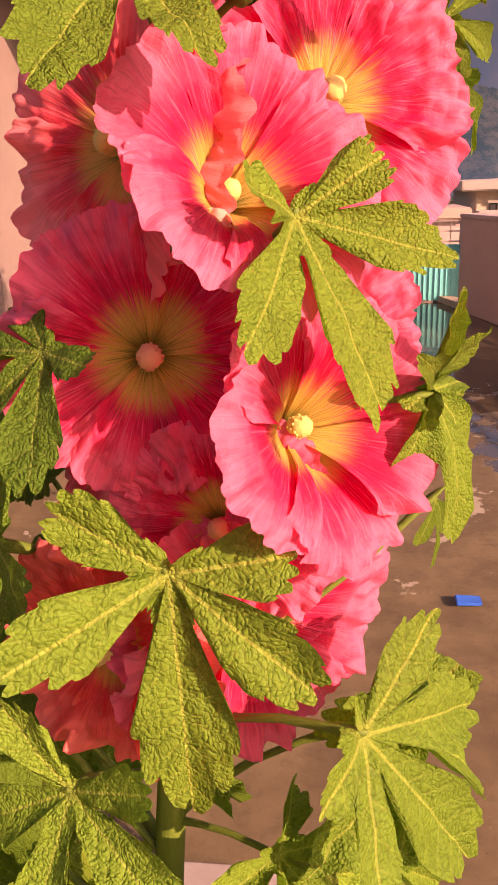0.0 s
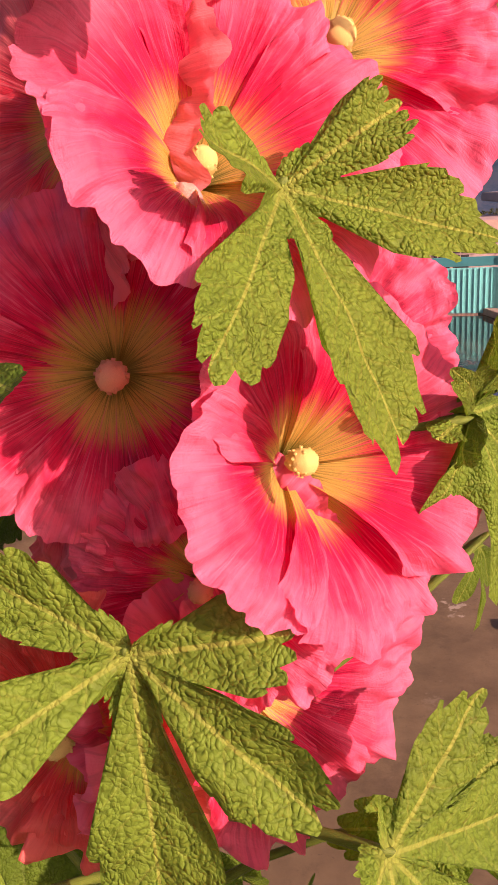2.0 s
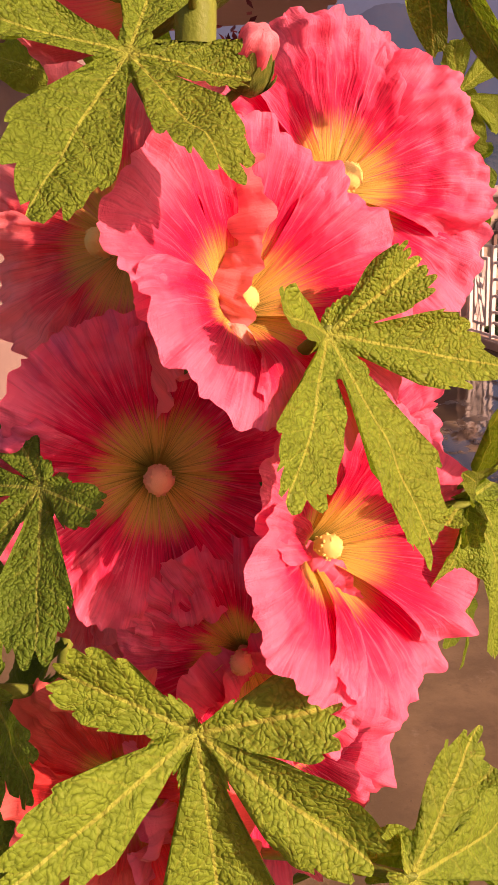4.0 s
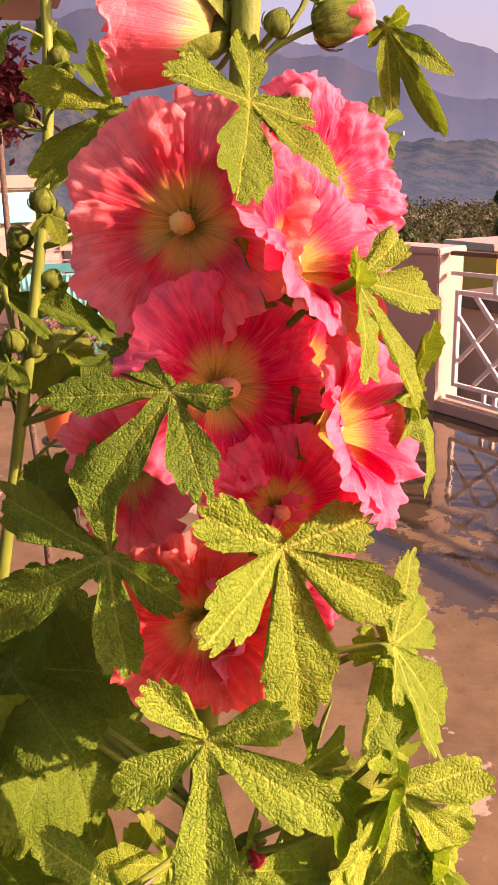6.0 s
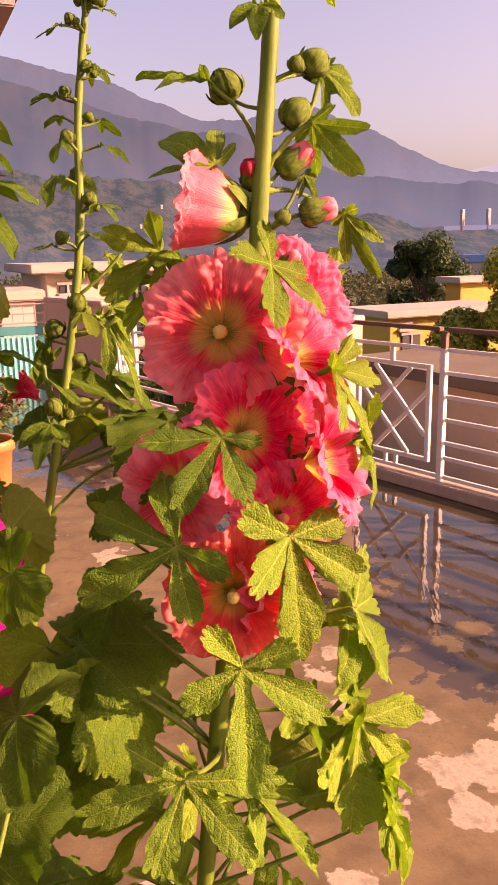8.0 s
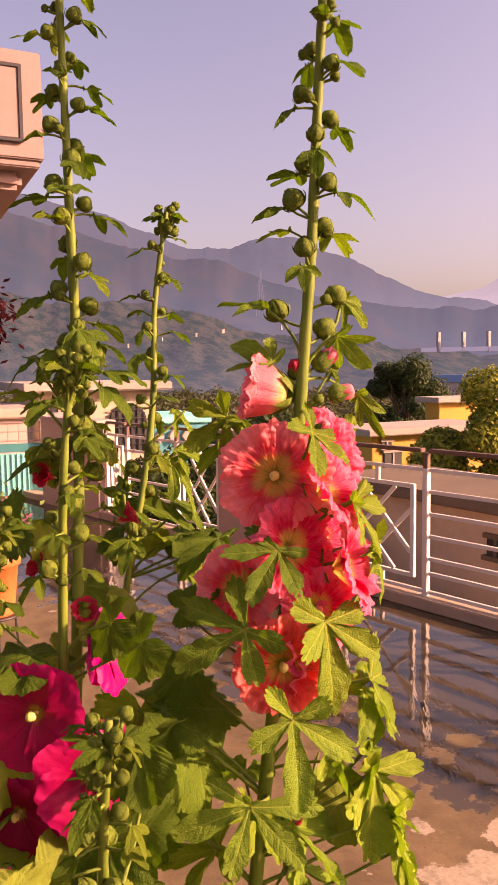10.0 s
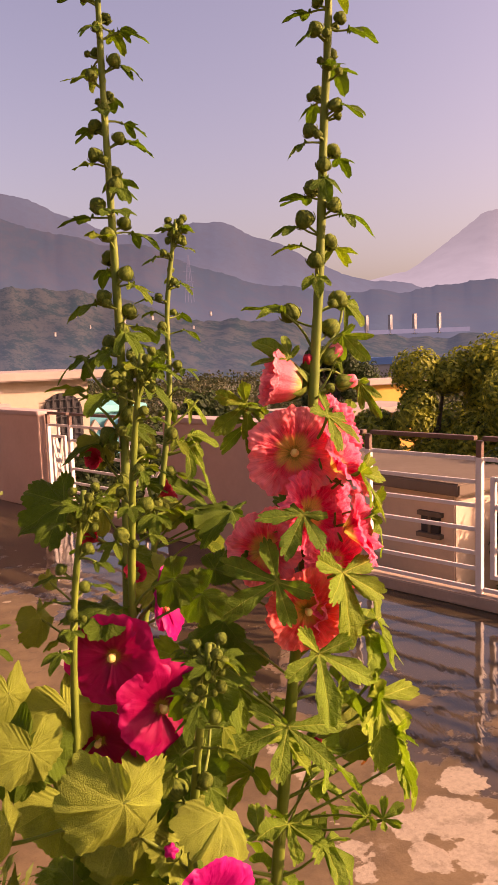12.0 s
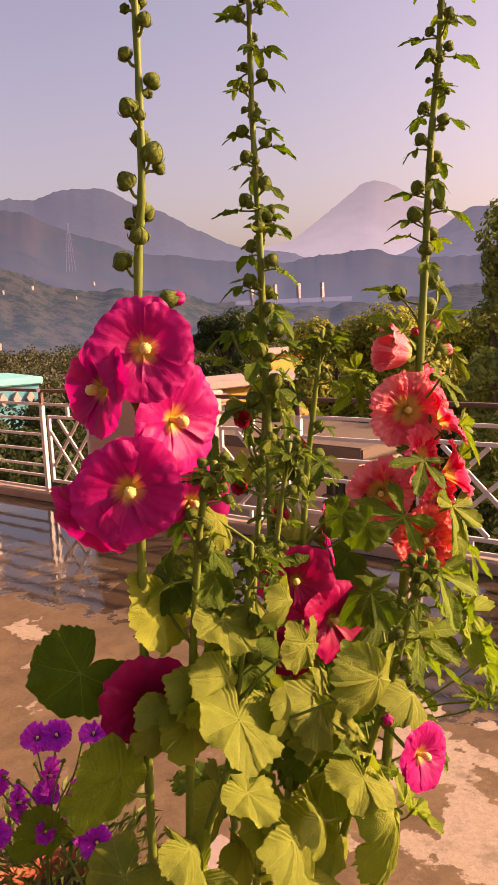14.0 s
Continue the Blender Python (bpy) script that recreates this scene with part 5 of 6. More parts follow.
leaf(coral, (0.356, 0.547, 1.195), (0.369, 0.519, 1.138), (1.3, -0.1, 1.9), LOBED, 0.20)
leaf(coral, (0.32, 0.591, 1.239), (0.269, 0.616, 1.242), (-0.01, 0.05, 1.71), ROUND, 0.40)
leaf(coral, (0.232, 0.47, 1.195), (0.203, 0.49, 1.212), (-0.01, 0.05, 1.71), LOBED, 0.50)
leaf(coral, (0.25, 0.461, 1.191), (0.277, 0.453, 1.205), (-0.01, 0.05, 1.71), LOBED, 0.50)
leaf(coral, (0.203, 0.686, 1.706), (0.155, 0.696, 1.668), (-0.01, 0.05, 1.71), LOBED, 0.50)
leaf(coral, (0.219, 0.676, 1.699), (0.193, 0.692, 1.711), (-0.01, 0.05, 1.71), LOBED, 0.60)
leaf(coral, (0.207, 0.687, 1.68), (0.165, 0.696, 1.646), (-0.01, 0.05, 1.71), LOBED, 0.30)
leaf(coral, (0.375, 0.65, 1.172), (0.383, 0.645, 1.125), (-0.5, -0.25, 1.8), DRY, 0.0, None, 0, 0.5)
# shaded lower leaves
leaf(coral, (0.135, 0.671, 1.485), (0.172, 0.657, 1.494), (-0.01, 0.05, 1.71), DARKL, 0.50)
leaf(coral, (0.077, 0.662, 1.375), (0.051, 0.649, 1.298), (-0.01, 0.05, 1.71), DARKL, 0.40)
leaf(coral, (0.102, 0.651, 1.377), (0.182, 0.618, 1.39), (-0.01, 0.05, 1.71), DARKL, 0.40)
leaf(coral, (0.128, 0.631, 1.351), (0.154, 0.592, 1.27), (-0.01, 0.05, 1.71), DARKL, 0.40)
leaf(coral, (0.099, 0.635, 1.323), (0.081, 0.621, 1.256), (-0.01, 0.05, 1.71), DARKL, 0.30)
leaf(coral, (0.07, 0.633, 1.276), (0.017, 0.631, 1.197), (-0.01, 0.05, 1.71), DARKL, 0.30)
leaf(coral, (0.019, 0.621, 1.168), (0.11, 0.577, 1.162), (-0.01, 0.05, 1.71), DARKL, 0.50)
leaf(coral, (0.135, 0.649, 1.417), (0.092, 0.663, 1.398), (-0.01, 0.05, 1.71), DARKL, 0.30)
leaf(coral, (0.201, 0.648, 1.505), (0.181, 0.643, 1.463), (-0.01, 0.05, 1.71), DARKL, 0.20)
# second and third stems
leaf(behind, (0.125, 0.887, 1.583), (0.205, 0.841, 1.563), (-0.01, 0.05, 1.71), DTHIN, 0.60, None, 0, 0.6)
leaf(behind, (0.244, 0.815, 1.528), (0.173, 0.848, 1.53), (-0.01, 0.05, 1.71), DARKL, 0.70)
leaf(behind, (0.194, 0.874, 1.64), (0.236, 0.824, 1.566), (-0.01, 0.05, 1.71), THIN, 0.20, None, 0, 0.45)
leaf(behind, (0.208, 0.888, 1.704), (0.239, 0.863, 1.671), (-0.01, 0.05, 1.71), THIN, 0.30, None, 1, 0.6)
leaf(behind, (0.12, 0.872, 1.53), (0.088, 0.882, 1.516), (-0.01, 0.05, 1.71), DARKL, 0.50)
leaf(behind, (0.192, 0.826, 1.488), (0.216, 0.807, 1.465), (-0.01, 0.05, 1.71), LOBED, 0.30)
leaf(behind, (0.131, 0.886, 1.589), (0.149, 0.894, 1.630), (-0.01, 0.05, 1.71), DTHIN, 0.30, None, 1, 0.6)
leaf(behind, (0.202, 0.859, 1.502), (0.233, 0.833, 1.461), (-0.35, -0.23, 1.78), LOBED, 0.30)
leaf(behind, (0.2, 0.87, 1.575), (0.249, 0.837, 1.556), (-0.35, -0.23, 1.78), DTHIN, 0.60, None, 1, 0.8)
leaf(behind, (0.206, 0.877, 1.648), (0.248, 0.85, 1.638), (-0.35, -0.23, 1.78), THIN, 0.60)
leaf(behind, (0.204, 0.861, 1.53), (0.251, 0.833, 1.528), (-0.35, -0.23, 1.78), DARKL, 0.60)
leaf(behind, (0.149, 0.895, 1.531), (0.188, 0.87, 1.521), (-0.35, -0.23, 1.78), ROUND, 0.40)
leaf(tall, (-0.003, 0.759, 1.734), (-0.045, 0.785, 1.744), (-0.35, -0.23, 1.78), DTHIN, 0.70, None, 0, 0.7)
leaf(tall, (-0.001, 0.75, 1.778), (-0.042, 0.77, 1.775), (-0.29, -0.22, 1.78), DTHIN, 0.80, None, 1, 0.7)
leaf(tall, (-0.001, 0.75, 1.674), (0.023, 0.732, 1.651), (-0.35, -0.23, 1.78), ROUND, 0.30)
leaf(tall, (0.001, 0.735, 1.584), (0.011, 0.724, 1.55), (-0.35, -0.23, 1.78), ROUND, 0.30)
leaf(tall, (-0.041, 0.761, 1.585), (-0.098, 0.791, 1.549), (-0.35, -0.23, 1.78), DARKL, 0.50)
leaf(tall, (0.052, 0.692, 1.493), (0.077, 0.67, 1.447), (-0.35, -0.23, 1.78), ROUND, 0.30)
leaf(tall, (-0.071, 0.766, 1.489), (-0.063, 0.759, 1.473), (-0.35, -0.23, 1.78), ROUND, 0.30)
leaf(tall, (-0.007, 0.721, 1.446), (0.019, 0.7, 1.415), (-0.35, -0.23, 1.78), ROUND, 0.30)
leaf(tall, (-0.084, 0.768, 1.444), (-0.075, 0.756, 1.406), (-0.35, -0.23, 1.78), ROUND, 0.30)
leaf(tall, (0.031, 0.708, 1.516), (0.055, 0.69, 1.5), (-0.35, -0.23, 1.78), DARKL, 0.50)
leaf(tall, (0.052, 0.72, 1.695), (0.072, 0.704, 1.665), (-0.35, -0.23, 1.78), ROUND, 0.40)
# crimson stems
leaf(crimson, (-0.187, 0.585, 1.18), (-0.188, 0.569, 1.108), (-0.71, -0.22, 1.79), ROUND, 0.40)
leaf(crimson, (-0.131, 0.568, 1.308), (-0.096, 0.528, 1.259), (-0.71, -0.22, 1.79), ROUND, 0.30)
leaf(crimson, (-0.071, 0.519, 1.309), (-0.051, 0.487, 1.237), (-0.71, -0.22, 1.79), ROUND, 0.30)
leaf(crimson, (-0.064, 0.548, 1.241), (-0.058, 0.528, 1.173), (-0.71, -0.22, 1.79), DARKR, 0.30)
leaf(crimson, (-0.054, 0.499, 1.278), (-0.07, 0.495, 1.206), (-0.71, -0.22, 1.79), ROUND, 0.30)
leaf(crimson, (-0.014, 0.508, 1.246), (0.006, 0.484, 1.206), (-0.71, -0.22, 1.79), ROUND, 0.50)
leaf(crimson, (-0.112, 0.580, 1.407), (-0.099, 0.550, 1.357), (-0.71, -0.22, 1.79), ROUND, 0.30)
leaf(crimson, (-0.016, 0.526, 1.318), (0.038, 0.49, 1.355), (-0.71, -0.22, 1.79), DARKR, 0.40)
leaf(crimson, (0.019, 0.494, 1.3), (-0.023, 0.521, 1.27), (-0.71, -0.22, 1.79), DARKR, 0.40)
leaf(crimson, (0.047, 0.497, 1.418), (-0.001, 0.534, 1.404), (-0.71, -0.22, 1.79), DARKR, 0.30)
leaf(crimson, (-0.101, 0.509, 1.154), (-0.088, 0.481, 1.077), (-0.71, -0.22, 1.79), ROUND, 0.30)
leaf(crimson, (-0.119, 0.504, 1.071), (-0.078, 0.46, 1.019), (-0.71, -0.22, 1.79), ROUND, 0.40)
leaf(crimson, (-0.18, 0.562, 1.104), (-0.161, 0.538, 1.069), (-0.71, -0.22, 1.79), ROUND, 0.30)
leaf(crimson, (-0.015, 0.443, 1.169), (-0.002, 0.406, 1.054), (-0.71, -0.22, 1.79), ROUND, 0.20, None, None, 0.45)
leaf(crimson, (-0.146, 0.545, 1.152), (-0.134, 0.521, 1.087), (-0.71, -0.22, 1.79), ROUND, 0.30)
leaf(crimson, (0.011, 0.498, 1.293), (-0.013, 0.509, 1.25), (-0.71, -0.22, 1.79), DARKR, 0.30)
leaf(crimson, (-0.037, 0.581, 1.485), (-0.078, 0.617, 1.498), (-0.71, -0.22, 1.79), DARKR, 0.50)
leaf(crimson, (0.025, 0.54, 1.529), (-0.003, 0.558, 1.507), (-0.71, -0.22, 1.79), DARKR, 0.40)
leaf(crimson, (0.048, 0.518, 1.513), (0.02, 0.536, 1.49), (-0.71, -0.22, 1.79), DARKR, 0.40)
# magenta stems
leaf(magenta, (-0.31, 0.494, 1.516), (-0.307, 0.477, 1.449), (-0.71, -0.22, 1.79), ROUND, 0.30)
leaf(magenta, (-0.379, 0.533, 1.439), (-0.426, 0.561, 1.395), (-0.71, -0.22, 1.79), DARKR, 0.30)
leaf(magenta, (-0.306, 0.470, 1.380), (-0.296, 0.455, 1.328), (-0.71, -0.22, 1.79), ROUND, 0.10)
leaf(magenta, (-0.366, 0.5, 1.34), (-0.393, 0.505, 1.261), (-0.71, -0.22, 1.79), DARKR, 0.20)
leaf(magenta, (-0.273, 0.458, 1.486), (-0.245, 0.427, 1.453), (-0.71, -0.22, 1.79), ROUND, 0.30)
leaf(magenta, (-0.294, 0.46, 1.423), (-0.289, 0.445, 1.373), (-0.71, -0.22, 1.79), ROUND, 0.20)
leaf(magenta, (-0.269, 0.442, 1.434), (-0.27, 0.429, 1.373), (-0.71, -0.22, 1.79), ROUND, 0.30)
leaf(magenta, (-0.261, 0.472, 1.593), (-0.242, 0.451, 1.569), (-0.71, -0.22, 1.79), ROUND, 0.30)
leaf(magenta, (-0.292, 0.482, 1.527), (-0.328, 0.508, 1.513), (-0.71, -0.22, 1.79), DARKR, 0.40)
leaf(magenta, (-0.271, 0.468, 1.539), (-0.255, 0.446, 1.501), (-0.71, -0.22, 1.79), DARKR, 0.40)
leaf(magenta, (-0.335, 0.454, 1.246), (-0.306, 0.423, 1.214), (-0.71, -0.22, 1.79), ROUND, 0.50)
leaf(magenta, (-0.315, 0.431, 1.215), (-0.354, 0.454, 1.18), (-0.71, -0.22, 1.79), ROUND, 0.40)
leaf(magenta, (-0.268, 0.415, 1.317), (-0.249, 0.407, 1.347), (-0.71, -0.22, 1.79), DARKR, 0.40)
leaf(magenta, (-0.189, 0.4, 1.455), (-0.195, 0.398, 1.412), (-0.35, -0.23, 1.78), ROUND, 0.30)
leaf(magenta, (-0.202, 0.415, 1.503), (-0.203, 0.41, 1.465), (-0.35, -0.23, 1.78), ROUND, 0.30)
leaf(magenta, (-0.12, 0.352, 1.415), (-0.14, 0.355, 1.353), (-0.35, -0.23, 1.78), ROUND, 0.30)
leaf(magenta, (-0.215, 0.407, 1.393), (-0.21, 0.398, 1.354), (-0.35, -0.23, 1.78), ROUND, 0.30)
leaf(magenta, (-0.263, 0.947, 0.978), (-0.296, 0.956, 0.903), (-0.71, -0.22, 1.79), DARKR, 0.40)
leaf(crimson, (-0.200, 0.435, 1.205), (-0.176, 0.415, 1.150), (-0.71, -0.22, 1.79), ROUND, 0.40)
leaf(crimson, (-0.140, 0.452, 1.190), (-0.112, 0.440, 1.150), (-0.71, -0.22, 1.79), ROUND, 0.40)
leaf(magenta, (-0.324, 0.475, 1.394), (-0.330, 0.463, 1.345), (-0.71, -0.22, 1.79), ROUND, 0.20)
# more foliage low on the stems
r2 = random.Random(77)
# dark-painted copies mixed in to stand for leaves in shade
MIXED = ROUND + ROUND + DARKR
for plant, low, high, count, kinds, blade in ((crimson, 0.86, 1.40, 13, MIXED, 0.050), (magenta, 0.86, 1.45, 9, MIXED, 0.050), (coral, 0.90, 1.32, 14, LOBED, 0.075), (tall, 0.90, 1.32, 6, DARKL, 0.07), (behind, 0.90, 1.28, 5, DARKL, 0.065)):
    for k in range(count):
        z = low + (high - low) * (k + r2.random()) / count
        line = r2.choice(STEMS[plant])[0]
        p = min(line, key=lambda q: abs(q.z - z))
        a = k * 2.4 + r2.uniform(-0.4, 0.4)
        out = Vector((math.cos(a), math.sin(a), 0))
        joint = p + out * r2.uniform(0.03, 0.07) + Vector((0, 0, r2.uniform(0.0, 0.02)))
        size = blade * r2.uniform(0.7, 1.15)
        leaf(plant, joint, joint + (out * 0.8 + Vector((0, 0, r2.uniform(-0.9, -0.1)))).normalized() * size, joint + out * 0.4 + Vector((0, -0.4, 0.5)), kinds, 0.5)


# ---- pots, ledge and terrace plants ----
def pot(at, top, radius, high, mat, label, group=""):
    verts, faces = lathe([(0.0, 0.0), (0.68, 0.0), (0.70, 0.03), (0.90, 0.82), (1.0, 0.83), (1.02, 0.98), (0.98, 1.0), (0.90, 0.99), (0.86, 0.90), (0.66, 0.06), (0.0, 0.05)], 40)
    me = mesh_of("flower_pot", [(x * radius, y * radius, z * high) for x, y, z in verts], faces, mat)
    ob = tagged(put("flower_pot", me, Matrix.Translation((at[0], at[1], top - high))), label, "flower pot", group)
    verts, faces = [(0, 0, 0)], []
    for j in range(1, 6):
        for k in range(24):
            a, r = 2 * math.pi * k / 24, radius * 0.855 * j / 5
            verts.append((r * math.cos(a), r * math.sin(a), 0.006 * noise.noise((r * 60 * math.cos(a), r * 60 * math.sin(a), radius))))
    faces += [(0, 1 + k, 1 + (k + 1) % 24) for k in range(24)]
    faces += [(1 + j * 24 + k, 1 + (j + 1) * 24 + k, 1 + (j + 1) * 24 + (k + 1) % 24, 1 + j * 24 + (k + 1) % 24) for j in range(4) for k in range(24)]
    put("soil", mesh_of("soil", verts, faces, SOIL), Matrix.Translation((at[0], at[1], top - high * 0.12)), ob, "dark potting soil")
    return ob


tagged(part("plant_ledge", box((-0.62, 0.38, 0.0), (0.40, 1.42, 0.38), 0.012), CONCRETE, None), "low cement ledge that carries the flower pots", "ledge")
pot((0.165, 0.625), 0.71, 0.115, 0.33, TERRACOTTA, "round terracotta pot with hollyhock stems", "pots on the ledge")
pot((-0.075, 0.725), 0.71, 0.115, 0.33, TERRACOTTA, "round terracotta pot with hollyhock stems", "pots on the ledge")
pot((-0.29, 0.58), 0.71, 0.11, 0.33, TERRACOTTA, "round terracotta pot with hollyhock stems", "pots on the ledge")
pot((-0.27, 1.01), 0.80, 0.135, 0.42, TERRACOTTA, "tall terracotta pot full of violet petunias", "pots on the ledge")

# petunias
petunia = thing("petunia", (-0.27, 1.01, 0.80), "bushy petunia with violet flowers and narrow leaves", "petunia")
r1 = random.Random(12)
pts = stem(petunia, [(-0.27, 1.01, 0.745), (-0.27, 1.00, 0.88), (-0.265, 0.985, 0.94)], 0.004, 0.002)
verts, faces = [], []
for k in range(1300):
    a, r = r1.uniform(0, 6.28), 0.19 * math.sqrt(r1.random())
    root = Vector((-0.265 + r * math.cos(a), 1.00 + r * math.sin(a), 0.76 + r1.uniform(0, 0.15) - 0.25 * max(0.0, r - 0.14)))
    d = Vector((math.cos(a + r1.uniform(-1, 1)) * 0.7, math.sin(a + r1.uniform(-1, 1)) * 0.7, r1.uniform(0.3, 1.3))).normalized()
    e = d.cross(Vector((r1.uniform(-1, 1), r1.uniform(-1, 1), 0.4))).normalized()
    l, w, i = r1.uniform(0.025, 0.06), r1.uniform(0.0022, 0.005), len(verts)
    verts += [root, root + d * l * 0.5 + e * w, root + d * l * 0.5 - e * w, root + d * l - Vector((0, 0, l * 0.25))]
    faces += [(i, i + 1, i + 2), (i + 1, i + 3, i + 2)]
base = Vector((-0.27, 1.01, 0.80))
put("foliage", mesh_of("foliage", [v - base for v in verts], faces, GRASS, None, False), Matrix.Translation(base), petunia, "narrow green leaves")
for k, p in enumerate(((-0.281, 0.973, 1.12), (-0.250, 0.958, 1.12), (-0.207, 0.912, 1.123), (-0.276, 0.956, 1.061), (-0.274, 0.966, 1.024), (-0.322, 0.984, 1.017), (-0.247, 0.921, 1.009),
                       (-0.225, 0.926, 1.022), (-0.292, 0.95, 0.969), (-0.249, 0.914, 0.967), (-0.226, 0.891, 0.948), (-0.345, 1.01, 1.05), (-0.36, 0.98, 0.98))):
    up = 1.0 if p[2] > 1.1 else r1.uniform(-0.1, 0.4)
    flower(petunia, p, (r1.uniform(-0.9, 0.8), r1.uniform(-0.9, -0.3), up), r1.uniform(0.022, 0.031), "violet", k * 0.7)
for k in range(6):
    a = k * 1.1 + 0.4
    bud(petunia, (-0.27 + 0.07 * math.cos(a), 0.97 + 0.06 * math.sin(a), 1.02 + 0.02 * k), (math.cos(a), -0.3, 1.2), 0.0035)

# pink flowering plant in an orange pot, on a block
stand = thing("plant_stand", (0.30, 3.98, 0.0), "thin black iron stand under an orange pot", "plant stand")
v, f = lathe([(0.10, 0.49), (0.13, 0.49), (0.13, 0.50), (0.10, 0.50), (0.10, 0.49)], 24)
put("ring", mesh_of("ring", v, f, GRILLE), Matrix.Translation((0.30, 3.98, 0.0)), stand)
for k in range(3):
    a = 2 * math.pi * k / 3 + 0.5
    part("leg", beam((0.30 + 0.12 * math.cos(a), 3.98 + 0.12 * math.sin(a), 0.49), (0.30 + 0.16 * math.cos(a), 3.98 + 0.16 * math.sin(a), 0.0), 0.012, 0.012), GRILLE, stand)
pot((0.30, 3.98), 0.82, 0.14, 0.32, POT_ORANGE, "bright orange plastic flower pot")


def bush(name, label, category, base, size, high, leaf_mat, leaf_long, count, seed, blossom=None, blossoms=0):
    """A leafy plant: branching stalks, many small leaves, and blossom if wanted."""
    r0 = random.Random(seed)
    ob = thing(name, base, label, category)
    base = Vector(base)
    tips = []
    for k in range(14):
        a = k * 2.4
        end = Vector((math.cos(a) * size * r0.uniform(0.3, 0.9), math.sin(a) * size * r0.uniform(0.3, 0.9), high * r0.uniform(0.5, 1.0)))
        v, f = tube([(0, 0, 0), end * 0.5 + Vector((0, 0, high * 0.12)), end], [0.006, 0.004, 0.002], 6)
        put("branch", mesh_of("branch", v, f, STEM_OLD), Matrix.Translation(base), ob)
        tips.append(end)
    verts, faces = [], []
    for k in range(count):
        t = r0.choice(tips)
        c = t * r0.uniform(0.35, 1.05) + Vector((r0.gauss(0, 1), r0.gauss(0, 1), r0.gauss(0, 1))) * size * 0.22
        d = Vector((r0.uniform(-1, 1), r0.uniform(-1, 1), r0.uniform(-0.6, 0.9))).normalized()
        e = d.cross(Vector((r0.uniform(-1, 1), r0.uniform(-1, 1), 1))).normalized()
        l, i = leaf_long * r0.uniform(0.6, 1.2), len(verts)
        w = l * 0.24
        verts += [c, c + d * l * 0.4 + e * w, c + d * l - Vector((0, 0, l * 0.2)), c + d * l * 0.4 - e * w]
        faces.append((i, i + 1, i + 2, i + 3))
    put("foliage", mesh_of("foliage", verts, faces, leaf_mat, None, False), Matrix.Translation(base), ob)
    if blossoms:
        verts, faces = [], []
        for k in range(blossoms):
            t = r0.choice(tips)
            c = t * r0.uniform(0.8, 1.1) + Vector((r0.gauss(0, 1), r0.gauss(0, 1), r0.gauss(0, 1))) * size * 0.16
            for p in range(5):
                d = Vector((r0.uniform(-1, 1), r0.uniform(-1, 1), r0.uniform(-0.2, 1))).normalized()
                e = d.cross(Vector((0.3, 0.2, 1))).normalized()
                i = len(verts)
                verts += [c, c + d * 0.014 + e * 0.009, c + d * 0.022, c + d * 0.014 - e * 0.009]
                faces.append((i, i + 1, i + 2, i + 3))
        put("blossom", mesh_of("blossom", verts, faces, blossom, None, False), Matrix.Translation(base), ob, "small pink blossoms")
    return ob


bush("pink_flowering_plant", "bushy green plant with small pink blossoms in an orange pot", "potted plant", (0.30, 3.98, 0.78), 0.20, 0.36, GRASS, 0.05, 900, 41, BLOSSOM, 160)

# dark red ornamental plant on a thin trunk
red_tree = thing("red_leaf_shrub", (0.125, 3.19, 0.0), "thin shrub with a clump of dark red leaves", "shrub")
v, f = tube([(0, 0, 0), (0.015, 0, 0.6), (0.0, 0.01, 1.2), (0.03, -0.1, 1.9)], [0.018, 0.014, 0.012, 0.01], 8)
put("trunk", mesh_of("trunk", v, f, BARK), Matrix.Translation((0.125, 3.19, 0.0)), red_tree)
verts, faces = [], []
for k in range(2600):
    c = Vector((r1.gauss(0.01, 0.07), r1.gauss(-0.04, 0.07), 2.0 + r1.gauss(0, 0.065)))
    d = Vector((r1.uniform(-1, 1), r1.uniform(-1, 1), r1.uniform(-1, 0.6))).normalized()
    e = d.cross(Vector((0.2, 0.4, 1))).normalized()
    i = len(verts)
    verts += [c, c + d * 0.022 + e * 0.010, c + d * 0.045, c + d * 0.022 - e * 0.010]
    faces.append((i, i + 1, i + 2, i + 3))
put("crown", mesh_of("crown", verts, faces, CROWN_RED, None, False), Matrix.Translation((0.125, 3.19, 0.0)), red_tree)

# blue scrap on the floor
bm = box((0.74, 3.02, 0.004), (0.84, 3.09, 0.016), 0.004)
for v in bm.verts:
    v.co.z += 0.010 * noise.noise(v.co * 30) + 0.01
tagged(part("plastic_scrap", bm, BLUE_BIT, None), "crumpled scrap of blue plastic on the floor", "litter")

# neighbouring upper storey with a jutting balcony box
house = thing("balcony_building", (-2.4, 5.2, 0.0), "pale pink plastered house wall with a jutting panelled balcony box", "building")
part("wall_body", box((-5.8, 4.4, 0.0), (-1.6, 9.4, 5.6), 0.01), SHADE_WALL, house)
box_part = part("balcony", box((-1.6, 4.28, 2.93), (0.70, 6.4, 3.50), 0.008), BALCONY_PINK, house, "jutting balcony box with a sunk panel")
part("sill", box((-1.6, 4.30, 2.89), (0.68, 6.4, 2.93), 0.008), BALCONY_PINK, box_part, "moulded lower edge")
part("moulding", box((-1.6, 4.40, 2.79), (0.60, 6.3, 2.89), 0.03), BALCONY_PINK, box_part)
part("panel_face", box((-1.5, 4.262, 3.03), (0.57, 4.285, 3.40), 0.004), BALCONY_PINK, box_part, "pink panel")
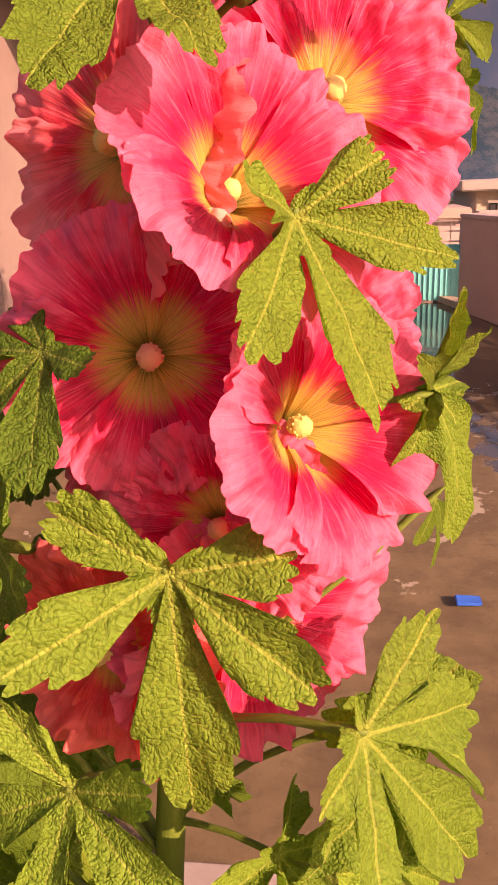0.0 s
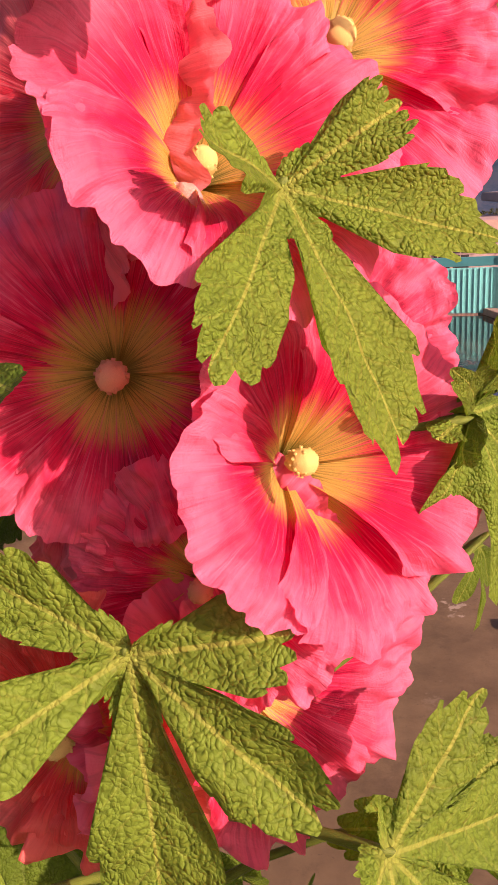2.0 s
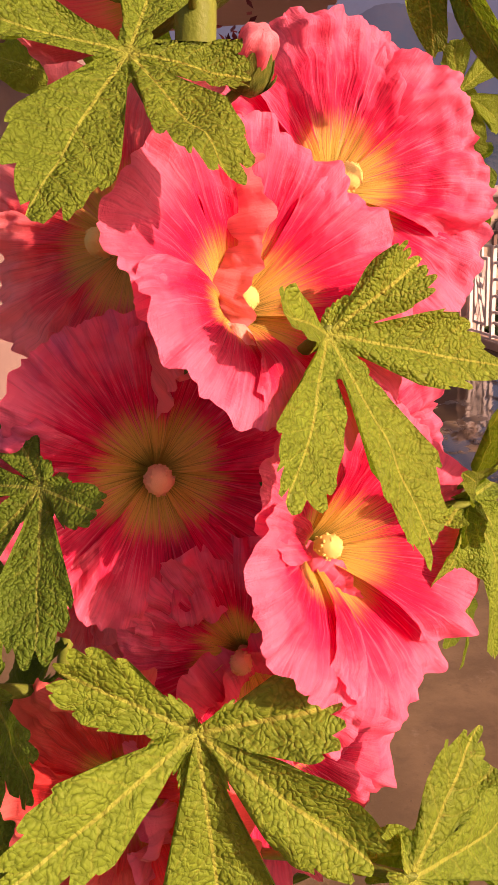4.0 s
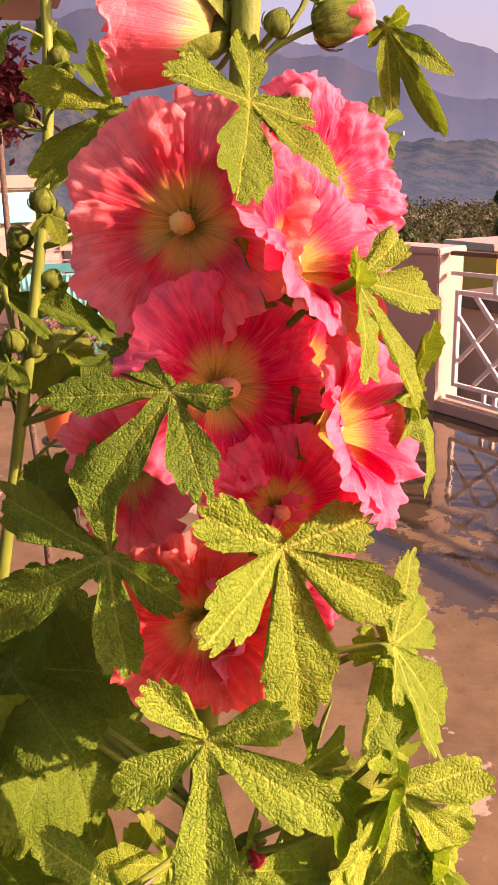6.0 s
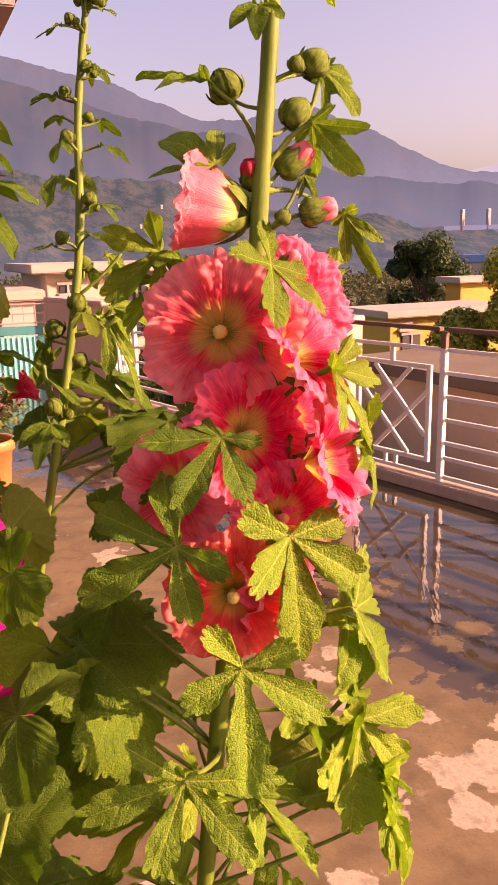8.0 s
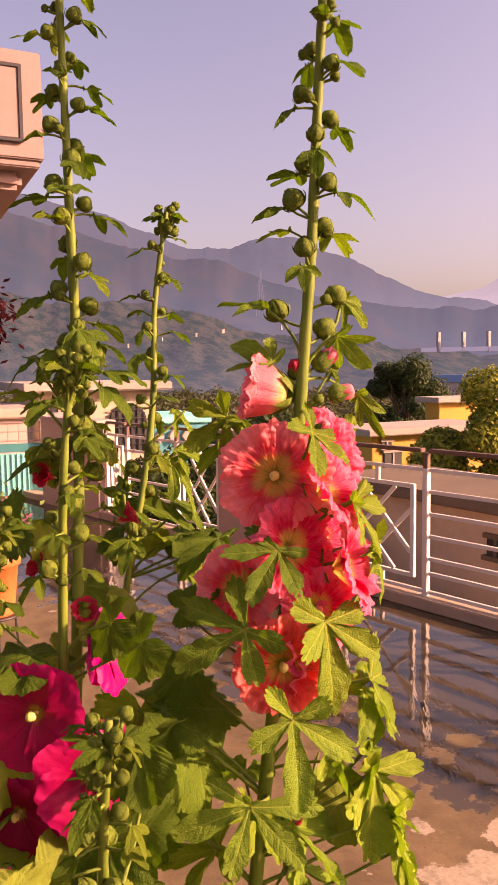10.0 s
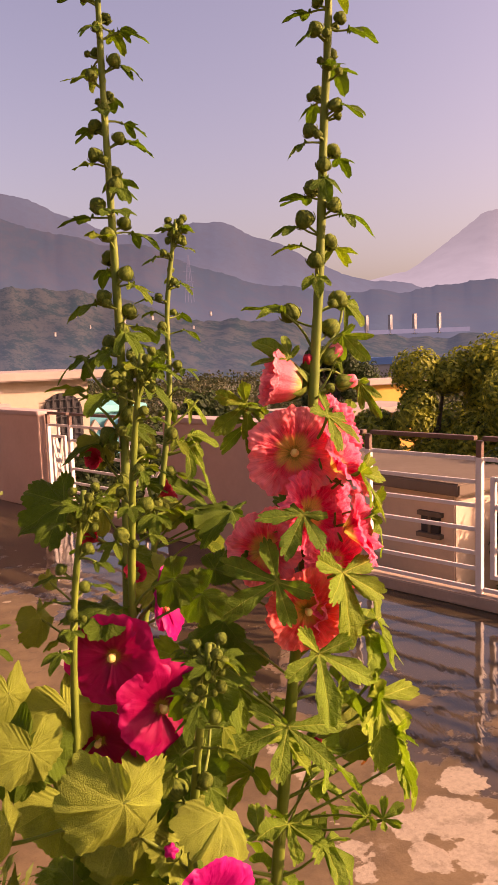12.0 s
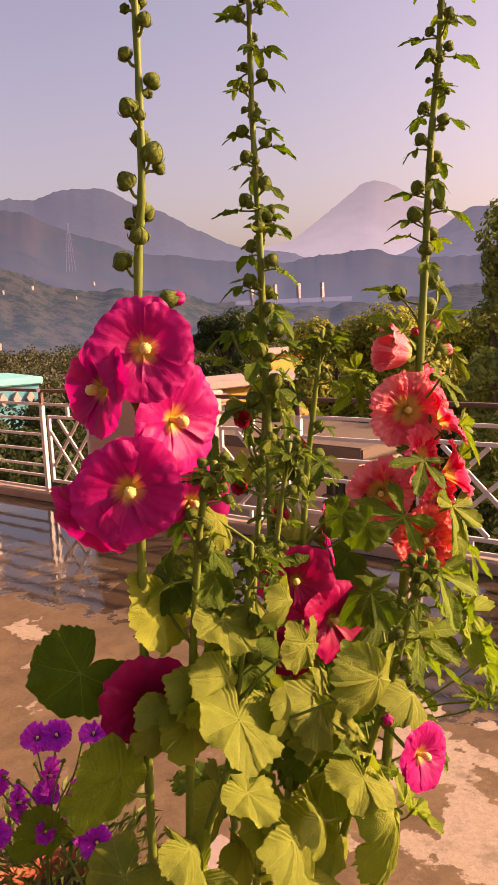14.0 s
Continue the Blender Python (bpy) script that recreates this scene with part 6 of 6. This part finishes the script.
for lo, hi in (((-1.52, 4.255, 3.01), (0.59, 4.275, 3.03)), ((-1.52, 4.255, 3.40), (0.59, 4.275, 3.42)), ((0.57, 4.255, 3.03), (0.59, 4.275, 3.40)), ((-1.52, 4.255, 3.17), (0.46, 4.270, 3.18))):
    part("groove", box(lo, hi, 0.002), GRILLE, box_part, "dark grooved border")

# ---- houses beyond ----
def flat_house(name, label, lo, hi, wall, roof, over=0.35, openings=(), turn=0.0):
    """A flat-roofed house; openings are (face, from, to, low, high) with recessed dark panes and frames."""
    mid = ((lo[0] + hi[0]) / 2, (lo[1] + hi[1]) / 2, lo[2])
    h = thing(name, mid, label, "house")
    spin = Matrix.Translation(mid) @ Matrix.Rotation(radians(turn), 4, "Z") @ Matrix.Translation([-c for c in mid])
    part("wall", box(lo, hi, 0.02, None, spin), wall, h)
    part("roof", box((lo[0] - over, lo[1] - over, hi[2]), (hi[0] + over, hi[1] + over, hi[2] + 0.22), 0.03, None, spin), roof, h, "pale flat concrete roof slab")
    for face, a, b, z0, z1 in openings:
        if face == "y":
            w = part("window", box((a, lo[1] - 0.05, z0), (b, lo[1] + 0.10, z1), 0.01, None, spin), DARK, h, "dark window")
            for p, q in (((a - 0.06, lo[1] - 0.09, z1), (b + 0.06, lo[1] + 0.05, z1 + 0.08)), ((a - 0.06, lo[1] - 0.12, z0 - 0.08), (b + 0.06, lo[1] + 0.05, z0)), (((a + b) / 2 - 0.03, lo[1] - 0.08, z0), ((a + b) / 2 + 0.03, lo[1] - 0.04, z1))):
                part("frame", box(p, q, 0.005, None, spin), roof, w)
        else:
            w = part("window", box((lo[0] - 0.05, a, z0), (lo[0] + 0.10, b, z1), 0.01, None, spin), DARK, h, "dark window")
            for p, q in (((lo[0] - 0.09, a - 0.06, z1), (lo[0] + 0.05, b + 0.06, z1 + 0.08)), ((lo[0] - 0.12, a - 0.06, z0 - 0.08), (lo[0] + 0.05, b + 0.06, z0)), ((lo[0] - 0.08, (a + b) / 2 - 0.03, z0), (lo[0] - 0.04, (a + b) / 2 + 0.03, z1))):
                part("frame", box(p, q, 0.005, None, spin), roof, w)
    return h


flat_house("yellow_house", "yellow plastered flat-roofed house with dark windows", (13.95, 20.4, -6), (18.8, 22.5, -0.42), YELLOW_WALL, ROOF_PALE, 0.35,
           [("y", 14.4, 15.1, -2.0, -1.0), ("y", 14.3, 14.7, -0.80, -0.64), ("y", 15.9, 16.3, -0.80, -0.64), ("y", 17.2, 17.9, -2.0, -1.0)], 0)
flat_house("yellow_stair_house", "narrow yellow stair house with a flat roof", (19.6, 24.0, -6), (22.3, 24.9, 0.35), YELLOW_WALL, ROOF_PALE, 0.3, [], 0)
flat_house("tan_low_house", "low tan plastered house with a small dark window", (8.8, 9.2, -6), (11.0, 13.8, -0.70), TAN_WALL, ROOF_DARK, 0.25, [("x", 9.5, 9.9, -1.45, -1.15), ("y", 10.0, 10.5, -1.6, -1.2)], 8)
cream = flat_house("cream_house", "cream house with a thin flat roof and an arched grille window", (3.2, 19.0, -6), (6.15, 23.0, 1.28), CREAM_WALL, ROOF_PALE, 0.4, [("y", 3.5, 3.9, -0.2, 1.0)], 0)
bm = bmesh.new()
arch = [(4.95, -0.3), (5.95, -0.3)] + [(5.45 + 0.5 * math.cos(t), 0.45 + 0.5 * math.sin(t)) for t in np.linspace(0, math.pi, 13)]
front = [bm.verts.new((x, 18.95, z)) for x, z in arch]
rear = [bm.verts.new((x, 19.05, z)) for x, z in arch]
bm.faces.new(front), bm.faces.new(list(reversed(rear)))
for i in range(len(arch)):
    j = (i + 1) % len(arch)
    bm.faces.new((front[i], rear[i], rear[j], front[j]))
bmesh.ops.recalc_face_normals(bm, faces=bm.faces)
arch_window = part("arched_window", bm, DARK, cream, "arched window with an iron grille")
for x in np.linspace(5.02, 5.88, 6):
    part("grille_bar", box((x - 0.012, 18.90, -0.3), (x + 0.012, 18.93, 0.45 + math.sqrt(max(0.0, 0.25 - (x - 5.45) ** 2))), 0.002), GRILLE, arch_window)
for z in (-0.1, 0.12, 0.34, 0.56, 0.78):
    part("grille_bar", box((4.98, 18.90, z - 0.012), (5.92, 18.93, z + 0.012), 0.002), GRILLE, arch_window)
flat_house("turquoise_house", "turquoise house wall with white diamond screen blocks", (6.5, 21.8, -6), (8.9, 25.0, 0.16), TURQUOISE, TEAL, 0.1, [], -4)
screen = thing("screen_blocks", (7.3, 21.70, -0.9), "row of white diamond blocks in a turquoise screen wall", "screen")
for k in range(5):
    for z in (-0.22,):
        bm = bmesh.new()
        c = Vector((6.8 + k * 0.42, 21.66, z))
        q = [bm.verts.new(c + Vector(o)) for o in ((-0.13, 0, 0), (0, 0, 0.2), (0.13, 0, 0), (0, 0, -0.2))]
        r = [bm.verts.new(v.co + Vector((0, 0.2, 0))) for v in q]
        bm.faces.new(q), bm.faces.new(list(reversed(r)))
        for i in range(4):
            bm.faces.new((q[i], r[i], r[(i + 1) % 4], q[(i + 1) % 4]))
        bmesh.ops.recalc_face_normals(bm, faces=bm.faces)
        part("block", bm, PINK_LIGHT, screen)
flat_house("pink_far_house", "long low pink house beyond the gate", (-4.0, 17.0, -6), (2.6, 20.0, 0.78), PINK_LIGHT, PINK_WALL, 0.2, [("y", 1.2, 1.9, 0.0, 0.55), ("y", -1.6, -0.8, 0.0, 0.55)], 0)
flat_house("teal_door_house", "pale house with bright turquoise shutters", (-2.0, 13.6, -6), (0.62, 16.0, 1.74), CREAM_WALL, PINK_WALL, 0.08, [], 0)
shutter = thing("shutter", (-0.5, 13.54, 1.24), "bright turquoise window shutter on a pale wall", "shutter")
part("shutter_leaf", box((-1.7, 13.50, 1.24), (-0.60, 13.585, 1.70), 0.006), TEAL, shutter)
part("shutter_leaf", box((-0.58, 13.50, 1.24), (0.58, 13.585, 1.70), 0.006), TEAL, shutter)

# ---- trees ----
def tree(name, label, base, top, spread, seed, mat, clumps=26, leaves=140, leaf_size=0.22, low=0.35):
    """A tapered trunk with limbs, and a crown of leaf clumps with gaps."""
    r0 = random.Random(seed)
    base = Vector(base)
    high = top - base.z
    t = thing(name, base, label, "tree")
    trunk_pts = [(0, 0, 0), (0.03 * high, 0, high * 0.25), (0.02 * high, 0.02 * high, high * 0.5), (0, 0, high * 0.8)]
    v, f = tube(trunk_pts, [high * 0.035, high * 0.028, high * 0.02, high * 0.008], 10)
    put("trunk", mesh_of("trunk", v, f, BARK), Matrix.Translation(base), t)
    cv, cf = [], []
    for k in range(clumps):
        a = k * 2.4 + r0.uniform(-0.4, 0.4)
        f0 = r0.uniform(low, 1.0)
        rad = spread * math.sqrt(max(0.05, 1 - ((f0 - 0.62) / 0.42) ** 2)) * r0.uniform(0.55, 1.0)
        c = Vector((rad * math.cos(a), rad * math.sin(a), high * f0 - spread * 0.3))
        if k < 12:
            s = Vector((0, 0, high * r0.uniform(0.25, 0.55)))
            v, f = tube([s, s.lerp(c, 0.5) + Vector((0, 0, 0.04 * high)), c], [high * 0.012, high * 0.008, high * 0.003], 6)
            put("limb", mesh_of("limb", v, f, BARK), Matrix.Translation(base), t)
        size = spread * r0.uniform(0.22, 0.42)
        for _ in range(leaves):
            d = Vector((r0.gauss(0, 1), r0.gauss(0, 1), r0.gauss(0, 0.8)))
            d.normalize()
            p = c + d * size * r0.uniform(0.72, 1.06)
            e = Vector((r0.uniform(-1, 1), r0.uniform(-1, 1), r0.uniform(-1, 0.3)))
            e = (e - d * e.dot(d) * 0.75).normalized()
            g = e.cross(d + Vector((0.1, 0.2, 0.3))).normalized()
            l = leaf_size * r0.uniform(0.6, 1.3)
            n = len(cv)
            cv += [p - e * l * 0.5, p + g * l * 0.3, p + e * l * 0.6 - d * l * 0.15, p - g * l * 0.3]
            cf.append((n, n + 1, n + 2, n + 3))
    put("crown", mesh_of("crown", cv, cf, mat, None, False), Matrix.Translation(base), t)
    return t


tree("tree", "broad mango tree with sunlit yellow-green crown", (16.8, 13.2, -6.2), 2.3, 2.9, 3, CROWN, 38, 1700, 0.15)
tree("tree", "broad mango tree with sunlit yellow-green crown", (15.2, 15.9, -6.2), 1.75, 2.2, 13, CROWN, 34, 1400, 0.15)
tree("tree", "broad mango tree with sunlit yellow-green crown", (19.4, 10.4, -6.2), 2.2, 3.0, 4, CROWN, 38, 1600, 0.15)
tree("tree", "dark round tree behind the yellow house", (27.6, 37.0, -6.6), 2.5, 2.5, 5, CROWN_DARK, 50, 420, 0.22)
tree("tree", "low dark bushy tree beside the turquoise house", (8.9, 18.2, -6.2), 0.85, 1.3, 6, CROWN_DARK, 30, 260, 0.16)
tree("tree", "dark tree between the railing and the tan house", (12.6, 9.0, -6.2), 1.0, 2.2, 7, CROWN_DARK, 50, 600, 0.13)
tree("tree", "tall leafy tree close outside the railing", (8.7, 5.5, -6.0), 3.35, 0.80, 8, CROWN_GREEN, 50, 330, 0.09, 0.55)
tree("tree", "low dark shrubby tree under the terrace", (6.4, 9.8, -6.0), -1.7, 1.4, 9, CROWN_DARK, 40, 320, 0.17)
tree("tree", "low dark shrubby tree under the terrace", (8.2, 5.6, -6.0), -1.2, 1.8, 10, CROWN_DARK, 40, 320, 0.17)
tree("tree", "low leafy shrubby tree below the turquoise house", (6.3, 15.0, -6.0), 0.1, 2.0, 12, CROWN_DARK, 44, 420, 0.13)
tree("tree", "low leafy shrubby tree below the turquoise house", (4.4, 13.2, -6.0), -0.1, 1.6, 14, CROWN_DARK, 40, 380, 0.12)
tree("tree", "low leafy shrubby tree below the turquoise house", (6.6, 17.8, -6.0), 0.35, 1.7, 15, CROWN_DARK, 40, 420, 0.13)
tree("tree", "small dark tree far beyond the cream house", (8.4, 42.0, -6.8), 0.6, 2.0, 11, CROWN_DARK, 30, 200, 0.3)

# scrub and bare woods over the valley floor
r3 = random.Random(99)
verts, faces = [], []
for k in range(1300):
    far = 75 + 350 * r3.random() ** 1.3
    turn = radians(r3.uniform(2, 66))
    grow = r3.uniform(1.2, 3.2) * (0.7 + far / 300)
    c = Vector((far * math.sin(turn), far * math.cos(turn), -5.5 - far * 0.02 + grow * 0.25))
    for q in range(110):
        d = Vector((r3.gauss(0, 1), r3.gauss(0, 1), r3.gauss(0, 0.75)))
        d.normalize()
        p = c + d * grow * r3.uniform(0.6, 1.05)
        e = Vector((r3.uniform(-1, 1), r3.uniform(-1, 1), r3.uniform(-1, 1))).normalized()
        g = e.cross(d).normalized()
        l, i = grow * r3.uniform(0.08, 0.15), len(verts)
        verts += [p - e * l, p + g * l * 0.7, p + e * l, p - g * l * 0.7]
        faces.append((i, i + 1, i + 2, i + 3))
tagged(put("far_woods", mesh_of("far_woods", verts, faces, WOODS, None, False)), "brown and dull green scrub across the valley floor", "woods", kind="stuff")

# ---- across the valley ----
def bearing(deg, far, z):
    return Vector((far * math.sin(radians(deg)), far * math.cos(radians(deg)), z))


works = thing("river_works", bearing(41.0, 560, -14), "distant pale river barrage with white gate towers", "barrage")
for k in range(4):
    c = bearing(39.2 + k * 1.72, 560, 0)
    part("tower", box((c.x - 1.2, c.y - 1.2, 12), (c.x + 1.2, c.y + 1.2, 26), 0.1), WHITE_FAR, works, "white gate tower")
a, b = bearing(38.0, 562, 14), bearing(46.5, 562, 14)
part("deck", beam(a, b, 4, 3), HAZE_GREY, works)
shed = thing("blue_shed", bearing(40.6, 330, -8), "distant blue sheet roof by the river", "shed")
a, b = bearing(38.6, 330, -4), bearing(43.5, 330, -4)
part("wall", beam(a + Vector((0, 0, -4)), b + Vector((0, 0, -4)), 6, 8), WHITE_FAR, shed)
part("roof", beam(a + Vector((0, 0, 1)), b + Vector((0, 0, 1)), 7, 3), BLUE_ROOF, shed)
for deg, far, z, s in ((21.5, 560, 26, 1.4), (23.5, 600, 30, 2.0), (18.0, 540, 30, 1.5), (26.5, 640, 24, 1.2), (16.5, 520, 18, 1.3), (19.0, 520, 22, 1.0), (27.8, 560, 30, 1.4)):
    c = bearing(deg, far * 0.93, z)
    s *= 0.45
    hh = thing("far_house", c, "tiny pale house on the far hillside", "house", "houses on the hillside")
    part("wall", box((c.x - s, c.y - s, z - 2), (c.x + s, c.y + s, z + s * 0.8), 0.1), WHITE_FAR, hh)
    part("roof", box((c.x - s * 1.15, c.y - s * 1.15, z + s * 0.8), (c.x + s * 1.15, c.y + s * 1.15, z + s), 0.05), TAN_WALL, hh)
mast = thing("power_mast", bearing(26.3, 1150, 60), "distant steel lattice power mast on the slope", "mast")
c = bearing(26.3, 1150, 0)
for dx, dy in ((-5, -5), (5, -5), (5, 5), (-5, 5)):
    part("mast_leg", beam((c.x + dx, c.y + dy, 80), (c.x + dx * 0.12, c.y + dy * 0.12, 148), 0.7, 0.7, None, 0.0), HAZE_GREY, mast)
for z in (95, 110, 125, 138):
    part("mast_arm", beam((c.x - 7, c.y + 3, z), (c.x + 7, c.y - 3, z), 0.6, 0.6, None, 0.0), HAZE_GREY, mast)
